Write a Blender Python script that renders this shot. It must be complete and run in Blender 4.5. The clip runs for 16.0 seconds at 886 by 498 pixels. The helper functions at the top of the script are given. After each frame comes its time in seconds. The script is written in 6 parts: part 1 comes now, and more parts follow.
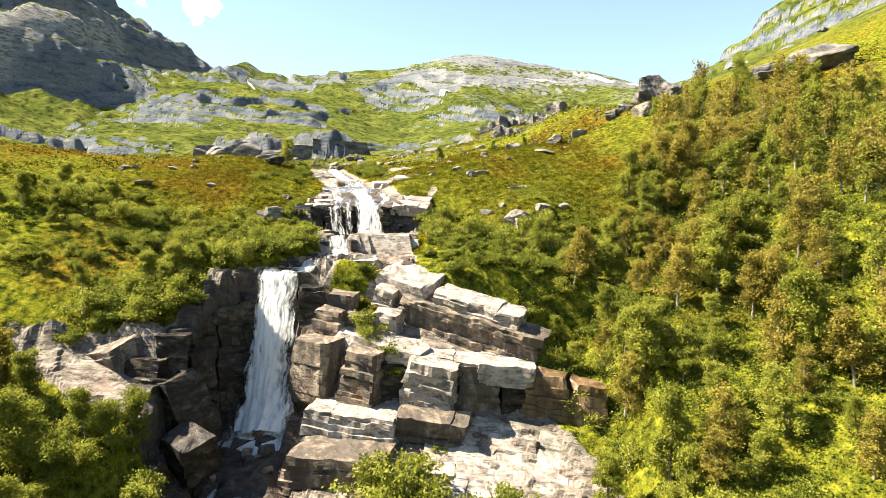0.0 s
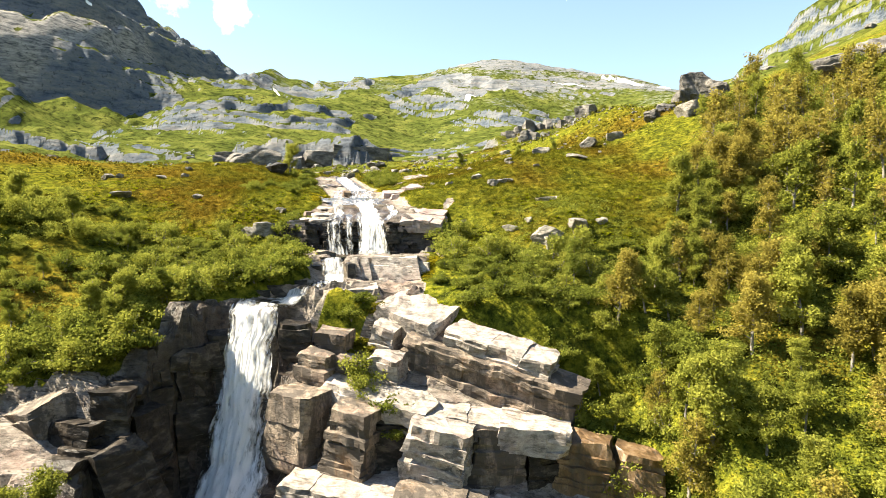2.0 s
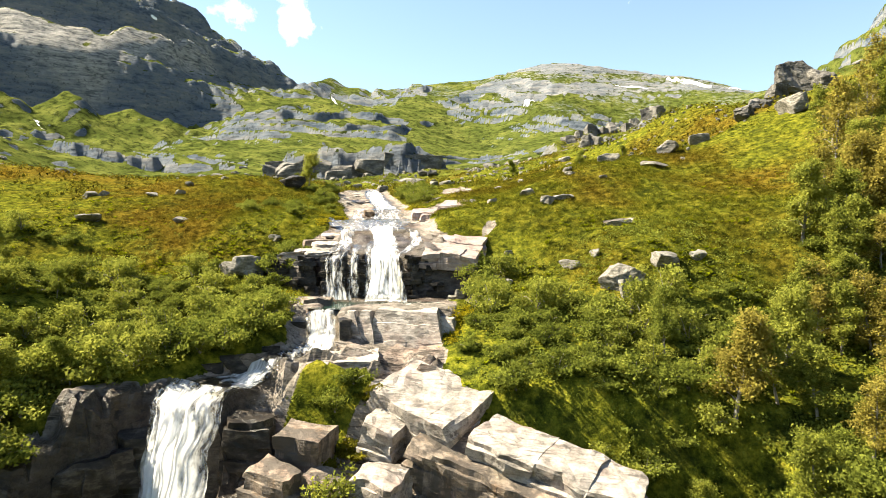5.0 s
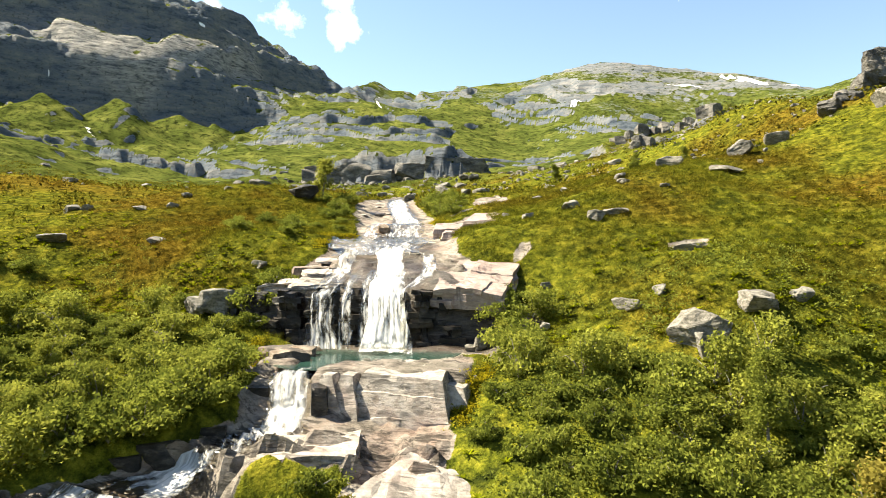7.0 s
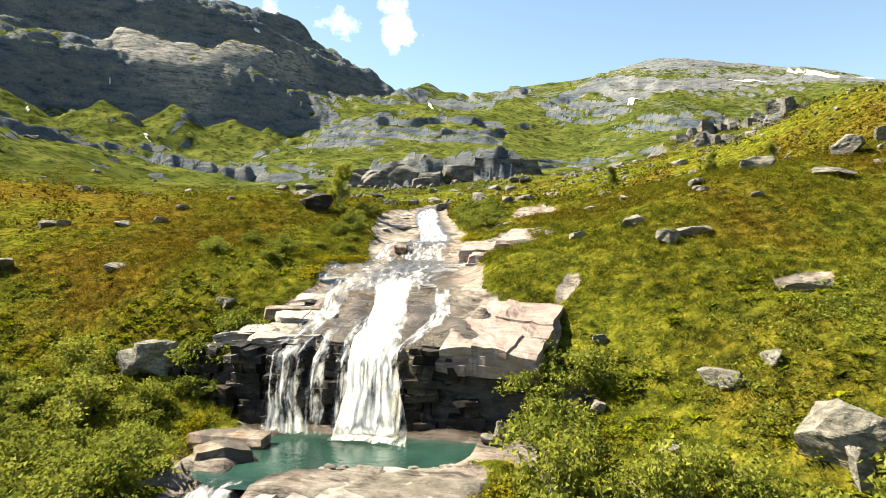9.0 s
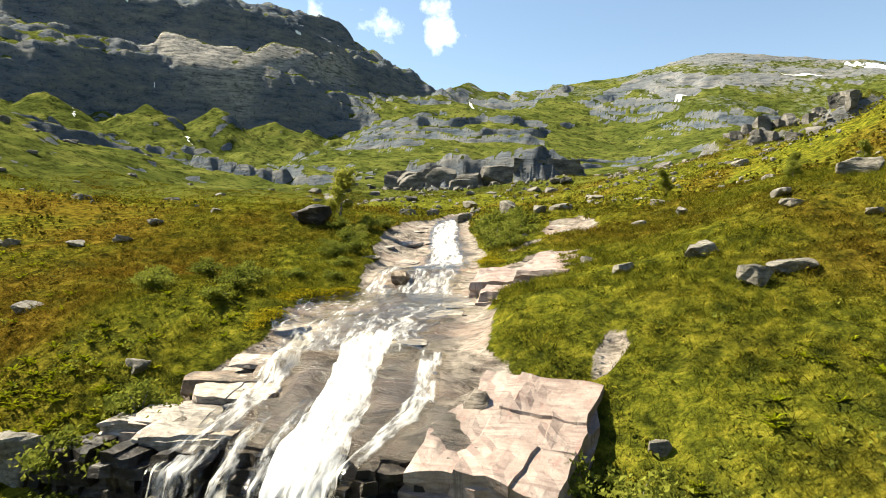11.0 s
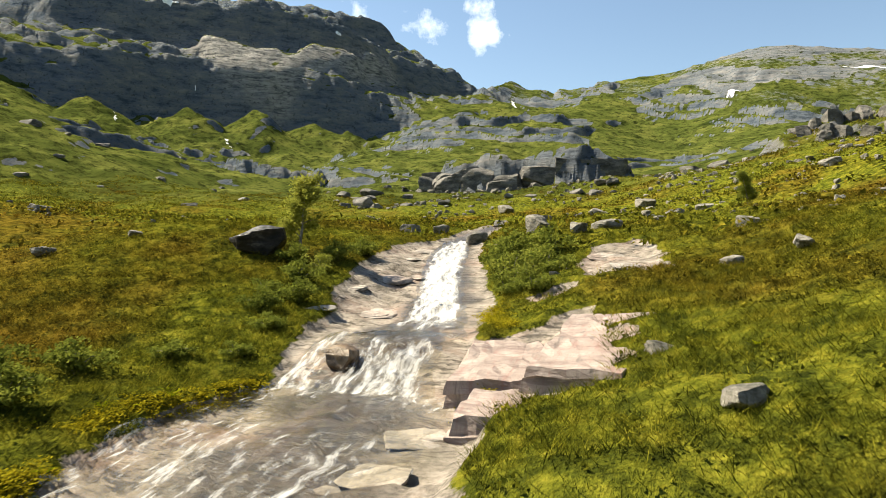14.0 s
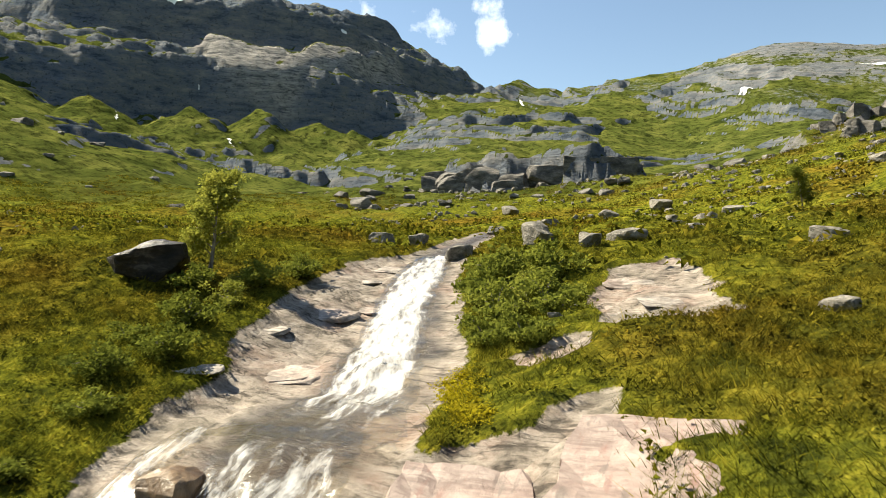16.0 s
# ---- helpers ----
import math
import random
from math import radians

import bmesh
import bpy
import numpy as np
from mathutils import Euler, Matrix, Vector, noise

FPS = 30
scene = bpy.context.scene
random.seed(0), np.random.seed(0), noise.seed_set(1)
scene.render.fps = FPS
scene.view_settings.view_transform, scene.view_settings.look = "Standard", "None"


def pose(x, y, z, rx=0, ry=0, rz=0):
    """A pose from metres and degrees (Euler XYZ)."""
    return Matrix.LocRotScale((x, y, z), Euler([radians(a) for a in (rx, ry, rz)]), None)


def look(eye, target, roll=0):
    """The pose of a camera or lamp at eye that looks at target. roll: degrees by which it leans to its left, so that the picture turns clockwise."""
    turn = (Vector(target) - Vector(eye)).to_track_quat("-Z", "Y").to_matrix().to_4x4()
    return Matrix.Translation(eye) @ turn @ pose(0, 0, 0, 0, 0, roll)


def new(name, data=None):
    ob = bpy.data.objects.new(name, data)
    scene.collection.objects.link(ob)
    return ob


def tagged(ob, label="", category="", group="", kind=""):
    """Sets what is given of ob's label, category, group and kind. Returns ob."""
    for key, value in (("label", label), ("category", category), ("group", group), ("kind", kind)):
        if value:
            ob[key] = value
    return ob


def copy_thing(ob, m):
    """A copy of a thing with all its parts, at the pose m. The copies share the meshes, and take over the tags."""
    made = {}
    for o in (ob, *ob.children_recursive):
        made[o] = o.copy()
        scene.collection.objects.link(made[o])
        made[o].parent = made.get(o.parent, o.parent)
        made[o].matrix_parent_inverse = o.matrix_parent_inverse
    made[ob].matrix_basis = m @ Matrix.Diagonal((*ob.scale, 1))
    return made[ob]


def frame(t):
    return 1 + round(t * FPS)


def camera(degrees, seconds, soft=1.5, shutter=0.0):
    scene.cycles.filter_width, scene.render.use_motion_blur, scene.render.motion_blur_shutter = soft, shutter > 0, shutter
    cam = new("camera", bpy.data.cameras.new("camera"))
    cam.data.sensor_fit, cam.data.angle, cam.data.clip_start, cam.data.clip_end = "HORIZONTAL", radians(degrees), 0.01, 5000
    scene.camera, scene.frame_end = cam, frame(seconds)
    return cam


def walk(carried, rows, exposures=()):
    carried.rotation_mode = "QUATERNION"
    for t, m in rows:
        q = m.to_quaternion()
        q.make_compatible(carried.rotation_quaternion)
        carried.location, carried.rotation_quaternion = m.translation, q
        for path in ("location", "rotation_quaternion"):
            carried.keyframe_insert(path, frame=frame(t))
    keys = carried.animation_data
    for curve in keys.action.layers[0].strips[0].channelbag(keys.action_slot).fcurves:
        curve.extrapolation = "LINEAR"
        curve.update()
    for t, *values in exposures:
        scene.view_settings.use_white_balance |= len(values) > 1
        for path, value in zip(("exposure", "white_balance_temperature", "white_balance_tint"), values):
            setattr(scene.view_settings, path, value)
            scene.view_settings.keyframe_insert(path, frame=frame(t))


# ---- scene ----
EXPOSURES = [(0, 2.47, 6850, 8), (4, 2.39, 6850, 7), (7, 2.20, 6850, 5), (9, 2.09, 6800, 5), (12, 1.77, 6800, 5), (16, 1.65, 6800, 5)]
cam = camera(65.63, 16.0, soft=0.85, shutter=0.3)
PATH = [
    (0, pose(-0.00, 0.00, 0.00, 89.38, 0.00, -2.63)),
    (0.5, pose(0.46, 3.68, 0.46, 89.49, 0.00, -2.33)),
    (1, pose(0.90, 7.13, 0.90, 89.60, 0.00, -1.94)),
    (1.5, pose(1.41, 10.79, 1.39, 89.73, 0.00, -1.30)),
    (2, pose(1.87, 14.23, 1.89, 89.84, 0.00, -0.43)),
    (2.5, pose(2.33, 17.82, 2.44, 89.98, 0.00, 0.57)),
    (3, pose(2.76, 21.19, 2.94, 90.08, 0.00, 1.41)),
    (3.5, pose(3.22, 24.76, 3.49, 90.19, -0.00, 2.27)),
    (4, pose(3.58, 28.16, 3.99, 90.27, -0.00, 3.04)),
    (6.5, pose(4.94, 45.75, 6.88, 90.55, -0.00, 7.25)),
    (7, pose(5.14, 49.19, 7.41, 90.60, -0.00, 8.39)),
    (7.5, pose(5.27, 52.87, 7.98, 90.65, -0.00, 9.57)),
    (8, pose(5.33, 56.38, 8.54, 90.67, -0.00, 10.66)),
    (8.5, pose(5.34, 60.08, 9.13, 90.69, -0.00, 11.82)),
    (9, pose(5.30, 63.57, 9.66, 90.71, -0.00, 12.91)),
    (11.5, pose(4.52, 80.05, 12.43, 90.74, -0.00, 17.21)),
    (12, pose(4.15, 83.37, 12.93, 90.75, -0.00, 17.91)),
    (12.5, pose(3.75, 86.86, 13.47, 90.75, -0.00, 18.60)),
    (13, pose(3.33, 90.13, 13.93, 90.75, -0.00, 19.22)),
    (13.5, pose(2.86, 93.60, 14.43, 90.76, 0.00, 19.85)),
    (14, pose(2.35, 96.95, 14.89, 90.77, 0.00, 20.12)),
    (14.5, pose(1.77, 100.55, 15.32, 90.77, 0.00, 20.31)),
    (15, pose(1.21, 103.92, 15.63, 90.76, 0.00, 20.49)),
    (15.5, pose(0.61, 107.40, 15.98, 90.76, 0.00, 20.66)),
    (16, pose(-0.00, 110.80, 16.31, 90.75, 0.00, 20.83)),]
walk(cam, PATH, EXPOSURES)

# ---- light ----
SUN_EL, SUN_AZ = 48.0, -84.0  # degrees; azimuth from +y towards +x
world = bpy.data.worlds.new("sky")
scene.world = world
world.use_nodes = True
wn, wl = world.node_tree.nodes, world.node_tree.links
sky = wn.new("ShaderNodeTexSky")
sky.sky_type, sky.sun_disc = "NISHITA", False
sky.sun_elevation, sky.sun_rotation = radians(SUN_EL), radians(SUN_AZ)
sky.air_density, sky.dust_density, sky.ozone_density = 1.0, 0.2, 0.35
# a few small fair-weather clouds over the ridge
coord = wn.new("ShaderNodeTexCoord").outputs["Generated"]
puff = wn.new("ShaderNodeTexNoise")
puff.inputs["Scale"].default_value, puff.inputs["Detail"].default_value, puff.inputs["Roughness"].default_value = 34.0, 8.0, 0.6
wl.new(coord, puff.inputs["Vector"])
cover = None
for cx, cy, cz, wide, dense in ((-0.272, 0.909, 0.313, 0.026, 1.0), (-0.277, 0.898, 0.343, 0.024, 0.55), (-0.347, 0.881, 0.322, 0.026, 0.6), (-0.431, 0.836, 0.340, 0.022, 0.7)):
    off = wn.new("ShaderNodeVectorMath")
    off.operation = "DISTANCE"
    wl.new(coord, off.inputs[0])
    off.inputs[1].default_value = (cx, cy, cz)
    near = wn.new("ShaderNodeMapRange")
    near.inputs["From Min"].default_value, near.inputs["From Max"].default_value = wide * 1.7, 0.0
    near.inputs["To Min"].default_value, near.inputs["To Max"].default_value = 0.0, 1.15 * dense
    wl.new(off.outputs["Value"], near.inputs["Value"])
    if cover is None:
        cover = near.outputs[0]
    else:
        top = wn.new("ShaderNodeMath")
        top.operation = "MAXIMUM"
        wl.new(cover, top.inputs[0])
        wl.new(near.outputs[0], top.inputs[1])
        cover = top.outputs[0]
ragged = wn.new("ShaderNodeMath")
ragged.operation = "MULTIPLY_ADD"
wl.new(puff.outputs["Fac"], ragged.inputs[0])
ragged.inputs[1].default_value = 1.7
ragged.inputs[2].default_value = -0.95
wisp = wn.new("ShaderNodeMath")
wisp.operation = "ADD"
wl.new(cover, wisp.inputs[0])
wl.new(ragged.outputs[0], wisp.inputs[1])
soft_edge = wn.new("ShaderNodeMapRange")
soft_edge.inputs["From Min"].default_value, soft_edge.inputs["From Max"].default_value = 0.3, 1.25
wl.new(wisp.outputs[0], soft_edge.inputs["Value"])
blend = wn.new("ShaderNodeMix")
blend.data_type = "RGBA"
wl.new(soft_edge.outputs[0], blend.inputs[0])
wl.new(sky.outputs[0], blend.inputs[6])
blend.inputs[7].default_value = (13.5, 13.6, 14, 1)
wl.new(blend.outputs[2], wn["Background"].inputs[0])
wn["Background"].inputs[1].default_value = 0.056
sun = new("sun", bpy.data.lights.new("sun", "SUN"))
sun.data.energy, sun.data.angle, sun.data.color = 5.0, radians(0.55), (1.0, 0.90, 0.73)
sd = Vector((math.sin(radians(SUN_AZ)) * math.cos(radians(SUN_EL)), math.cos(radians(SUN_AZ)) * math.cos(radians(SUN_EL)), math.sin(radians(SUN_EL))))
sun.matrix_world = look(sd * 50, (0, 0, 0))

# ---- noise and terrain functions ----
def smooth(a, b, v):
    t = np.clip((v - a) / (b - a), 0.0, 1.0)
    return t * t * (3 - 2 * t)


def lattice(i, j, seed):
    n = (i * 374761393 + j * 668265263 + seed * 974711) & 0xFFFFFFFF
    n = ((n ^ (n >> 13)) * 1274126177) & 0xFFFFFFFF
    return ((n ^ (n >> 16)) & 0xFFFFFF) / float(0xFFFFFF)


def vnoise(x, y, seed=1):
    xi, yi = np.floor(x).astype(np.int64), np.floor(y).astype(np.int64)
    u, v = x - xi, y - yi
    u, v = u * u * (3 - 2 * u), v * v * (3 - 2 * v)
    a, b = lattice(xi, yi, seed), lattice(xi + 1, yi, seed)
    c, d = lattice(xi, yi + 1, seed), lattice(xi + 1, yi + 1, seed)
    return (a * (1 - u) + b * u) * (1 - v) + (c * (1 - u) + d * u) * v - 0.5


def fbm(x, y, octaves=4, seed=1):
    total, amp = 0.0, 1.0
    for k in range(octaves):
        total = total + amp * vnoise(x, y, seed + k)
        x, y, amp = 2.03 * x + 17.1, 2.03 * y + 5.7, amp * 0.5
    return total


def cells(x, y, seed=1):
    """A random level for each cell of a skewed brick pattern, -0.5 to 0.5."""
    row = np.floor(y).astype(np.int64)
    return lattice(np.floor(x + 0.5 * (row % 2) + 0.3 * lattice(row, row, seed)).astype(np.int64), row, seed) - 0.5


def knots(k, v):
    v = np.clip(v, k[0], k[-1])
    i = np.clip(np.searchsorted(k, v) - 1, 0, len(k) - 2)
    return i, (v - k[i]) / (k[i + 1] - k[i])


def hermite(a, b, sa, sb, u):
    return (2 * u**3 - 3 * u**2 + 1) * a + (u**3 - 2 * u**2 + u) * sa + (-2 * u**3 + 3 * u**2) * b + (u**3 - u**2) * sb


def loft(table, kx, ky, x, y):
    """A smooth surface through cross-sections of the valley."""
    ix, ux = knots(kx, x)
    iy, uy = knots(ky, y)
    slope = np.gradient(table, kx, axis=1)
    wide = kx[ix + 1] - kx[ix]

    def row(j):
        return hermite(table[j, ix], table[j, ix + 1], slope[j, ix] * wide, slope[j, ix + 1] * wide, ux)

    jm, jp = np.clip(iy - 1, 0, len(ky) - 1), np.clip(iy + 2, 0, len(ky) - 1)
    a, b, am, bp = row(iy), row(iy + 1), row(jm), row(jp)
    h = ky[iy + 1] - ky[iy]
    sa = np.where(jm < iy, (b - am) / (ky[iy + 1] - ky[jm]), (b - a) / h) * h
    sb = np.where(jp > iy + 1, (bp - a) / (ky[jp] - ky[iy]), (b - a) / h) * h
    return hermite(a, b, sa, sb, uy)


# cross-sections of the hillside round the falls: heights at x for each y
NEAR_X = np.array([-60, -36, -22, -12, -4, 6, 16, 30, 60.0])
NEAR_Y = np.array([45, 62, 74, 86, 98, 110, 124, 140, 165, 200, 240.0])
NEAR = np.array([
    [-13, -17, -20.1, -24.1, -25.7, -25.9, -25.2, -21, -4],
    [-4.9, -11.1, -13.6, -14.9, -15.8, -15.8, -14.8, -13.2, 1.9],
    [4.1, -2.2, -3.9, -2.5, -6.1, -6.7, -6.5, -5.9, 8.3],
    [10.2, 3.2, -2.8, 0, -1.4, -0.2, -1.1, -3.6, 11.3],
    [12.1, 2.3, 2.5, 2, 1.2, 2.6, 5.9, 4.3, 12.8],
    [11.9, 8.3, 9.2, 8.2, 8.6, 9.2, 9.5, 10, 15.2],
    [13.9, 11.7, 10.5, 9.4, 10.4, 12.8, 15.3, 14.1, 21],
    [15, 16.3, 13.7, 12.2, 13.8, 15, 18.1, 19.6, 29.9],
    [18, 18, 16.7, 17.3, 18.1, 18.8, 20.2, 21.6, 36.7],
    [22.8, 20.5, 19.6, 19.9, 19.9, 20.6, 23.5, 30.1, 48],
    [29, 25, 23, 22.4, 22.6, 24.2, 27.5, 33.5, 50],
])
# cross-sections of the valley and the mountains
FAR_X = np.array([-1100, -750, -550, -400, -250, -130, -30, 80, 220, 400, 800.0])
FAR_Y = np.array([40, 150, 260, 360, 460, 580, 760, 1000, 1350.0])
FAR = np.array([
    [162, 110, 78, 55, 34, 16, -15, -5, 23, 91, 221],
    [188, 131, 99, 69, 40, 26, 17, 35, 75, 127, 250],
    [214, 151, 119, 86, 42, 26, 22, 48, 99, 155, 280],
    [238, 168, 132, 107, 52, 38, 41, 62, 111, 174, 306],
    [264, 189, 137, 104, 54, 55, 55, 74, 121, 188, 332],
    [297, 230, 142, 96, 82, 73, 75, 91, 128, 190, 361],
    [375, 340, 187, 126, 128, 122, 108, 115, 138, 214, 399],
    [480, 455, 375, 245, 212, 190, 165, 185, 165, 228, 350],
    [610, 570, 500, 360, 342, 340, 338, 358, 335, 346, 300],
])

# the stream, from below the falls up to the plateau: y, x, bed height, half width
STREAM = np.array([
    [40, -16, -27, 6], [55, -15, -24, 4], [64, -14.6, -21.5, 3], [70, -14.5, -17, 2.4], [73.5, -14.5, -11, 2.2],
    [75.3, -14.5, -5.5, 2.2], [76.3, -14.4, -3.7, 2.3], [77.4, -13.8, -3.65, 2.2], [78.8, -12.6, -3.6, 1.9], [80.4, -11.7, -2.7, 1.6], [82.2, -10.1, -2.3, 1.5], [83.4, -8.8, -2.0, 1.4],
])
STREAM = np.vstack([STREAM, [
    [85.5, -8.8, -1.2, 1.3], [87.3, -9.2, 0.5, 1.3], [89, -8.5, 0.0, 2.5], [91, -6, -0.4, 5], [95, -5, -0.4, 5.5],
    [97.4, -6, -0.3, 7.5], [98.0, -6.2, 2.6, 8], [98.6, -6.3, 4.7, 8], [100, -6.4, 5.5, 7], [103, -6.8, 6.4, 5.6], [107.7, -8, 7.5, 4.4],
]])
STREAM = np.vstack([STREAM, [
    [113, -8.7, 8.5, 3.8], [120.5, -10, 9.1, 3.6], [122, -10.5, 9.2, 3.4], [126, -11.5, 10.6, 3.4], [128, -11.8, 10.8, 3.0],
    [133, -12, 11.2, 3], [140, -13.3, 12.5, 2.5], [148, -16, 14.5, 2.2], [156, -18, 16.1, 2], [165, -19, 17.3, 1.5], [185, -22, 19.3, 1.2],
]])

# outlines of bare rock round the stream
BARE = {
    "lower slabs": [(-8, 78.5), (-3.8, 80.5), (2, 78), (9.7, 73.2), (14.3, 67.5), (17.5, 63.4), (18.5, 55), (14.8, 51), (-5, 52), (-17, 50), (-18, 77), (-11, 78.5)],
    "left cliff": [(-21, 75), (-17, 77), (-13, 64), (-15, 50), (-20.9, 57), (-33.5, 61), (-37.9, 66.5), (-29.5, 67.2), (-23.5, 68.5)],
    "pool block": [(-9, 90.8), (-1.2, 91.3), (0.5, 84.1), (-0.1, 80.8), (2.6, 79.3), (-4.1, 78), (-9.7, 77), (-16, 76), (-12, 79), (-11.5, 82), (-11.5, 88)],
    "upper falls": [(-15.2, 98), (-15.6, 104), (-13.8, 107.8), (-14.6, 111.5), (-15.8, 116.5), (-14.8, 121), (-8, 122.5), (-4.6, 121.4), (-4, 118), (-3, 110.5), (-2.2, 106.9), (2.2, 105), (2, 102.4), (0.6, 99), (0, 94.5), (-12, 95)],
    "pool ledge": [(-14, 93.4), (-10.5, 94.5), (-9.4, 92.5), (-9.6, 88.2), (-13.2, 88)],
    "pink slab": [(-7.4, 123.8), (-8.1, 127.3), (-5.8, 128.9), (-3.1, 131), (-0.5, 121.8), (-0.8, 119.5), (-2.6, 119.9), (-5.1, 122)],
    "chute": [(-22.4, 154.9), (-21, 159), (-16.5, 157), (-14, 147.6), (-11.5, 138), (-9, 132.1), (-7, 127.5), (-6.5, 120), (-13.5, 119), (-16.8, 128), (-17.7, 131.3), (-19.6, 137.2), (-21.8, 146)],
    "upper slab": [(-4.8, 148.7), (-1.3, 150.3), (0.8, 145), (0.5, 141.8), (1.6, 138.9), (-1.9, 137.2), (-3.7, 137.2), (-4.8, 141.1)],
    "low ledge": [(-7, 136.1), (-4.3, 136.7), (-4.1, 135.2), (-5.9, 134.5)],
    "wet slab": [(-4, 131.5), (-2.5, 131.5), (-1.6, 126.7), (-2.6, 125.6), (-5.1, 126), (-5.6, 128.7)],
    "small patch": [(2.4, 107.3), (3.6, 109.2), (4.2, 107.7), (3, 105.9)],
    "grey patch": [(14.7, 104.7), (16.2, 107.2), (18.8, 108.1), (17.9, 105.2), (15.9, 103.1)],
}


RECESS = [(-21.8, 59), (-21.8, 66), (-20.4, 70.6), (-17.2, 74.4), (-12.6, 75.4), (-12.4, 60)]
TONGUE = [(-9.6, 78.0), (-8.4, 80.0), (-4.6, 81.6), (-3.6, 80.4), (-5.0, 78.4), (-6.4, 76.8), (-8.2, 76.6)]
POOL_EDGE = [(-10.4, 92.4), (-9.9, 89.2), (-8.4, 88.4), (-7.4, 89.3), (-5.4, 90.2), (-3, 90.2), (-1.2, 91.0), (-0.4, 92.6), (-0.2, 96.2), (-10.4, 96.2), (-10.8, 94)]
# outline of the clean slab high on the left-hand peak
SLAB = [(-622, 878), (-581, 898), (-532, 935), (-488, 1057), (-484, 1158), (-468, 1145), (-464, 993), (-510, 876), (-570, 833), (-636, 866)]
# how the crest stands above or below the last cross-section
CREST = np.array([[-900, -24], [-700, -26], [-640, -34], [-585, -42], [-560, -38], [-500, -22], [-450, -12], [-425, -10], [-345, 2], [-323, 10], [-300, -8], [-285, -18], [-222, -26], [-175, -20],
                  [-162, -6], [-100, -3], [0, 0], [70, 1], [123, 11], [200, 19], [245, 17], [300, 2], [340, -4], [405, -24], [450, -42], [520, -60], [650, -60]])
FANS = [(-690, 610, 200), (-600, 648, 178), (-548, 742, 182), (-498, 800, 184), (-450, 858, 182), (-420, 888, 170)]


def inside(poly, x, y):
    """Distance to an outline, positive inside."""
    near, within = np.full(x.shape, 1e9), np.zeros(x.shape, bool)
    for (ax, ay), (bx, by) in zip(poly, poly[1:] + poly[:1]):
        ex, ey = bx - ax, by - ay
        t = np.clip(((x - ax) * ex + (y - ay) * ey) / (ex * ex + ey * ey), 0, 1)
        near = np.minimum(near, np.hypot(x - ax - t * ex, y - ay - t * ey))
        cross = (ay > y) != (by > y)
        within ^= cross & (x < (bx - ax) * (y - ay) / (by - ay + 1e-12) + ax)
    return np.where(within, near, -near)


def stair(h, tall, tread=0.7, keep=0.25):
    """Turns a slope into ledges of a height, with risers between."""
    q = h / tall
    n = np.floor(q)
    t = q - n
    return tall * (n + keep * t + (1 - keep) * smooth(tread, 1.0, t))


def hump(x, y, cx, cy, rx, ry, turn=0.0):
    c, s = math.cos(radians(turn)), math.sin(radians(turn))
    u, v = ((x - cx) * c + (y - cy) * s) / rx, (-(x - cx) * s + (y - cy) * c) / ry
    return u * u + v * v


def stream_at(y):
    return [np.interp(y, STREAM[:, 0], STREAM[:, k]) for k in (1, 2, 3)]


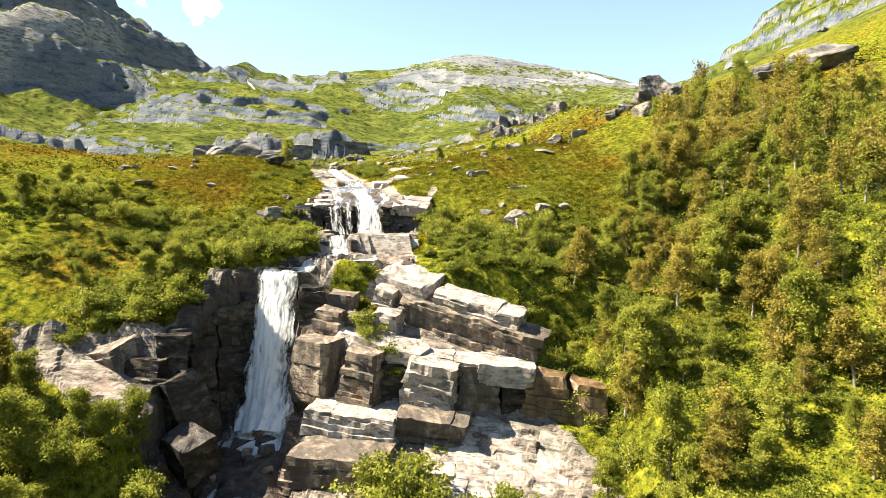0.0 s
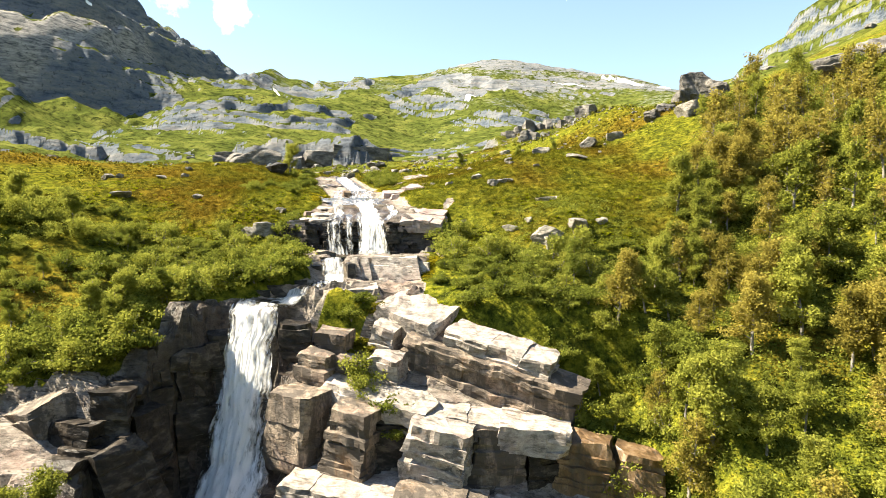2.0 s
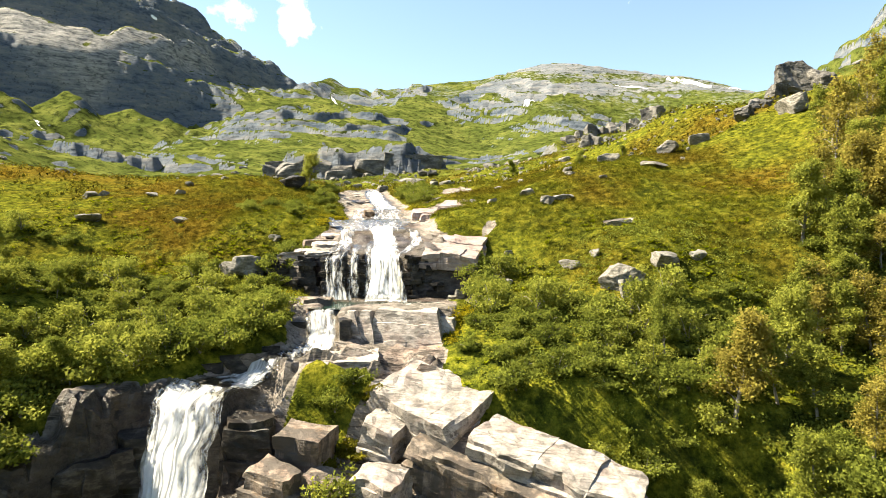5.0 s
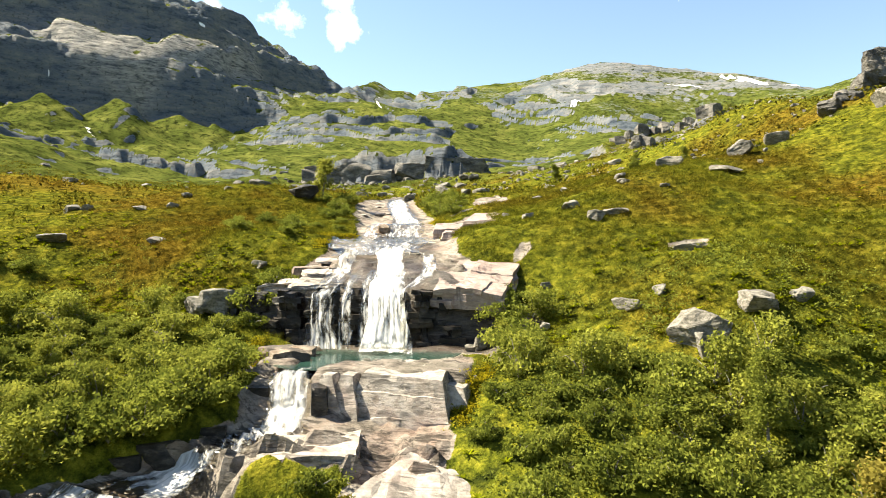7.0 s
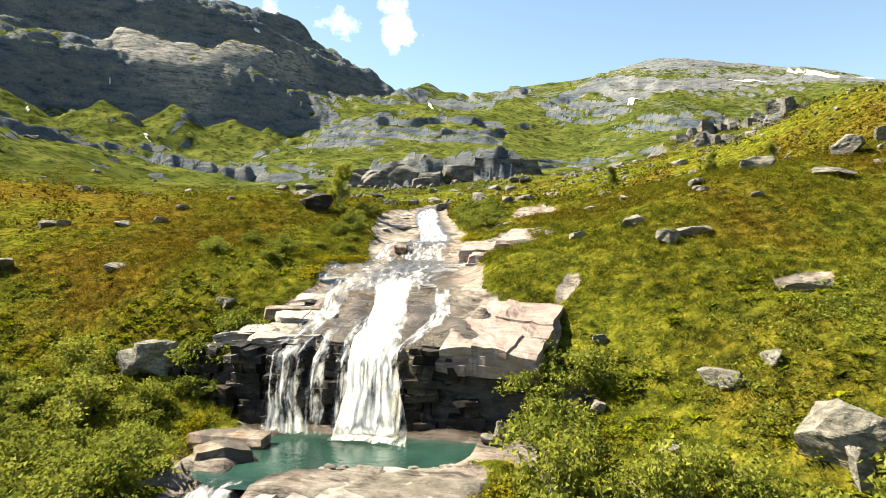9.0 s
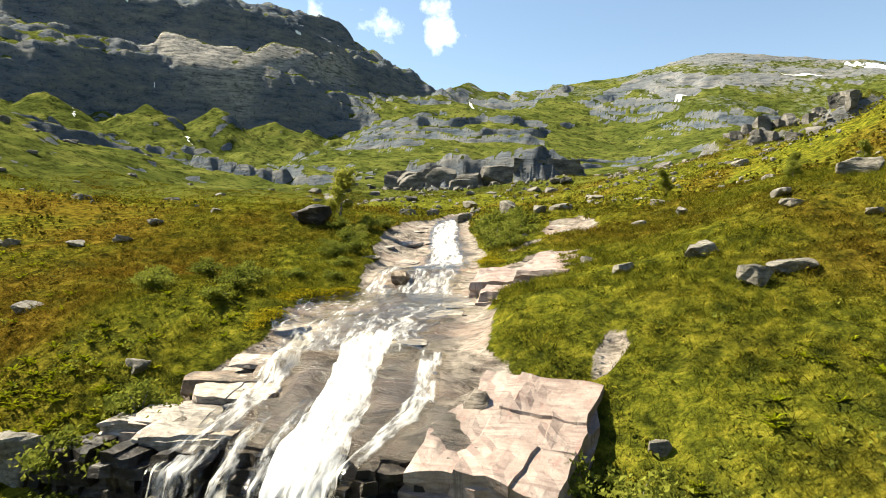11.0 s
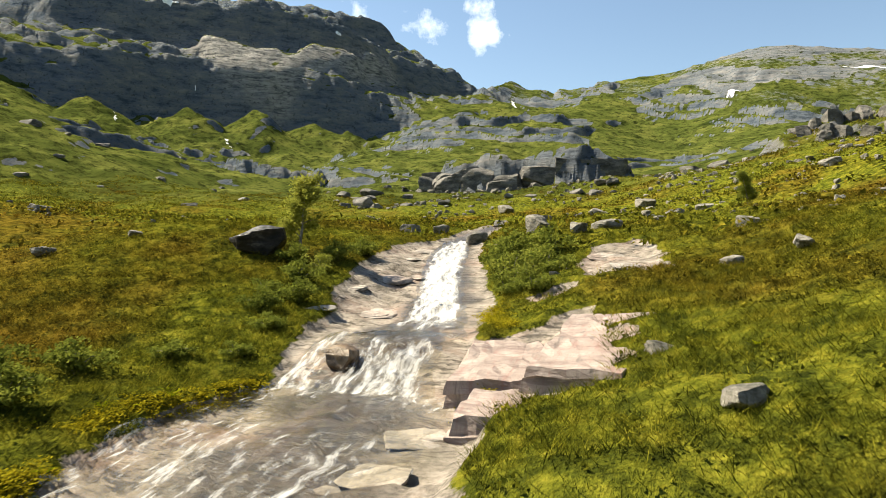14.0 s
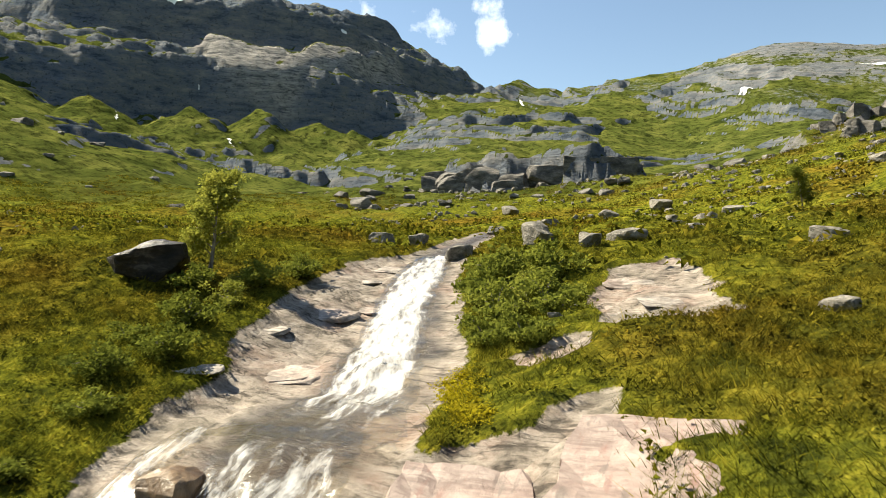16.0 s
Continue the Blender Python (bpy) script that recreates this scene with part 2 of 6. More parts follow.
def ground(x, y):
    """Height, bare rock (0 to 1) and wetness of the ground, which also carries the recess's shade."""
    x, y = np.asarray(x, float), np.asarray(y, float)
    w = (1 - smooth(42, 60, abs(x))) * (1 - smooth(195, 238, y)) * smooth(30, 48, y)
    far = loft(FAR, FAR_X, FAR_Y, x, y) - 0.25 * np.maximum(y - 1480, 0)
    h = w * loft(NEAR, NEAR_X, NEAR_Y, x, y) + (1 - w) * far
    base = h
    dist = np.hypot(x, y - 60)
    # mountains: ledges of rock along tilted beds
    m = smooth(330, 700, dist + 60 * fbm(x / 90, y / 90, 3, 5))
    peak = smooth(-300, -420, x) * smooth(560, 680, y)  # the great wall on the left: cliff, slab, cliff
    b1 = h - 132 + 0.05 * (x + 600) + 26 * fbm(x / 110, y / 110, 4, 9)
    b2 = h + 0.14 * x + 55 * fbm(x / 170, y / 130, 4, 11)
    b1b = b1 + 9 * fbm(x / 35, y / 35, 3, 10)
    wall = stair(b1, 130.0, 0.70, 0.5) - b1 + 0.75 * (stair(b1b, 27.0, 0.6, 0.45) - b1b + 4)
    steps = stair(b2, 26.0, 0.8, 0.42) - b2 + 5
    h = h + m * (peak * wall + (1 - peak) * 1.0 * steps * smooth(-0.06, 0.1, fbm(x / 170, y / 170, 2, 13)))
    h = h + m * (9 * fbm(x / 120, y / 120, 5, 21) + 3.0 * abs(fbm(x / 22, y / 22, 3, 31)))
    b3 = h + 0.22 * x - 0.1 * y + 14 * fbm(x / 45, y / 45, 4, 41)
    h = h + m * 0.95 * (stair(b3, 9.0 + 8 * peak, 0.72, 0.4) - b3 + 2) * np.maximum(smooth(-0.02, 0.15, fbm(x / 60, y / 60, 3, 43)), 0.9 * peak)
    h = h + m * peak * (16 * fbm(x / 48, y / 48, 4, 45) + 7 * abs(fbm(x / 20, y / 26, 3, 46)))
    clean = 0.9 * smooth(-12, 12, inside(SLAB, x, y) + 14 * fbm(x / 40, y / 40, 3, 118))
    h = h * (1 - clean) + (base + 4 + 3 * fbm(x / 25, y / 25, 3, 119)) * clean
    # the crest behind, dip by dip
    h = h + np.interp(x, CREST[:, 0], CREST[:, 1]) * smooth(1060, 1190, y)
    # the right-hand mountain: a grassed flank over a broken edge
    q = x - 0.4348 * y + 14 * fbm(x / 60, y / 60, 4, 151)
    flank = 219 + 0.84 * q - 0.5 * np.maximum(860 - y, 0) - 0.1 * np.maximum(y - 900, 0) + 14 * fbm(x / 45, y / 45, 4, 153)
    band = stair(flank + 0.12 * x, 42.0, 0.72, 0.45) - flank - 0.12 * x + 8
    flank = flank + 0.9 * band + 5 * abs(fbm(x / 14, y / 14, 3, 155))
    h = np.where((q > -30) & (y > 480), np.maximum(h, h + (flank - h) * smooth(-14, 6, q)), h)
    # fans of grassed scree below the wall
    for ax, ay, az in FANS:
        d = np.hypot(x - ax, 1.15 * (y - ay)) + 9 * fbm(x / 14, y / 50, 5, 47) + 26 * fbm(x / 55, y / 70, 3, 48)
        h = np.maximum(h, az + 10 - 0.6 * d)
    # crag on the valley floor
    e = hump(x, y, -84, 454, 56, 22, -4)
    e1, e2 = e + 0.9 * fbm(x / 26, y / 26, 5, 51), e + 1.1 * fbm(x / 15, y / 15, 4, 53)
    top = 17 + 7 * fbm(x / 22, y / 22, 5, 55) - 0.06 * (x + 84)
    crag = 0.5 * (1 - smooth(0.86, 1.02, e1)) + 0.3 * (1 - smooth(0.62, 0.74, e2)) + 0.2 * (1 - smooth(0.1, 0.7, e1))
    h = h + crag * np.maximum(top, 6)
    # dark outcrop low on the left-hand slope
    e = hump(x, y, -290, 532, 42, 13, 6) + 0.9 * fbm(x / 16, y / 16, 4, 58)
    h = h + (1 - smooth(0.7, 1.0, e)) * (9 + 4 * fbm(x / 12, y / 12, 3, 59))
    # rocky knoll
    e = hump(x, y, 62, 405, 40, 22, 10) + 0.7 * fbm(x / 14, y / 14, 4, 61)
    h = h + (1 - smooth(0.4, 1.1, e)) * (7 + 3 * cells(x / 9, y / 7, 63) + 4 * fbm(x / 8, y / 8, 3, 64))
    rough = smooth(230, 340, dist) * (1 - 0.5 * m)
    h = h + rough * (4.0 * fbm(x / 30, y / 30, 4, 66) + 1.6 * abs(fbm(x / 11, y / 11, 3, 68)))
    # tumbled hummocks of the plateau and the hillside
    mid = smooth(120, 200, y) * (1 - m)
    h = h + mid * (1.5 * abs(fbm(x / 7, y / 7, 3, 77)) - 0.3)
    h = h - 7 * np.exp(-hump(x, y, 155, 380, 45, 60)) - 9 * np.exp(-hump(x, y, 205, 500, 60, 50))
    h = h + mid * (2.3 * fbm(x / 24, y / 24, 4, 71) + 5 * smooth(230, 330, dist) * fbm(x / 75, y / 75, 4, 72)) + (1 - m) * (0.5 * fbm(x / 9, y / 9, 4, 73) + 0.12 * fbm(x / 1.3, y / 1.3, 2, 75))
    # bare rock and the stream bed
    rock, wet = np.zeros(x.shape), np.zeros(x.shape)
    near = (abs(x) < 50) & (y > 44) & (y < 190)
    xn, yn, hn = x[near], y[near], h[near]
    edge = 0.9 * fbm(xn / 2.2, yn / 2.2, 3, 81)
    r = np.zeros(xn.shape)
    within = np.full(xn.shape, -9.0)
    for poly in BARE.values():
        within = np.maximum(within, inside(poly, xn, yn) + edge)
    r = smooth(-0.25, 0.25, within)
    r = r * (1 - smooth(-0.3, 0.4, inside(TONGUE, xn, yn) + 0.5 * edge))
    sx, sz, sw = stream_at(yn)
    d = abs(xn - sx) / sw
    r = np.maximum(r, (1 - smooth(1.1, 1.5, d + 0.4 * edge)) * smooth(60, 64, yn))
    bank = smooth(0.9, 2.3 - 0.8 * smooth(93, 95, yn) * smooth(112, 108, yn), d)
    hn = hn * bank + sz * (1 - bank)
    low = smooth(86, 80, yn)  # the lower slabs dip to the right, in tall ledges
    dip = hn + (0.26 * xn - 0.20 * yn) * low + 0.16 * xn * (1 - low) + 1.4 * fbm(xn / 7, yn / 7, 3, 85)
    big = stair(dip, 3.0, 0.72, 0.12) - dip + 1.1
    face = smooth(94.5, 96, yn) * smooth(110, 105, yn)
    mid_step = stair(dip + 0.9 * fbm(xn / 3, yn / 3, 3, 86), 1.3, 0.76, 0.1) - dip + 0.4
    dip2 = dip + 0.35 * cells(xn / 2.3 + 0.4 * yn, yn / 1.4, 87) + 0.3 * fbm(xn / 1.5, yn / 1.5, 3, 88)
    small = stair(dip2, 0.75, 0.72, 0.2) - dip2 + 0.2
    fine = stair(dip2 + 0.2 * cells(xn / 0.9, yn / 0.7, 89), 0.34, 0.6, 0.3) - dip2
    hn = hn + r * (low * (0.9 * big + 0.2 * small) + (1 - low) * smooth(0.1, 1.3, within) * (0.75 * small + 0.45 * fine + 0.6 * face * mid_step * smooth(0.25, 0.6, abs(xn + 6.2) / 7)))
    # open cracks across the lower slabs
    warp = 1.5 * fbm(xn / 3, yn / 3, 3, 92)
    gap1 = abs(fbm((xn + warp) / 9, (yn - 0.5 * xn + warp) / 3.2, 2, 94))
    gap2 = abs(fbm((xn + 0.4 * yn + warp) / 3.4, yn / 8, 2, 96))
    hn = hn - r * low * smooth(1.0, 1.6, d) * (0.8 * (1 - smooth(0.015, 0.05, gap1)) + 0.5 * (1 - smooth(0.01, 0.035, gap2)))
    hn = hn + r * low * 0.2 * cells((xn + 0.5 * yn + warp) / 3.1, (yn - 0.4 * xn + warp) / 2.6, 91) * smooth(1.2, 2.2, d)
    # the lower slabs stand in two steps: a cliff over the foot slab, and a long bed behind it
    off = smooth(-13.2, -11.4, xn) * smooth(24, 19, xn) * smooth(80, 77, yn) * smooth(46, 52, yn)
    front = np.interp(xn, [-12.5, -8, -3, 4.4, 12, 19], [71.6, 70.6, 69.2, 69.0, 70.2, 69.6])
    crown = np.interp(xn, [-10, -5, 0, 5, 12, 17], [-10.2, -11.2, -11.8, -12.9, -13.6, -15.6])
    bench = np.minimum(hn, crown - 0.3 + 0.5 * (yn - front) + 0.35 * edge)
    upper = np.interp(xn, [-1.3, 13.3], [-6.6, -11.2]) + 0.36 * (yn - np.interp(xn, [-1.3, 13.3], [75.6, 70.0]))
    bench = np.where(xn > -1.5, np.minimum(bench, upper), bench)
    foot = np.minimum(hn, -16.6 + 0.5 * (yn - front) + 0.5 * edge)
    shelf = foot + (bench - foot) * smooth(0.0, 0.7, yn - front) + 0.5 * fbm(xn / 2.6, yn / 2.6, 4, 165) + 0.22 * xn - 0.1 * yn
    shelf = stair(shelf, 0.8, 0.7, 0.25) - 0.22 * xn + 0.1 * yn
    hn = hn * (1 - off) + off * shelf
    # the dark recess beside the lower fall
    rec = smooth(-0.3, 0.5, inside(RECESS, xn, yn) + 0.8 * edge)
    hn = hn * (1 - rec) + np.minimum(hn, -22 + 0.3 * (yn - 62) + 1.2 * cells(xn / 2.2, yn / 1.8, 97) + 0.8 * fbm(xn / 2, yn / 2, 3, 98)) * rec
    r = np.maximum(r, smooth(-1.2, 0.0, inside(RECESS, xn, yn)) * (yn < 77.5))
    # the dam of rock in front of the pool
    dam = np.minimum(smooth(86.9, 87.6, yn + 0.25 * cells(xn / 1.6, yn * 0, 93)), smooth(91.6, 90.6, yn)) * smooth(-8.3, -7.8, xn) * smooth(1.4, 0.4, xn)
    hn = hn * (1 - dam) + np.maximum(hn, 0.98 + 0.14 * fbm(xn / 1.2, yn / 1.2, 3, 95)) * dam
    r = np.maximum(r, dam)
    shore = smooth(-3.2, -2.0, inside(POOL_EDGE, xn, yn)) * smooth(88.6, 89.4, yn + 0.8 * (xn > -7.6))
    hn = hn * (1 - shore) + np.maximum(hn, 1.02 + 0.25 * edge + 0.2 * cells(xn / 0.9, yn / 0.8, 99)) * shore
    basin = smooth(0.0, 0.5, inside(POOL_EDGE, xn, yn) + 0.3 * edge)
    hn = hn * (1 - basin) + np.minimum(hn, 0.1) * basin
    r = np.maximum(r, basin)
    # tussocks
    hn = hn + (1 - r) * smooth(84, 96, yn) * (0.55 * abs(fbm(xn / 2.4, yn / 2.4, 3, 161)) + 0.35 * abs(fbm(xn / 0.9, yn / 0.9, 2, 163)) - 0.12)
    # the turf ends in a soft lip over the rock
    hn = hn + (1 - r) * 0.35 * smooth(80, 90, yn)
    h[near], rock[near] = hn, r
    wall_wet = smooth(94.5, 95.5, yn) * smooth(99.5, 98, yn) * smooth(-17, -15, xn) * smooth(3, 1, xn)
    # the whole recess counts as wet, to put its shade into the colour
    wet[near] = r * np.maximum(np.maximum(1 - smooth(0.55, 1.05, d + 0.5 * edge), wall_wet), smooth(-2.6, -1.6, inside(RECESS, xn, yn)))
    return h, rock, wet


def heath_of(x, y):
    """How brown the turf is, 0 to 1."""
    return np.clip(0.10 + 1.7 * fbm(x / 15, y / 15, 4, 111) + 0.25 * smooth(105, 135, y) - 0.3 * smooth(102, 80, y) - 0.3 * smooth(150, 190, y) - 0.2 * smooth(3, 9, x) * smooth(128, 112, y) - 0.45 * smooth(6.5, 3, abs(x - np.interp(y, STREAM[:, 0], STREAM[:, 1])) - 4) * smooth(200, 170, y), 0, 1)


def ground_z(x, y):
    return ground(np.array([float(x)]), np.array([float(y)]))[0][0]


# ---- materials ----
def material(name, build):
    mat = bpy.data.materials.new(name)
    mat.use_nodes = True
    nt = mat.node_tree
    bsdf = nt.nodes["Principled BSDF"]
    build(nt, bsdf)
    return mat


def node(nt, kind, **inputs):
    n = nt.nodes.new("ShaderNode" + kind)
    for key, value in inputs.items():
        key = key.replace("_", " ")
        if key in n.inputs:
            if isinstance(value, bpy.types.NodeSocket):
                nt.links.new(value, n.inputs[key])
            else:
                n.inputs[key].default_value = value
    return n


def noise_tex(nt, co, scale, detail=4.0, rough=0.6, stretch=None):
    if stretch:
        mp = nt.nodes.new("ShaderNodeMapping")
        mp.inputs["Scale"].default_value = stretch
        nt.links.new(co, mp.inputs["Vector"])
        co = mp.outputs[0]
    n = node(nt, "TexNoise", Vector=co, Scale=scale, Detail=detail, Roughness=rough)
    return n.outputs["Fac"]


def ramp(nt, fac, *stops):
    n = nt.nodes.new("ShaderNodeValToRGB")
    nt.links.new(fac, n.inputs[0])
    els = n.color_ramp.elements
    while len(els) < len(stops):
        els.new(0.5)
    for el, (pos, col) in zip(els, stops):
        el.position, el.color = pos, (*col, 1) if len(col) == 3 else col
    return n.outputs[0]


def mix(nt, fac, a, b, kind="MIX"):
    n = nt.nodes.new("ShaderNodeMix")
    n.data_type, n.blend_type, n.clamp_factor = "RGBA", kind, True
    for sock, value in ((n.inputs[0], fac), (n.inputs[6], a), (n.inputs[7], b)):
        if isinstance(value, bpy.types.NodeSocket):
            nt.links.new(value, sock)
        else:
            sock.default_value = value if not isinstance(value, tuple) else (*value, 1)
    return n.outputs[2]


def calc(nt, op, a, b=0.0, clamp=False):
    n = nt.nodes.new("ShaderNodeMath")
    n.operation, n.use_clamp = op, clamp
    for sock, value in ((n.inputs[0], a), (n.inputs[1], b)):
        if isinstance(value, bpy.types.NodeSocket):
            nt.links.new(value, sock)
        else:
            sock.default_value = value
    return n.outputs[0]


def attribute(nt, name):
    n = nt.nodes.new("ShaderNodeAttribute")
    n.attribute_name = name
    return n.outputs["Fac"]


def bump(nt, bsdf, height, strength, distance):
    n = node(nt, "Bump", Strength=strength, Distance=distance)
    nt.links.new(height, n.inputs["Height"])
    nt.links.new(n.outputs[0], bsdf.inputs["Normal"])


def place_of(nt):
    return nt.nodes.new("ShaderNodeNewGeometry").outputs["Position"]


def turned(nt, co, angle, stretch):
    mp = nt.nodes.new("ShaderNodeMapping")
    mp.inputs["Rotation"].default_value = (0.05, -0.1, radians(angle))
    mp.inputs["Scale"].default_value = stretch
    nt.links.new(co, mp.inputs["Vector"])
    return mp.outputs[0]


def rock_colour(nt, co):
    big = noise_tex(nt, co, 0.22, 5, 0.65)
    fine = noise_tex(nt, co, 4.5, 6, 0.75)
    drift = nt.nodes.new("ShaderNodeTexNoise")
    drift.inputs["Scale"].default_value, drift.inputs["Detail"].default_value = 0.28, 3.0
    nt.links.new(co, drift.inputs["Vector"])
    push = nt.nodes.new("ShaderNodeVectorMath")
    push.operation = "MULTIPLY_ADD"
    nt.links.new(drift.outputs["Color"], push.inputs[0])
    push.inputs[1].default_value = (0.72, 0.72, 0.48)
    nt.links.new(co, push.inputs[2])
    lines = turned(nt, push.outputs[0], 30, (0.75, 1.2, 1.8))
    beds = noise_tex(nt, lines, 1.3, 7, 0.68)
    tone = calc(nt, "ADD", calc(nt, "MULTIPLY", beds, 0.4), calc(nt, "MULTIPLY", noise_tex(nt, co, 0.9, 7, 0.72), 0.6))
    c = ramp(nt, tone, (0.38, (0.05, 0.043, 0.036)), (0.45, (0.17, 0.147, 0.125)), (0.52, (0.27, 0.235, 0.205)), (0.62, (0.40, 0.36, 0.32)))
    c = mix(nt, ramp(nt, big, (0.5, (0, 0, 0)), (0.7, (0.6, 0.6, 0.6))), c, (0.336, 0.216, 0.176))
    c = mix(nt, ramp(nt, big, (0.28, (0.75, 0.75, 0.75)), (0.46, (0, 0, 0))), c, (0.136, 0.124, 0.096))
    c = mix(nt, ramp(nt, fine, (0.32, (0.6, 0.6, 0.6)), (0.46, (0, 0, 0))), c, (0.104, 0.092, 0.072))
    # dark open seams along the beds, broken off in places
    o, k = (0, 0, 0), (1, 1, 1)
    seam = noise_tex(nt, turned(nt, push.outputs[0], 30, (0.16, 1.4, 2.0)), 0.6, 1.5, 0.5)
    c1 = ramp(nt, seam, (0.405, o), (0.415, k), (0.43, o), (0.485, o), (0.492, k), (0.503, o), (0.575, o), (0.582, k), (0.592, o))
    cut = noise_tex(nt, turned(nt, co, 100, (0.15, 1.2, 1.2)), 0.5, 1, 0.5)
    c2 = ramp(nt, cut, (0.44, o), (0.444, k), (0.449, o))
    gate = ramp(nt, noise_tex(nt, co, 0.6, 3, 0.6), (0.42, o), (0.54, k))
    cracks = calc(nt, "MULTIPLY", calc(nt, "MAXIMUM", c1, calc(nt, "MULTIPLY", c2, 0.7)), gate)
    c = mix(nt, calc(nt, "MULTIPLY", cracks, 0.7), c, (0.028, 0.024, 0.02))
    flake = noise_tex(nt, turned(nt, push.outputs[0], 24, (0.55, 1.3, 1.9)), 1.1, 8, 0.74)
    c = mix(nt, ramp(nt, flake, (0.37, (0.75, 0.75, 0.75)), (0.44, (0, 0, 0))), c, (0.05, 0.04, 0.03))
    c = mix(nt, ramp(nt, flake, (0.53, (0, 0, 0)), (0.64, (0.5, 0.5, 0.5))), c, (0.42, 0.375, 0.33))
    ledge = noise_tex(nt, turned(nt, push.outputs[0], 8, (0.2, 2.0, 1.6)), 1.3, 5, 0.62)
    c = mix(nt, calc(nt, "MULTIPLY", ramp(nt, ledge, (0.40, (0.85, 0.85, 0.85)), (0.445, o)), gate), c, (0.045, 0.037, 0.03))
    low = noise_tex(nt, lines, 0.6, 2, 0.5)
    steps = calc(nt, "SNAP", calc(nt, "ADD", low, calc(nt, "MULTIPLY", big, 0.5)), 0.05)
    relief = calc(nt, "SUBTRACT", calc(nt, "ADD", calc(nt, "ADD", calc(nt, "MULTIPLY", steps, 1.0), calc(nt, "ADD", calc(nt, "MULTIPLY", flake, 0.5), calc(nt, "MULTIPLY", ledge, 0.8))), calc(nt, "MULTIPLY", beds, 0.35)), calc(nt, "MULTIPLY", cracks, 0.05))
    return c, relief, fine


def turf_colour(nt, co, heath):
    """Yellow-green grass to rust-brown heath, in patches and tufts."""
    g1, g2 = noise_tex(nt, co, 0.15, 5, 0.65), noise_tex(nt, co, 1.1, 6, 0.7)
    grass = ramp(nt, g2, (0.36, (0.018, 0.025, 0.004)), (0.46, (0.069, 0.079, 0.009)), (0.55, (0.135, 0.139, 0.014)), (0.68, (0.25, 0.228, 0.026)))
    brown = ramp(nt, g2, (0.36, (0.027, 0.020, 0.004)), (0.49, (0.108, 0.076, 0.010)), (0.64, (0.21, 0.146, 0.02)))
    hf = calc(nt, "ADD", heath, calc(nt, "MULTIPLY", calc(nt, "SUBTRACT", g1, 0.5), 1.6), True)
    return mix(nt, hf, grass, brown)


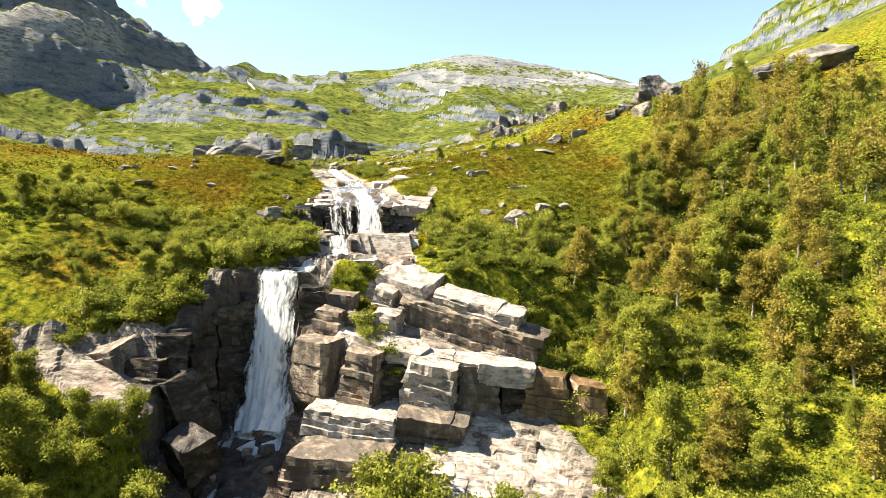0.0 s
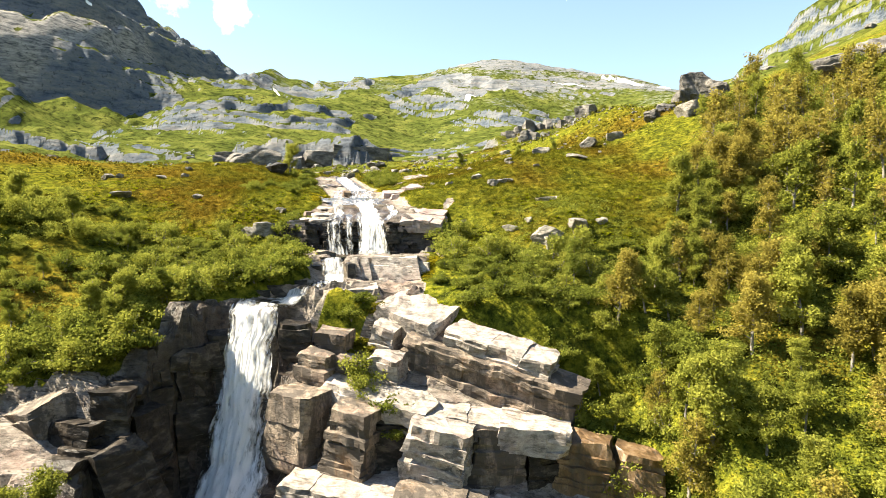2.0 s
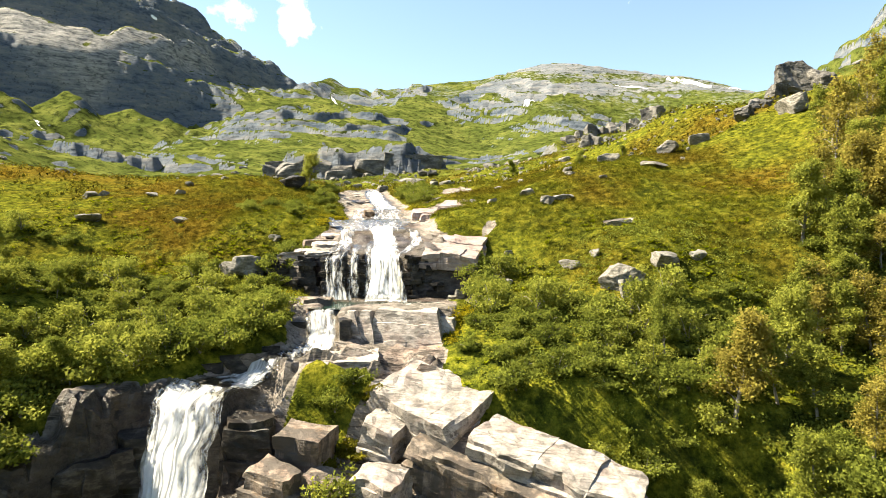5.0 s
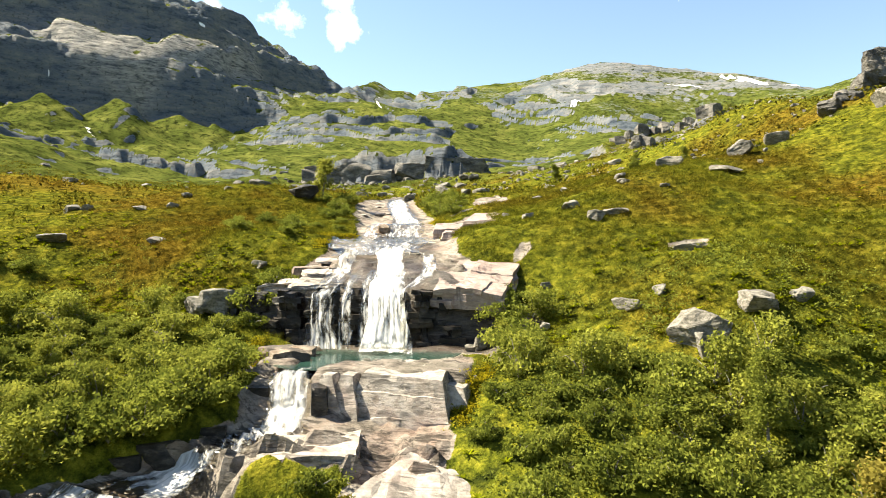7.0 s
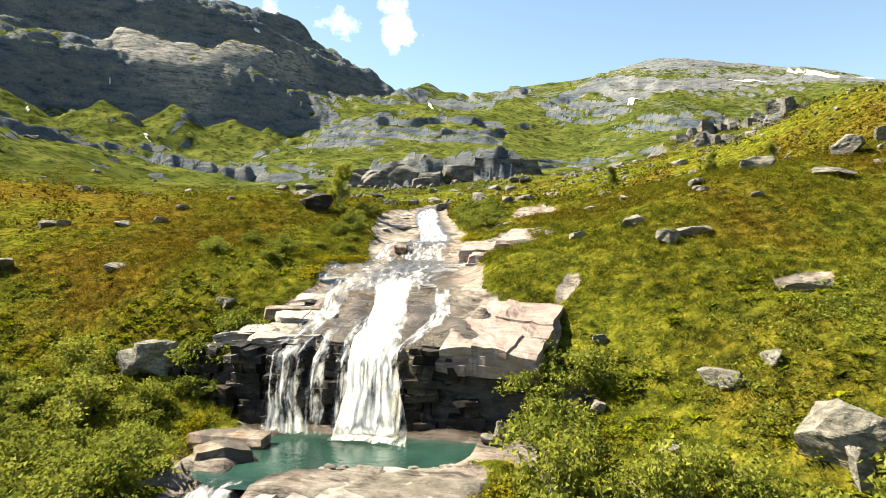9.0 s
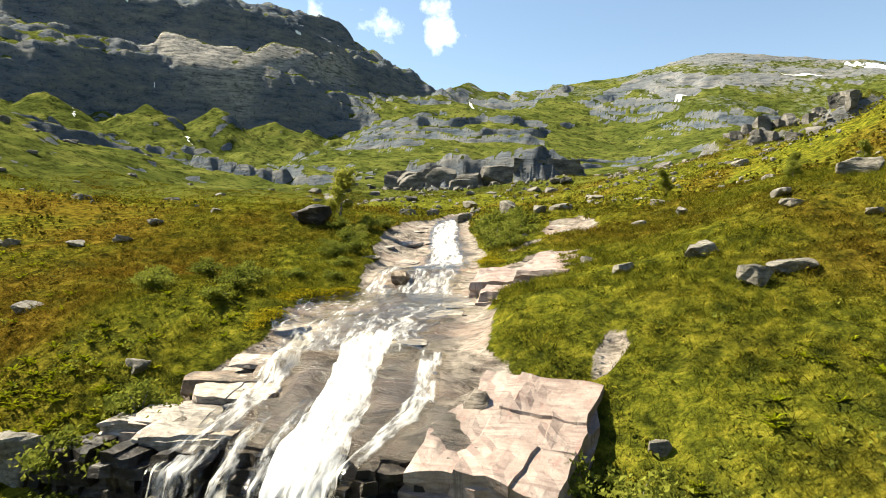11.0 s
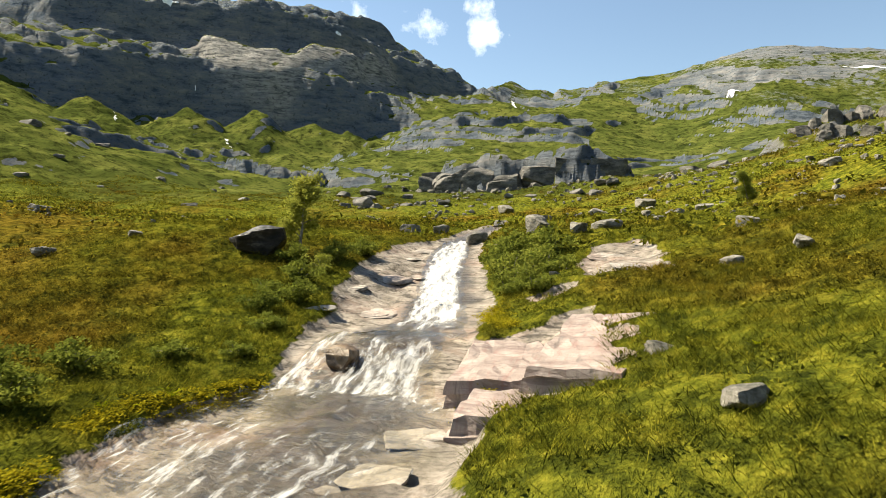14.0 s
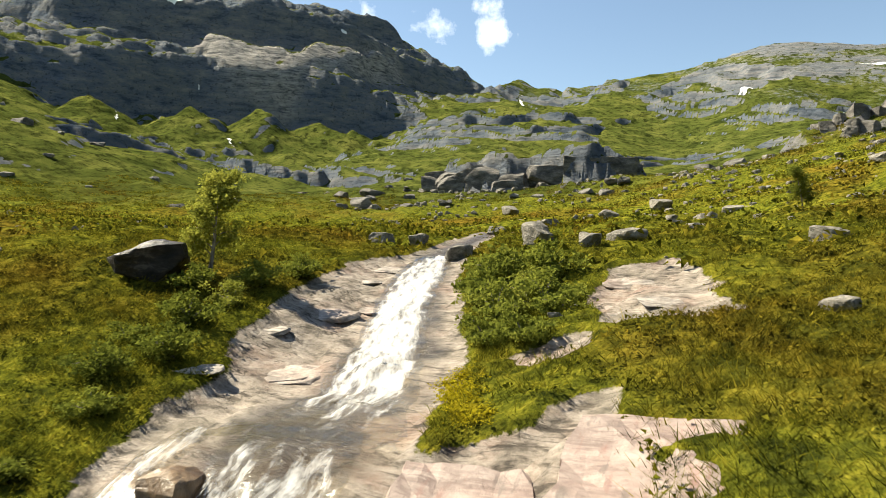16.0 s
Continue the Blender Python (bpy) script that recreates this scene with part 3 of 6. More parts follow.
def build_ground(nt, bsdf):
    co = place_of(nt)
    rock, wet, heath, away, pale = (attribute(nt, k) for k in ("rock", "wet", "heath", "away", "pale"))
    rc, beds, fine = rock_colour(nt, co)
    rc = mix(nt, calc(nt, "SUBTRACT", 1.0, pale), rc, mix(nt, 1.0, rc, (0.68, 0.665, 0.645), "MULTIPLY"))
    rc = mix(nt, calc(nt, "MULTIPLY", pale, calc(nt, "SUBTRACT", 1.0, away)), rc, mix(nt, 1.0, rc, (0.84, 0.82, 0.79), "MULTIPLY"))
    # wet rock is darker; the recess gets its painted shade here too
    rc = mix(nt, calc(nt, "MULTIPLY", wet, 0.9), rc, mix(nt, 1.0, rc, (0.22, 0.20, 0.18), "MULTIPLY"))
    # mountain rock: grey in long beds, blued in the colour for haze and shade
    long_beds = turned(nt, co, 12, (0.45, 0.8, 1.9))
    mbed = noise_tex(nt, long_beds, 0.05, 8, 0.72)
    mfine = noise_tex(nt, co, 0.22, 8, 0.75)
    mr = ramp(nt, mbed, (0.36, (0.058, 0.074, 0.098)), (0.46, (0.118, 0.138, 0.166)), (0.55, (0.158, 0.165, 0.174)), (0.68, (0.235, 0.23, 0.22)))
    slab_lines = noise_tex(nt, turned(nt, co, 18, (0.25, 1.0, 3.2)), 0.09, 7, 0.7)
    mr = mix(nt, calc(nt, "MULTIPLY", pale, 0.95), mr, ramp(nt, slab_lines, (0.38, (0.085, 0.088, 0.095)), (0.46, (0.24, 0.23, 0.215)), (0.56, (0.36, 0.34, 0.315)), (0.66, (0.45, 0.425, 0.39))))
    mr = mix(nt, ramp(nt, mfine, (0.36, (0.7, 0.7, 0.7)), (0.46, (0, 0, 0))), mr, (0.03, 0.037, 0.04))
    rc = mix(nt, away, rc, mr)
    g3 = noise_tex(nt, co, 6.0, 4, 0.7)
    tuft = noise_tex(nt, co, 0.42, 6, 0.72)
    green = turf_colour(nt, co, heath)
    # brown soil tone that also darkens the sheet for shade between blades
    green = mix(nt, calc(nt, "MULTIPLY", attribute(nt, "thatch_shade"), 0.2), green, (0.036, 0.0302, 0.0072))
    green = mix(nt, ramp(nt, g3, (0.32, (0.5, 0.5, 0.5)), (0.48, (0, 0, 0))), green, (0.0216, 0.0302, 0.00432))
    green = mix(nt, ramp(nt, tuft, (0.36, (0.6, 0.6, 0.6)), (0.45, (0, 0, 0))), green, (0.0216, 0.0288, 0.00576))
    fg, fm = noise_tex(nt, co, 0.03, 6, 0.65), noise_tex(nt, co, 0.12, 7, 0.75)
    farg = ramp(nt, fg, (0.32, (0.036, 0.050, 0.012)), (0.5, (0.086, 0.103, 0.023)), (0.66, (0.148, 0.156, 0.038)))
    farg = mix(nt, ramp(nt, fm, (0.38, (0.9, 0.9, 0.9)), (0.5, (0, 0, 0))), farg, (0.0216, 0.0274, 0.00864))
    green = mix(nt, away, green, farg)
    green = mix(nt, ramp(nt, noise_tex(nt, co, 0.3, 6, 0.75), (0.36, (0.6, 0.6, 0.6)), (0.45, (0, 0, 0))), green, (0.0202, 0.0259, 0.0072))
    # ragged edge between turf and rock
    rag = calc(nt, "ADD", rock, calc(nt, "MULTIPLY", calc(nt, "SUBTRACT", mix(nt, away, g3, fm), 0.5), calc(nt, "ADD", 0.7, calc(nt, "MULTIPLY", away, 0.6))))
    edge = ramp(nt, rag, (0.42, (0, 0, 0)), (0.56, (1, 1, 1)))
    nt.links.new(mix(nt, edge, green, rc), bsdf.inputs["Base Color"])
    rough = calc(nt, "SUBTRACT", 0.85, calc(nt, "MULTIPLY", wet, 0.5))
    nt.links.new(rough, bsdf.inputs["Roughness"])
    nt.links.new(calc(nt, "MULTIPLY", calc(nt, "MULTIPLY", edge, calc(nt, "SUBTRACT", 1.0, away)), 0.25), bsdf.inputs["Specular IOR Level"])
    turf_up = calc(nt, "ADD", calc(nt, "MULTIPLY", g3, 0.8), calc(nt, "MULTIPLY", tuft, 2.5))
    hgt = calc(nt, "ADD", mix(nt, edge, turf_up, beds), calc(nt, "MULTIPLY", fine, 0.12))
    far_up = calc(nt, "MULTIPLY", calc(nt, "ADD", mfine, calc(nt, "MULTIPLY", mbed, 2.0)), 14.0)
    up = calc(nt, "ADD", calc(nt, "MULTIPLY", hgt, calc(nt, "SUBTRACT", 1.0, away)), calc(nt, "MULTIPLY", far_up, away))
    bump(nt, bsdf, up, 0.9, 0.3)


GROUND = material("turf_and_rock", build_ground)


def build_boulder(nt, bsdf):
    co = place_of(nt)
    big, fine, mid = noise_tex(nt, co, 0.8, 5, 0.65), noise_tex(nt, co, 6.0, 6, 0.7), noise_tex(nt, turned(nt, co, 35, (0.6, 1.4, 2.4)), 1.6, 7, 0.7)
    c = ramp(nt, mid, (0.36, (0.06, 0.055, 0.045)), (0.46, (0.13, 0.117, 0.096)), (0.56, (0.205, 0.185, 0.156)), (0.68, (0.30, 0.275, 0.237)))
    c = mix(nt, ramp(nt, big, (0.52, (0, 0, 0)), (0.68, (0.5, 0.5, 0.5))), c, (0.34, 0.31, 0.263))
    c = mix(nt, ramp(nt, fine, (0.38, (0.8, 0.8, 0.8)), (0.5, (0, 0, 0))), c, (0.07, 0.068, 0.045))
    nt.links.new(c, bsdf.inputs["Base Color"])
    bsdf.inputs["Roughness"].default_value = 0.88
    bump(nt, bsdf, calc(nt, "ADD", mid, fine), 0.9, 0.15)


BOULDER = material("lichened_granite", build_boulder)


def build_foam(nt, bsdf):
    uv = nt.nodes.new("ShaderNodeUVMap").outputs[0]
    foam = attribute(nt, "foam")
    streak = noise_tex(nt, uv, 2.0, 4, 0.6, (1.6, 0.28, 1))
    clots = noise_tex(nt, uv, 1.1, 6, 0.72, (1.6, 0.7, 1))
    s = calc(nt, "ADD", calc(nt, "MULTIPLY", streak, 0.5), calc(nt, "MULTIPLY", clots, 0.5))
    cover = calc(nt, "MULTIPLY", calc(nt, "ADD", calc(nt, "SUBTRACT", calc(nt, "MULTIPLY", s, 2.8), 2.05), foam), 1.6, True)
    white = ramp(nt, s, (0.34, (0.55, 0.57, 0.60)), (0.46, (0.84, 0.85, 0.86)), (0.6, (0.92, 0.92, 0.93)))
    nt.links.new(white, bsdf.inputs["Base Color"])
    bsdf.inputs["Roughness"].default_value = 0.55
    bsdf.inputs["Subsurface Weight"].default_value = 0.0
    bump(nt, bsdf, s, 0.6, 0.15)
    clear, gloss = nt.nodes.new("ShaderNodeBsdfTransparent"), nt.nodes.new("ShaderNodeBsdfGlossy")
    clear.inputs[0].default_value = (0.86, 0.84, 0.76, 1)
    gloss.inputs["Roughness"].default_value = 0.12
    rip = node(nt, "Bump", Strength=0.5, Distance=0.1)
    nt.links.new(clots, rip.inputs["Height"])
    nt.links.new(rip.outputs[0], gloss.inputs["Normal"])
    fres = node(nt, "Fresnel", IOR=1.33)
    nt.links.new(rip.outputs[0], fres.inputs["Normal"])
    thin, out, spray = (nt.nodes.new("ShaderNodeMixShader") for k in range(3))
    glow = nt.nodes.new("ShaderNodeBsdfTranslucent")
    nt.links.new(white, glow.inputs[0])
    spray.inputs[0].default_value = 0.5
    for a, b in ((fres.outputs[0], thin.inputs[0]), (clear.outputs[0], thin.inputs[1]), (gloss.outputs[0], thin.inputs[2]),
                 (cover, out.inputs[0]), (thin.outputs[0], out.inputs[1]), (bsdf.outputs[0], spray.inputs[1]), (glow.outputs[0], spray.inputs[2]), (spray.outputs[0], out.inputs[2]), (out.outputs[0], nt.nodes["Material Output"].inputs[0])):
        nt.links.new(a, b)


FOAM = material("white_water", build_foam)


def build_pool(nt, bsdf):
    co = place_of(nt)
    rip = noise_tex(nt, co, 2.2, 4, 0.6)
    depth = noise_tex(nt, co, 0.35, 3, 0.5)
    nt.links.new(ramp(nt, depth, (0.35, (0.009, 0.024, 0.019)), (0.65, (0.020, 0.052, 0.041))), bsdf.inputs["Base Color"])
    bsdf.inputs["Roughness"].default_value, bsdf.inputs["IOR"].default_value = 0.06, 1.33
    bump(nt, bsdf, rip, 0.35, 0.12)


POOL = material("green_pool_water", build_pool)


def build_cliff(nt, bsdf):
    co = place_of(nt)
    c, beds, fine = rock_colour(nt, co)
    stain, soot = noise_tex(nt, co, 0.7, 4, 0.6, (1.2, 1.2, 0.25)), noise_tex(nt, co, 0.45, 5, 0.65, (1.3, 1.3, 0.3))
    c = mix(nt, ramp(nt, stain, (0.55, (0, 0, 0)), (0.7, (0.7, 0.7, 0.7))), c, (0.145, 0.0808, 0.0298))
    c = mix(nt, 1.0, c, (0.74, 0.66, 0.57), "MULTIPLY")
    c = mix(nt, ramp(nt, soot, (0.47, (0.9, 0.9, 0.9)), (0.56, (0, 0, 0))), c, (0.051, 0.0399, 0.0306))
    nt.links.new(c, bsdf.inputs["Base Color"])
    bsdf.inputs["Roughness"].default_value = 0.8
    bump(nt, bsdf, calc(nt, "ADD", beds, calc(nt, "MULTIPLY", fine, 0.3)), 0.9, 0.2)


CLIFF = material("layered_cliff_rock", build_cliff)


def build_pale_slab(nt, bsdf):
    co = place_of(nt)
    c, beds, fine = rock_colour(nt, co)
    lichen = noise_tex(nt, co, 1.6, 5, 0.7)
    c = mix(nt, 0.05, c, (0.51, 0.459, 0.416))
    c = mix(nt, ramp(nt, lichen, (0.56, (0, 0, 0)), (0.68, (0.7, 0.7, 0.7))), c, (0.145, 0.111, 0.085))
    nt.links.new(c, bsdf.inputs["Base Color"])
    bsdf.inputs["Roughness"].default_value = 0.75
    bump(nt, bsdf, calc(nt, "ADD", beds, calc(nt, "MULTIPLY", fine, 0.3)), 0.8, 0.12)


PALE_SLAB = material("pale_pink_slab", build_pale_slab)


def build_pink_slab(nt, bsdf):
    co = place_of(nt)
    c, beds, fine = rock_colour(nt, co)
    c = mix(nt, 0.5, c, (0.26, 0.175, 0.15))
    rust = noise_tex(nt, co, 1.8, 6, 0.68, (1.6, 0.35, 0.12))
    c = mix(nt, ramp(nt, rust, (0.56, (0, 0, 0)), (0.66, (0.5, 0.5, 0.5))), c, (0.19, 0.085, 0.065))
    c = mix(nt, ramp(nt, rust, (0.34, (0.8, 0.8, 0.8)), (0.42, (0, 0, 0))), c, (0.12, 0.095, 0.08))
    nt.links.new(c, bsdf.inputs["Base Color"])
    bsdf.inputs["Roughness"].default_value = 0.6
    bump(nt, bsdf, calc(nt, "ADD", beds, calc(nt, "MULTIPLY", fine, 0.3)), 0.9, 0.12)


PINK_SLAB = material("rosy_slab", build_pink_slab)


def build_crag(nt, bsdf):
    co = place_of(nt)
    n, fine = noise_tex(nt, co, 0.16, 8, 0.74, (0.8, 0.8, 1.6)), noise_tex(nt, co, 0.9, 6, 0.7)
    nt.links.new(ramp(nt, n, (0.36, (0.028, 0.026, 0.023)), (0.48, (0.085, 0.078, 0.069)), (0.58, (0.16, 0.147, 0.13)), (0.68, (0.25, 0.23, 0.205))), bsdf.inputs["Base Color"])
    bsdf.inputs["Roughness"].default_value = 0.85
    bump(nt, bsdf, calc(nt, "ADD", n, calc(nt, "MULTIPLY", fine, 0.5)), 0.9, 1.2)


CRAG = material("grey_crag_rock", build_crag)


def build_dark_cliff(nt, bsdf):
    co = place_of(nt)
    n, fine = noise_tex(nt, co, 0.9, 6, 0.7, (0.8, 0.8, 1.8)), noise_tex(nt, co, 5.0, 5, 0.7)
    # near-black: wet rock, with the shade of recesses put into the colour
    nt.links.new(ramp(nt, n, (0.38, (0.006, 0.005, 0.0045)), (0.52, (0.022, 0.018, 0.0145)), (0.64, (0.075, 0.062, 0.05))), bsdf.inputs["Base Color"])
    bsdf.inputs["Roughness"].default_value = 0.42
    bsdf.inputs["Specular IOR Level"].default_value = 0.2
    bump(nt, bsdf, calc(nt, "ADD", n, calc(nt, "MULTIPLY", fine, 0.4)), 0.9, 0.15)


DARK_CLIFF = material("wet_shaded_cliff_rock", build_dark_cliff)


def build_brown_wet(nt, bsdf):
    co = place_of(nt)
    n, fine = noise_tex(nt, co, 0.6, 6, 0.7, (1.2, 1.2, 0.35)), noise_tex(nt, co, 5.0, 5, 0.7)
    c = ramp(nt, n, (0.34, (0.03, 0.022, 0.014)), (0.5, (0.10, 0.058, 0.025)), (0.66, (0.21, 0.145, 0.085)))
    c = mix(nt, ramp(nt, fine, (0.36, (0.6, 0.6, 0.6)), (0.5, (0, 0, 0))), c, (0.03, 0.022, 0.015))
    nt.links.new(c, bsdf.inputs["Base Color"])
    bsdf.inputs["Roughness"].default_value = 0.45
    bump(nt, bsdf, calc(nt, "ADD", n, calc(nt, "MULTIPLY", fine, 0.4)), 0.8, 0.12)


BROWN_WET = material("iron_stained_wet_rock", build_brown_wet)


# ---- the ground: one sheet out to the horizon ----
def mesh_from(name, verts, faces, mat, attrs=None, shade=True):
    me = bpy.data.meshes.new(name)
    verts, faces = np.asarray(verts, np.float32), np.asarray(faces, np.int32)
    n = faces.shape[1]
    me.vertices.add(len(verts))
    me.vertices.foreach_set("co", verts.ravel())
    me.loops.add(faces.size)
    me.loops.foreach_set("vertex_index", faces.ravel())
    me.polygons.add(len(faces))
    me.polygons.foreach_set("loop_start", np.arange(len(faces), dtype=np.int32) * n)
    me.polygons.foreach_set("loop_total", np.full(len(faces), n, np.int32))
    me.polygons.foreach_set("use_smooth", np.full(len(faces), shade))
    for key, values in (attrs or {}).items():
        me.attributes.new(key, "FLOAT", "POINT").data.foreach_set("value", np.asarray(values, np.float32))
    me.materials.append(mat)
    me.update(calc_edges=True)
    me.validate()
    return me


def grid_faces(rows, cols, wrap=False):
    i, j = np.meshgrid(np.arange(rows - 1), np.arange(cols if wrap else cols - 1), indexing="ij")
    k = (j + 1) % cols
    return np.stack([i * cols + j, i * cols + k, (i + 1) * cols + k, (i + 1) * cols + j], -1).reshape(-1, 4)


radii = np.concatenate([np.arange(4, 80, 4.0), np.arange(80, 190, 0.4), 190 * np.exp(np.arange(0.002, 1.15, 0.0052)), 600 * np.exp(np.arange(0.003, 0.92, 0.0042)), [1600, 1800, 2100, 2600, 3300, 4200]])
turns = np.radians(np.concatenate([np.arange(-180, -56, 2.5), np.arange(-56, 36, 0.185), np.arange(36, 180, 2.5)]))
RR, TT = np.meshgrid(radii, turns, indexing="ij")
GX, GY = RR * np.sin(TT), -30 + RR * np.cos(TT)
GZ, ROCK, WET_SHADE = ground(GX.ravel(), GY.ravel())
gz = GZ.reshape(GX.shape)
# slope from neighbours decides where turf cannot hold
du = np.gradient(gz, axis=0) / np.maximum(np.hypot(np.gradient(GX, axis=0), np.gradient(GY, axis=0)), 1e-3)
dv = np.gradient(gz, axis=1) / np.maximum(np.hypot(np.gradient(GX, axis=1), np.gradient(GY, axis=1)), 1e-3)
steep = np.hypot(du, dv).ravel()
gxr, gyr = GX.ravel(), GY.ravel()
dist = np.hypot(gxr, gyr - 60)
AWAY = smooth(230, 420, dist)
FANNED = sum(1 - smooth(60, 95, np.hypot(gxr - ax, gyr - ay + 30)) for ax, ay, az in FANS)
GRASSED = smooth(-10, 8, gxr - 0.4348 * gyr + 14 * fbm(gxr / 60, gyr / 60, 4, 151)) * smooth(470, 500, gyr)  # the right-hand mountain
SHELF = smooth(-60, 0, gxr) * smooth(980, 1030, gyr) * smooth(190, 200, GZ) * smooth(250, 236, GZ + 14 * fbm(gxr / 60, gyr / 60, 3, 107))  # the green shelf below the dome
ROCK = np.maximum(ROCK, smooth(0.68, 1.0, steep - 0.85 * GRASSED - 0.6 * SHELF - 0.22 * smooth(-390, -350, gxr) * smooth(20, -60, gxr) * smooth(640, 720, gyr) * smooth(260, 235, GZ) - 0.3 * np.clip(FANNED, 0, 1) - 0.8 * smooth(250, 320, gxr) * smooth(980, 900, gyr) + 0.35 * fbm(gxr / 14, gyr / 14, 3, 101)) * np.maximum(AWAY, 0.0))
ROCK = np.maximum(ROCK, AWAY * smooth(235, 350, GZ + 160 * fbm(gxr / 90, gyr / 90, 4, 103) + 95 * smooth(-60, 60, gxr) * smooth(950, 1100, gyr)) * (0.42 - 0.3 * smooth(250, 320, gxr) * smooth(1000, 920, gyr)) * (1 - 0.8 * GRASSED))
ROCK = np.maximum(ROCK, 0.6 * smooth(-60, 40, gxr) * smooth(1060, 1120, gyr) * smooth(236, 256, GZ) * (1 - GRASSED) * smooth(-0.12, 0.08, fbm(gxr / 120, GZ / 16, 4, 105) + 0.1 * smooth(240, 280, GZ)))
HEATH = heath_of(gxr, gyr)
# clean pale slabs high on the left-hand peak, and the layered dome
PALE = 1.0 * smooth(-22, 8, inside(SLAB, gxr, gyr) + 14 * fbm(gxr / 30, gyr / 30, 3, 117)) + 0.12 * smooth(-300, -420, gxr) * smooth(252, 264, GZ + 10 * fbm(gxr / 40, gyr / 40, 3, 116)) * smooth(345, 322, GZ + 20 * fbm(gxr / 60, gyr / 60, 3, 115)) + smooth(103, 108, gyr) * smooth(240, 200, gyr) + 0.3 * smooth(-40, 60, gxr) * smooth(1020, 1090, gyr) * smooth(230, 270, GZ)
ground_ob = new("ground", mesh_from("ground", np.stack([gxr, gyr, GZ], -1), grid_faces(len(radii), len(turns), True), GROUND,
                {"rock": ROCK, "wet": WET_SHADE, "heath": HEATH, "away": AWAY, "pale": np.clip(PALE, 0, 1) * (1 - GRASSED), "thatch_shade": smooth(100, 80, abs(gxr)) * smooth(90, 97, gyr) * smooth(210, 185, gyr)}))
tagged(ground_ob, "mountain valley of green turf, brown heath and grey rock", "ground", kind="structure")
# broken rock shows its facets
ids = grid_faces(len(radii), len(turns), True)
hard = (ROCK[ids].mean(1) > 0.6) & (gyr[ids].mean(1) < 84) & (gyr[ids].mean(1) > 44) & (abs(gxr[ids].mean(1)) < 50)
if len(ids) == len(ground_ob.data.polygons):
    ground_ob.data.polygons.foreach_set("use_smooth", ~hard)


# ---- water ----
def ribbon(name, path, label, across=36, per=0.3, lift=0.12, foam=1.0, hug=True, edge=0.6, mat=None):
    """A sheet of running water along (x, y, z, half width, foam); it lies on the rock where it hugs it."""
    path = np.array(path, float)
    s = np.concatenate([[0], np.cumsum(np.linalg.norm(np.diff(path[:, :3], axis=0), axis=1))])
    n = max(int(s[-1] / per), 6)
    t = np.linspace(0, s[-1], n)
    p = np.stack([np.interp(t, s, path[:, k]) for k in range(5)], -1)
    v = np.linspace(-1, 1, across)
    tx, ty = np.gradient(p[:, 0]), np.gradient(p[:, 1])
    ln = np.maximum(np.hypot(tx, ty), 1e-4)
    sx, sy = ty / ln, -tx / ln
    fix = np.hypot(np.gradient(p[:, 0], t), np.gradient(p[:, 1], t)) < 0.12
    sx, sy = np.where(fix, -1.0, sx), np.where(fix, 0.0, sy)
    wob = 1 + 0.25 * fbm(t[:, None] / 1.7 + 0 * v, np.sign(v)[None] * 7.3 + 0 * t[:, None], 3, 131)
    X = p[:, :1] + sx[:, None] * v * p[:, 3:4] * wob
    Y = p[:, 1:2] + sy[:, None] * v * p[:, 3:4] * wob
    Z = p[:, 2:3] + 0 * X
    if hug:
        g = ground(X.ravel(), Y.ravel())[0].reshape(X.shape)
        Z = np.clip(g + lift, Z, Z + 0.45)
    Z = Z + 0.10 * fbm(X / 0.5, t[:, None] / 1.4 + 0 * X, 3, 133) + 0.12 * np.cos(v * 1.57)
    # falling water bulges forward in ropes
    fall = smooth(0.6, 1.6, -np.gradient(p[:, 2], t) / np.maximum(np.hypot(np.gradient(p[:, 0], t), np.gradient(p[:, 1], t)), 0.05))[:, None]
    fx, fy = np.where(fix, 0.0, tx / ln)[:, None], np.where(fix, -1.0, ty / ln)[:, None]
    rope = fall * (0.4 * p[:, 3:4] * np.cos(v * 1.57) + 0.9 * abs(fbm(v[None] * p[:, 3:4] / 0.55, t[:, None] / 4.5 + 0 * X, 3, 137)) + 0.3 * fbm(v[None] * p[:, 3:4] / 0.2, t[:, None] / 2 + 0 * X, 2, 139))
    X, Y = X + fx * rope, Y + fy * rope
    F = p[:, 4:5] * foam * (1 - edge * smooth(0.55, 1.0, abs(v)))[None] * (1 + 0.5 * fbm(X / 1.1, t[:, None] / 6 + 0 * X, 3, 135))
    me = mesh_from(name, np.stack([X, Y, Z], -1).reshape(-1, 3), grid_faces(n, across), mat or FOAM, {"foam": np.clip(F, 0, 1.6).ravel()})
    uv = me.uv_layers.new(name="flow")
    U = np.stack([v[None] * p[:, 3:4], t[:, None] + 0 * X], -1).reshape(-1, 2)
    idx = np.empty(len(me.loops), np.int32)
    me.loops.foreach_get("vertex_index", idx)
    uv.data.foreach_set("uv", U[idx].astype(np.float32).ravel())
    ob = new(name, me)
    ob.visible_shadow = False
    return tagged(ob, label, "water", kind="structure")


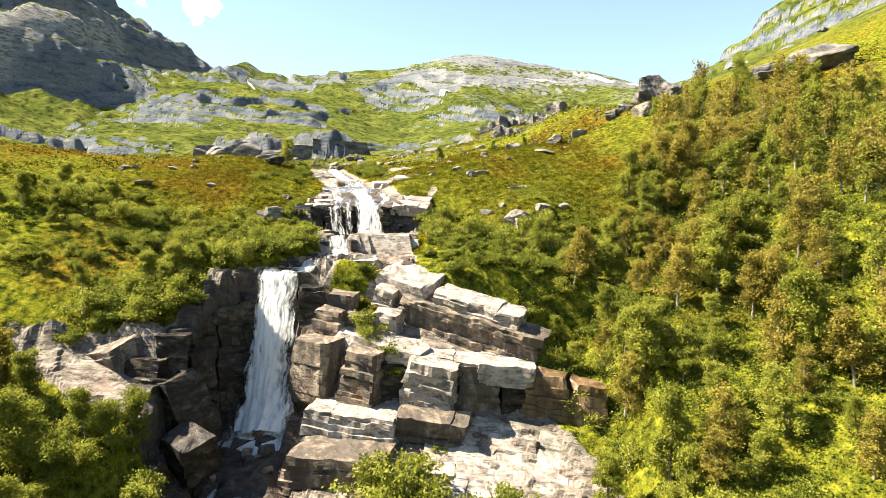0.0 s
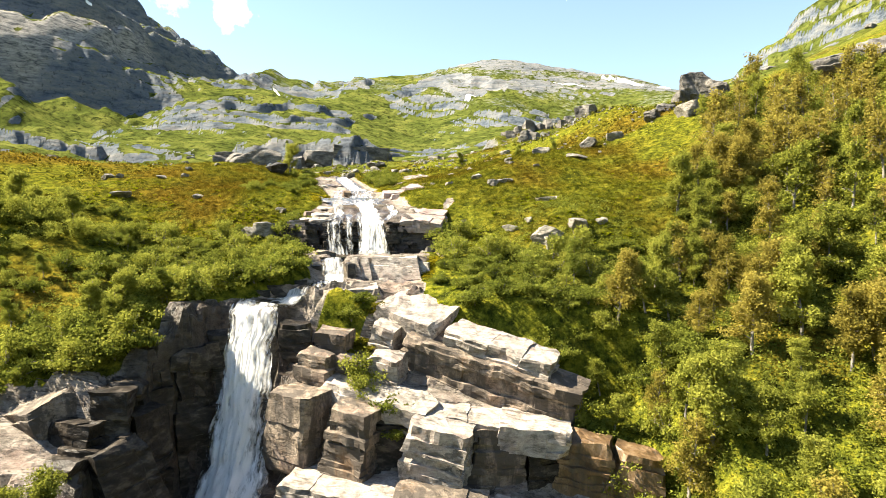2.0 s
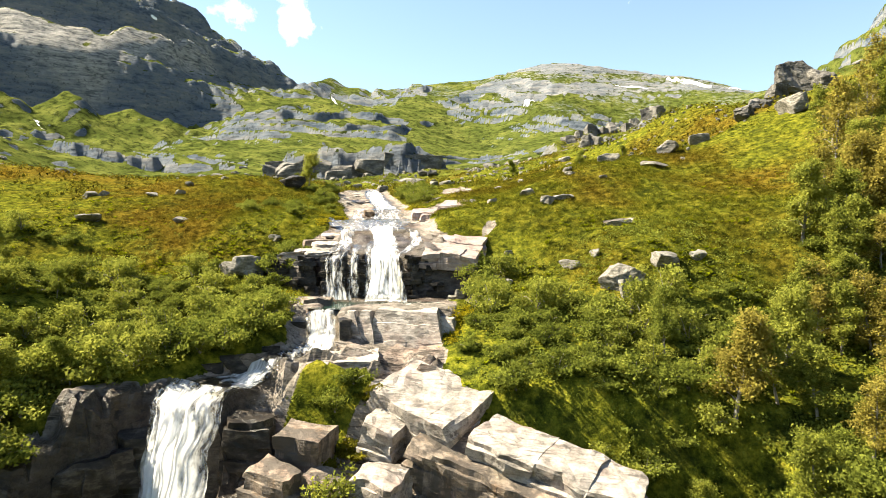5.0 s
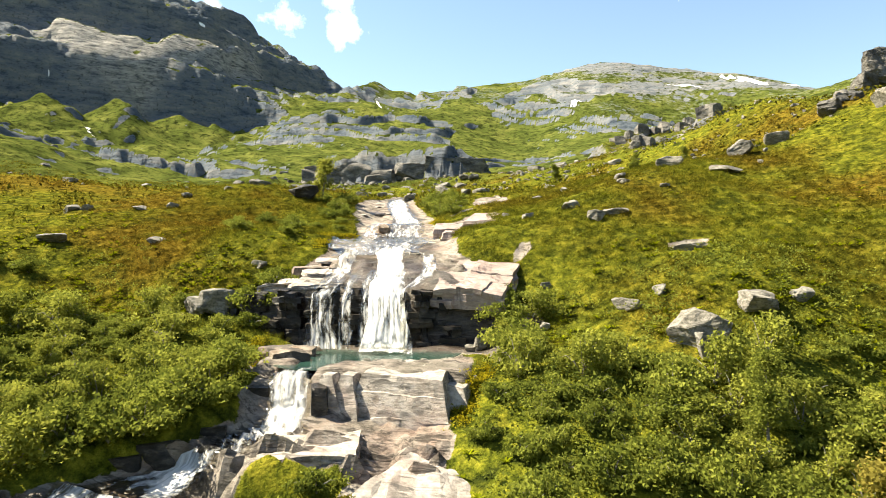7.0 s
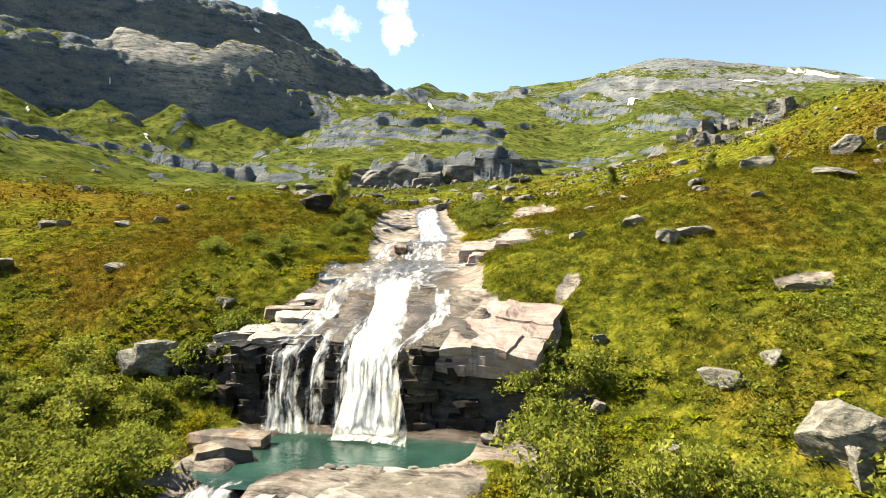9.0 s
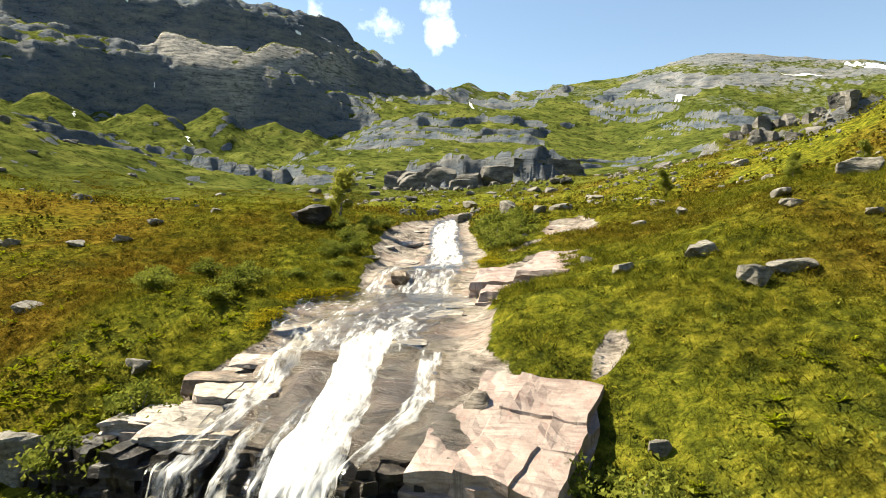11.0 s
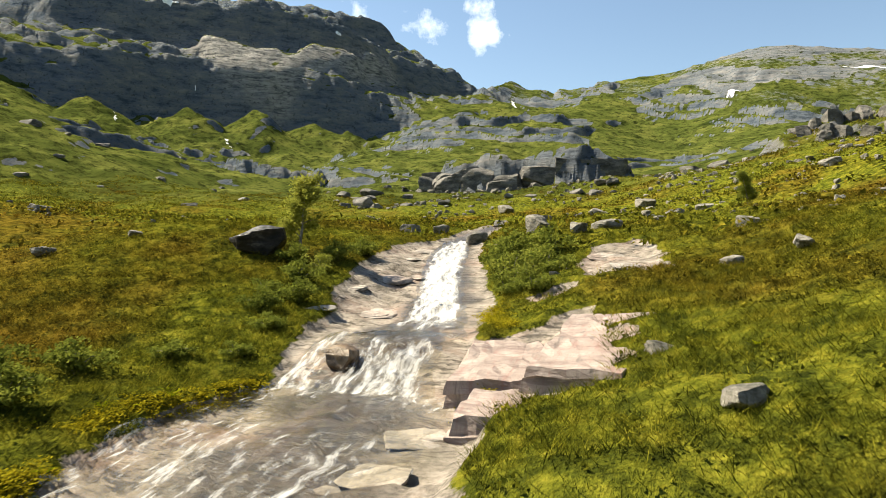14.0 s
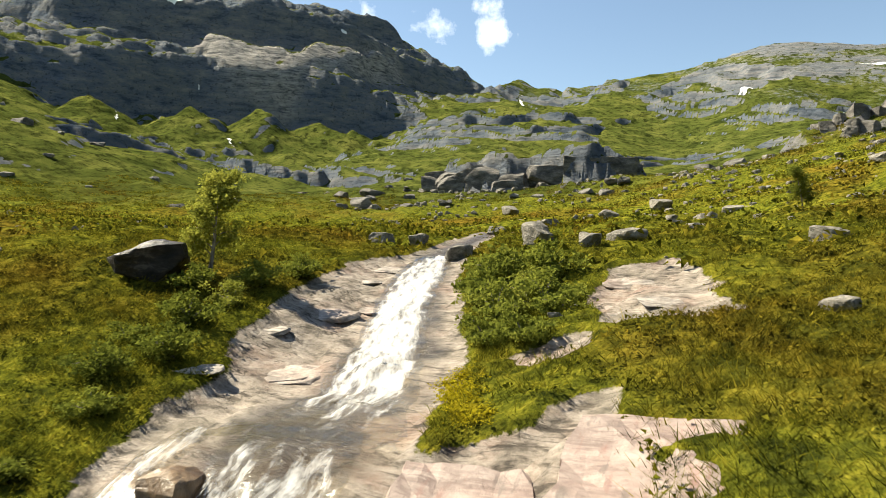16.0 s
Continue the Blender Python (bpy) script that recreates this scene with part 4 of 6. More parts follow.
ribbon("waterfall", [(-14.4, 77.2, -3.3, 2.3, 0.85), (-14.5, 75.6, -3.7, 2.2, 1.0), (-14.5, 74.4, -6.0, 2.0, 1.2), (-14.7, 73.2, -11, 2.3, 1.25), (-14.9, 71.8, -16, 2.7, 1.3), (-15.3, 70.0, -19.4, 3.4, 1.3), (-15.9, 67, -21.5, 4.0, 1.25), (-16.6, 60, -23.5, 4.2, 1.15)],
       "tall white waterfall over a dark cliff", lift=0.25, edge=0.35)
ribbon("stream", [(-16.6, 61, -23.6, 4.0, 1.0), (-17, 52, -25, 3.6, 0.8), (-18, 40, -28, 3.4, 0.7), (-19, 22, -32, 3.2, 0.6), (-17, 2, -36, 3.2, 0.6)], "white foaming mountain stream below the falls", per=0.6, across=16)
ribbon("stream", [(-8.6, 83.6, -1.8, 1.2, 1.0), (-10.1, 82.2, -2.2, 1.2, 0.8), (-11.4, 80.9, -2.5, 1.2, 0.75), (-12.0, 79.9, -3.0, 1.5, 1.15), (-12.6, 78.9, -3.45, 1.6, 1.05), (-13.6, 77.7, -3.5, 2.1, 0.4), (-14.4, 76.6, -3.5, 2.3, 0.45)], "white foaming mountain stream between rocks")
ribbon("waterfall", [(-9.2, 88.4, 0.75, 1.3, 0.5), (-9.2, 87.0, 0.6, 1.2, 1.0), (-8.9, 85.6, -1.0, 1.2, 1.1), (-8.4, 83.2, -2.0, 1.3, 1.0)], "short white waterfall leaving a green pool")
px, py = np.meshgrid(np.linspace(-13, 3, 110), np.linspace(87.5, 97.5, 70), indexing="ij")
pool_f = grid_faces(110, 70)
mx, my = px.ravel()[pool_f].mean(1), py.ravel()[pool_f].mean(1)
pool_f = pool_f[(inside(POOL_EDGE, mx, my) > -1.2) & (ground(mx, my)[0] < 0.95)]
pool = new("pool", mesh_from("pool", np.stack([px, py, 0 * px + 0.8], -1).reshape(-1, 3), pool_f, POOL))
tagged(pool, "clear emerald green plunge pool", "water", kind="structure")
ribbon("waterfall", [(-8.3, 109.5, 8.1, 1.4, 0.8), (-8.2, 107.6, 7.7, 1.2, 1.15), (-7.4, 104.5, 6.8, 1.0, 1.3), (-6.6, 101, 6.0, 1.1, 1.3), (-6.2, 98.4, 5.4, 1.2, 1.3), (-5.9, 96.9, 4.6, 1.25, 1.35), (-5.7, 95.9, 2.4, 1.45, 1.35), (-5.6, 95.3, 0.95, 1.8, 1.2), (-5.6, 94.4, 0.86, 2.0, 0.9)],
       "broad white waterfall sliding over rock ledges", lift=0.25, edge=0.25)
ribbon("waterfall", [(-11.8, 108.5, 7.9, 0.9, 0.8), (-11.6, 106.5, 7.3, 0.8, 1.0), (-11.0, 103.5, 6.3, 0.8, 0.95), (-10.6, 101, 6.0, 0.8, 0.9), (-10.5, 98.4, 5.4, 1.0, 0.75), (-10.6, 96.9, 4.7, 1.0, 0.8), (-10.4, 95.9, 2.4, 1.1, 0.8), (-10.2, 95.4, 0.9, 1.3, 0.85)], "thin white veil of a waterfall", lift=0.2)
ribbon("waterfall", [(-4.6, 107.0, 7.4, 0.7, 0.7), (-4.3, 105, 6.8, 0.6, 0.9), (-3.6, 102.5, 6.2, 0.6, 0.9), (-3.9, 100, 5.8, 0.5, 0.9), (-4.6, 97.6, 5.0, 0.45, 0.8), (-4.7, 96.2, 2.6, 0.5, 0.7), (-4.7, 95.5, 0.9, 0.5, 0.7)], "narrow trickle beside a waterfall", lift=0.15)
ribbon("waterfall", [(-9.2, 100.4, 5.9, 0.45, 0.6), (-9.0, 98.2, 5.3, 0.4, 0.85), (-8.8, 96.9, 4.6, 0.4, 0.8), (-8.7, 95.9, 2.4, 0.5, 0.75), (-8.6, 95.4, 0.9, 0.6, 0.8)], "thin white veil of a waterfall", lift=0.2, across=12)
ribbon("waterfall", [(-8.0, 101.5, 6.1, 0.4, 0.6), (-7.8, 98.6, 5.4, 0.4, 0.8), (-7.4, 96.9, 4.6, 0.45, 0.8), (-7.2, 95.9, 2.4, 0.5, 0.75), (-7.1, 95.4, 0.9, 0.7, 0.85)], "thin white veil of a waterfall", lift=0.2, across=12)
ribbon("stream", [(-10.4, 122.5, 9.4, 4.0, 0.75), (-10.6, 119, 9.25, 4.9, 0.42), (-10.6, 115, 8.95, 5.0, 0.6), (-10.2, 111.5, 8.5, 4.4, 0.66), (-9.4, 108.5, 7.9, 3.8, 0.72), (-9, 106.5, 7.4, 3.8, 0.6)], "shallow stream sliding over pale slabs", across=40, edge=0.2)
ribbon("waterfall", [(-10.8, 128.5, 11.2, 2.0, 0.35), (-10.6, 126.6, 10.95, 2.0, 0.75), (-10.2, 124, 10.0, 2.2, 0.85), (-9.9, 121.6, 9.4, 2.6, 0.8)], "low white waterfall over a ledge", lift=0.2)
ribbon("waterfall", [(-14.2, 127.5, 11.1, 0.7, 0.6), (-14.2, 126, 10.8, 0.7, 0.7), (-14, 123.5, 9.8, 0.9, 0.8), (-13.4, 121.4, 9.4, 1.2, 0.75)], "small white side fall over a ledge", lift=0.15)
ribbon("stream", [(-18.2, 157, 16.3, 1.4, 0.9), (-16.4, 149, 14.8, 1.6, 1.05), (-14.6, 143, 13.4, 1.5, 1.05), (-13.0, 138, 12.2, 1.6, 1.05), (-11.6, 133, 11.3, 1.9, 0.95), (-11.2, 130.5, 11.05, 2.6, 0.6), (-11, 127.8, 11.0, 3.4, 0.4)], "white chute of water down bare slabs")


# ---- rocks ----
def part(name, me, parent, label=""):
    ob = new(name, me)
    ob.parent = parent
    return tagged(ob, label)


def box_grid(n):
    """Vertices and faces of a cube's skin with n cells a side, from -1 to 1."""
    verts, faces, seen = [], [], {}

    def vert(p):
        key = tuple(round(c, 5) for c in p)
        if key not in seen:
            seen[key] = len(verts)
            verts.append(p)
        return seen[key]

    for axis in range(3):
        for side in (-1.0, 1.0):
            for i in range(n):
                for j in range(n):
                    quad = []
                    for a, b in ((0, 0), (1, 0), (1, 1), (0, 1)):
                        p = [0.0, 0.0, 0.0]
                        p[axis], p[(axis + 1) % 3], p[(axis + 2) % 3] = side, 2 * (i + a) / n - 1, 2 * (j + b) / n - 1
                        quad.append(vert(p))
                    faces.append(quad if side > 0 else quad[::-1])
    return np.array(verts), np.array(faces)


BOX_V, BOX_F = box_grid(8)
FINE_V, FINE_F = box_grid(18)


def rock_mesh(name, seed, size, mat, round_off=0.55, cuts=9, rough=0.05, square=0.0, fine=False, deep=0.62, layered=0.035):
    """A broken block: a cube's skin pulled towards a ball, cut by random planes, with uneven faces."""
    rng = np.random.default_rng(seed)
    v, faces = (FINE_V, FINE_F) if fine else (BOX_V, BOX_F)
    ball = v / np.linalg.norm(v, axis=1, keepdims=True)
    p = v * (1 - round_off) + ball * round_off
    for k in range(cuts):
        n = rng.normal(size=3)
        n /= np.linalg.norm(n)
        if square and rng.random() < square:
            axis = rng.integers(0, 3)
            n = np.eye(3)[axis] * rng.choice([-1, 1]) + rng.normal(size=3) * 0.22
            n /= np.linalg.norm(n)
        d = rng.uniform(deep, 0.93) * (p @ n).max()
        over = np.maximum(p @ n - d, 0)
        p = p - over[:, None] * n
    p /= abs(p).max(0)
    s = np.array(size) / 2
    q = p * s
    big = np.max(size)
    u, w = q[:, 0] + 0.7 * q[:, 2] + seed * 3.1, q[:, 1] - 0.6 * q[:, 2] + seed * 1.7
    q = q + ball * (rough * big * fbm(u / big * 3, w / big * 3, 4, 200 + seed % 50))[:, None]
    # uneven beds: each layer stands out or back a little
    bed = np.floor(q[:, 2] / max(0.09 * big, 0.12 * size[2]) + 1.2 * fbm(u / big * 1.3, w / big * 1.3, 2, 7)).astype(np.int64)
    side = np.floor(np.arctan2(q[:, 1], q[:, 0]) * 1.6 + 3 * lattice(bed, bed, seed)).astype(np.int64)
    q[:, :2] *= (1 - layered * (lattice(bed, side, seed + 5)))[:, None]
    q[:, 2] += layered * 0.35 * size[2] * (lattice(np.floor(q[:, 0] / big * 4).astype(np.int64), np.floor(q[:, 1] / big * 4).astype(np.int64), seed) - 0.5) * (p[:, 2] > 0.5)
    q[:, 2] -= q[:, 2].min()
    return mesh_from(name, q, faces, mat, shade=False)


def rest_rock(name, seed, x, y, size, turn, label, mat, sink=0.25, category="rock", group="", tilt=0.0, z=None, **kw):
    ob = new(name, rock_mesh(name, seed, size, mat, **kw))
    zz = ground_z(x, y) if z is None else z
    ob.matrix_world = pose(x, y, zz - sink * size[2], tilt, 0, turn)
    return tagged(ob, label, category, group)


def spaced(length, steps, fill):
    """Levels from 0 to length: a close pair at each step, and even ones between."""
    out = [0.0]
    for q in list(steps) + [length]:
        n = max(int(math.ceil((q - out[-1]) / fill)), 1)
        out += [out[-1] + (q - out[-1]) * (k + 1) / n for k in range(n)]
        if q < length:
            out[-1] = q - 0.02
            out.append(q + 0.02)
    return np.array(out)


def breaks(rng, length, lo, hi):
    out, q = [], rng.uniform(lo, hi)
    while q < length - 0.5 * lo:
        out.append(q)
        q += rng.uniform(lo, hi)
    return out


def bedded_mesh(name, seed, size, mat, beds=(0.25, 0.9), joints=(2.0, 5.5), jut=0.4, lean=0.06, chips=5, drop=0.15, skew=0.07):
    """A block of layered rock, from its upper front left corner: each bed and each piece between joints stands out or back."""
    rng = np.random.default_rng(seed)
    L, D, H = size
    cut_x, cut_y, cut_z = breaks(rng, L, *joints), breaks(rng, D, *joints), breaks(rng, H, *beds)
    X, Y, Z = spaced(L, cut_x, 0.55), spaced(D, cut_y, 0.7), spaced(H, cut_z, 0.45)
    verts, faces, n = [], [], 0
    for axis, (A, B) in enumerate(((Y, Z), (X, Z), (X, Y))):
        for side in (0, 1):
            a, b = np.meshgrid(A, B, indexing="ij")
            c = np.full(a.shape, (L, D, H)[axis] * side)
            p = np.stack([(c, a, b), (a, c, b), (a, b, c)][axis], -1).reshape(-1, 3)
            f = grid_faces(len(A), len(B)) + n
            verts.append(p)
            faces.append(f if (side == 1) == (axis != 1) else f[:, ::-1])
            n += len(p)
    p, weld = np.unique(np.round(np.concatenate(verts), 4), axis=0, return_inverse=True)
    quads = weld.reshape(-1)[np.concatenate(faces)]
    p[:, 2] = H - p[:, 2]
    down = H - p[:, 2]
    ix, iy, iz = np.searchsorted(cut_x, p[:, 0]), np.searchsorted(cut_y, p[:, 1]), np.searchsorted(cut_z, down)
    keep = 0.25 + 0.75 * lattice(iz, iz, seed + 3)
    wave_x, wave_y = fbm(p[:, 0] / 1.5 + 9.1 * iz, 3.7 * iz + seed, 3, 217), fbm(p[:, 1] / 1.5 + 9.1 * iz, 5.3 * iz - seed, 3, 219)
    back = jut * keep * (0.6 * lattice(ix + 7 * iz, iz, seed) + 0.5 + 1.1 * wave_x) - lean * down
    inn = jut * keep * (0.6 * lattice(iy + 7 * iz, iz, seed + 1) + 0.5 + 1.1 * wave_y) - lean * down
    q = p.copy()
    q[:, 1] = D / 2 + (p[:, 1] - D / 2) * (1 - 2 * back / D)
    q[:, 0] = L / 2 + (p[:, 0] - L / 2) * (1 - 2 * inn / L)
    q[:, 2] -= drop * lattice(ix, iy, seed + 2) * (p[:, 2] / H)
    q[:, 0] += rng.uniform(-skew, skew) * down + rng.uniform(-skew, skew) * (p[:, 1] - D / 2)
    q[:, 1] += rng.uniform(-0.06, 0.06) * (p[:, 0] - L / 2)
    # corners knocked off
    mid = np.array([L / 2, D / 2, H / 2])
    for k in range(chips):
        d = rng.normal(size=3) * (1, 1, 0.7)
        d /= np.linalg.norm(d)
        reach = ((q - mid) @ d).max() * rng.uniform(0.84, 0.97)
        q = q - np.maximum((q - mid) @ d - reach, 0)[:, None] * d
    u, w = q[:, 0] + 0.8 * q[:, 2] + seed, q[:, 1] - 0.7 * q[:, 2] - seed
    q += np.stack([0.30 * fbm(w / 1.6, u / 1.6, 4, 211), 0.30 * fbm(u / 1.6, w / 1.6, 4, 213), 0.26 * fbm(u / 1.9, w / 1.9, 4, 215) - 0.2 * abs(fbm((u + w) / 2.6, (u - w) / 1.1, 3, 216)) * (p[:, 2] / H)], -1)
    q[:, 2] -= H
    return mesh_from(name, q, quads, mat, shade=False)


def bedded(name, seed, corner, size, turn, dip, tilt, label, mat, group, category="rock block", from_back=False, **kw):
    ob = new(name, bedded_mesh(name, seed, size, mat, **kw))
    m = pose(*corner, 0, 0, turn) @ pose(0, 0, 0, 0, dip, 0) @ pose(0, 0, 0, tilt, 0, 0)
    ob.matrix_world = m @ pose(0, -size[1], 0) if from_back else m
    return tagged(ob, label, category, group)


# the lower slabs, bed by bed: corner, length, depth and height, turn, dip to the side, tilt back
LOWER = "ledges of the lower slabs"
PALE_BED, BROWN_BLOCK, BLACK_BLOCK = "long pale slab of bare bedded rock", "upright brown block with a split side", "dark block of bedded rock in a ledge"
UPPER_BEDS = (
    ((-4.2, 78.2, -3.5), (6.6, 6.0, 2.4), -27, 15, 17, 2), ((2.5, 74.9, -5.25), (10.0, 3.8, 2.6), -25, 16, 13, 2), ((-1.3, 75.1, -5.9), (16.4, 4.6, 5.8), -21, 15.5, 12, 1),
    ((-12.2, 70.4, -9.7), (4.4, 4.2, 6.8), -31, 5, 4, 0), ((-6.9, 67.6, -10.5), (3.7, 4.4, 6.0), -20, 10, 6, 1), ((-0.7, 66.2, -11.4), (5.2, 4.8, 5.0), -14, 13, 8, 2),
    ((4.6, 67.6, -12.3), (4.6, 3.4, 5.0), 6, 5, 6, 1), ((9.0, 68.4, -12.8), (3.6, 3.0, 4.8), 10, 4, 4, 0),
)
MIDDLE_BEDS = (
    ((-3.4, 68.6, -11.2), (3.2, 3.0, 5.4), 4, 6, 4, 0), ((11.6, 68.2, -13.0), (4.2, 3.0, 5.0), -14, 8, 6, 3), ((15.4, 67.2, -13.9), (4.4, 3.0, 4.6), -12, 9, 6, 3),
    ((-8.6, 71.5, -9.0), (10.6, 4.6, 2.4), -22, 12, 7, 2), ((0.8, 68.6, -11.4), (12.0, 4.4, 2.0), -6, 7, 7, 2), ((-12.3, 75.0, -4.9), (3.0, 3.0, 4.8), 8, 4, 4, 0),
    ((-10.4, 72.9, -7.0), (3.2, 2.8, 2.6), -22, 8, 6, 1), ((-9.3, 75.0, -5.4), (3.4, 3.0, 3.0), -8, 10, 8, 1),
)
FRONT_BEDS = (
    ((-4.6, 73.2, -7.3), (3.6, 3.2, 2.4), -16, 12, 10, 2), ((-4.4, 76.4, -5.0), (2.8, 3.2, 2.4), -22, 14, 14, 2), ((-7.4, 73.2, -7.6), (2.8, 2.8, 2.2), -12, 10, 6, 1),
    ((-10.8, 65.4, -15.7), (9.6, 6.0, 2.6), -13, 6, 5, 2), ((-11.8, 61.0, -18.6), (9.4, 5.0, 5.4), -14, 5, 8, 1), ((-1.6, 64.0, -16.2), (7.0, 3.2, 2.6), -10, 8, 16, 1),
)
for k, (corner, size, turn, dip, tilt, pale) in enumerate(UPPER_BEDS + MIDDLE_BEDS + FRONT_BEDS):
    # pale 0: recessed blocks, their shade put into a dark colour
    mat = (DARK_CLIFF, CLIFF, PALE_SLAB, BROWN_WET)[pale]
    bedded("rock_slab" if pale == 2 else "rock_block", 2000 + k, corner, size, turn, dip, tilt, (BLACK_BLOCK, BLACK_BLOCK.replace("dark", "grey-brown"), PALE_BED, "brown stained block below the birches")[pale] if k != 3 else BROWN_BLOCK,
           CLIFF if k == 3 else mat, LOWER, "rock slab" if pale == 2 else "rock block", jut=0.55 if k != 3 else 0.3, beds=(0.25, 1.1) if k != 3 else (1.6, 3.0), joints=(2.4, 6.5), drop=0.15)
# the broad foot slab below the cliff
for k, (corner, size, turn, dip, tilt) in enumerate([((5.6, 67.6, -16.7), (7.4, 12.5, 3.0), -9, 12, 27), ((12.6, 66.4, -18.3), (6.4, 12.0, 3.0), -12, 13, 26), ((1.6, 66.0, -17.6), (4.4, 10.0, 2.6), -6, 8, 26)]):
    bedded("rock_slab", 2040 + k, corner, size, turn, dip, tilt, "broad pale slab of bare rock sloping to the foot", PALE_SLAB, LOWER, "rock slab", from_back=True, jut=0.3, beds=(0.3, 0.7), joints=(1.6, 4.5), drop=0.3)
# leaning blocks of the left-hand face, some blackened for the shade there
for k, (corner, size, turn, dip, tilt, black) in enumerate([((-31.6, 65.2, -10.6), (5.2, 4.2, 6.4), -30, -14, 18, 0), ((-26.2, 63.8, -13.4), (5.4, 4.0, 6.4), -30, -12, 14, 1), ((-37.0, 67.0, -9.8), (4.4, 4.0, 4.6), -18, 3, 10, 0), ((-30.8, 67.6, -8.2), (5.0, 3.4, 3.0), -12, 0, 6, 1), ((-24.0, 66.6, -10.4), (3.8, 3.6, 5.0), -20, 6, 6, 1), ((-21.6, 59.0, -16.4), (3.6, 3.4, 4.0), -35, 14, 18, 1)]):
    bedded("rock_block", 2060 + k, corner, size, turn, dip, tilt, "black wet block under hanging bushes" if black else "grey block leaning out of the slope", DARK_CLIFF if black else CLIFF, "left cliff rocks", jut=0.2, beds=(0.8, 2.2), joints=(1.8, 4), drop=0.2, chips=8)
# the slabs at the lip of the lower fall
for k, (corner, size, turn, dip) in enumerate([((-20.6, 75.9, -4.1), (4.4, 3.0, 1.0), 6, 3), ((-19.2, 77.6, -3.6), (3.2, 2.4, 0.8), 12, 2)]):
    bedded("rock_slab", 2080 + k, corner, size, turn, dip, 4, "flat grey slab at the lip of the fall", PALE_SLAB, "slabs by the stream", "rock slab", beds=(0.2, 0.5))

# the pool's dam, with two dark clefts
for k, (corner, size, turn, tilt) in enumerate([((-5.0, 86.5, 0.92), (4.7, 4.6, 3.6), -8, 3), ((-6.2, 86.5, 0.82), (0.75, 4.0, 3.3), -6, 2), ((-7.5, 86.5, 0.78), (0.95, 3.8, 3.2), -9, 2), ((-0.6, 86.6, 0.35), (1.4, 3.0, 2.8), -10, 5)]):
    bedded("rock_block", 2100 + k, corner, size, turn, 1, tilt, "pale grey block of the ledge damming the pool", PALE_SLAB, "blocks of the pool's dam", beds=(0.9, 2.0), jut=0.12, lean=0.34, joints=(2, 4), drop=0.1, chips=2)
bedded("rock_slab", 2110, (-9.0, 80.4, -2.35), (5.4, 3.2, 1.1), 11, -2, 9, "flat pale grey slab beside the water", PALE_SLAB, "slabs by the stream", "rock slab", jut=0.2)
for k, (bx, by, size, turn, tilt) in enumerate([(-11.9, 93.2, (3.8, 1.5, 0.8), 6, 4), (-10.9, 90.8, (2.8, 1.4, 0.9), 30, 6), (-5.6, 91.2, (3.0, 1.6, 0.5), 12, -3), (-13.6, 104.4, (4.2, 2.2, 0.9), 8, 6), (0.4, 103.4, (5.0, 3.6, 1.2), -8, 10)]):
    rest_rock("rock_slab", 350 + k, bx, by, size, turn, "flat pale grey slab beside the water", CLIFF, sink=0.5, round_off=0.12, cuts=12, square=0.6, rough=0.04, fine=True, group="slabs by the stream", category="rock slab", tilt=tilt)

# the stepped dark face of the upper falls
WESTERN_LEDGES = (
    ((-20.6, 98.2, 3.6), (3.4, 3.0, 3.6), -10, 0), ((-17.6, 97.3, 4.7), (2.6, 3.2, 2.2), 8, 0), ((-17.0, 96.9, 2.8), (3.2, 3.4, 2.6), -4, 0),
    ((-14.6, 96.7, 4.9), (2.6, 3.4, 3.0), 10, 0), ((-14.0, 96.2, 2.2), (3.0, 3.6, 2.0), 3, 0), ((-12.3, 96.8, 5.1), (2.4, 3.2, 2.4), 2, 1),
    ((-12.0, 96.3, 2.9), (2.8, 3.4, 2.6), 12, 1), ((-9.8, 97.0, 5.15), (2.4, 3.0, 2.0), 9, 1),
)
EASTERN_LEDGES = (
    ((-9.6, 96.5, 3.3), (2.2, 3.2, 3.0), 2, 1), ((-7.5, 97.0, 5.15), (3.0, 3.0, 2.6), 6, 1), ((-7.4, 96.4, 2.8), (3.0, 3.4, 2.6), -3, 1),
    ((-4.6, 96.9, 5.0), (2.2, 3.0, 2.8), 10, 1), ((-4.4, 96.5, 2.4), (2.0, 3.4, 2.2), 5, 1), ((-2.6, 97.5, 4.6), (2.4, 3.0, 2.2), 12, 0),
    ((-2.5, 96.8, 2.6), (2.2, 3.2, 2.4), 4, 0), ((-0.4, 97.9, 4.4), (2.6, 3.0, 2.4), 10, 0), ((-0.4, 97.4, 2.2), (2.4, 3.0, 2.2), 14, 0),
)
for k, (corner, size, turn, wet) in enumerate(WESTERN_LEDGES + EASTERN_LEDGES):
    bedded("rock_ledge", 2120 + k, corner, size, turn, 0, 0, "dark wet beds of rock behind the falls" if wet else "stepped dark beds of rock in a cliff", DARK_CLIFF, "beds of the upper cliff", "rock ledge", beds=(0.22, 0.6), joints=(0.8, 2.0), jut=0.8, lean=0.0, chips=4)
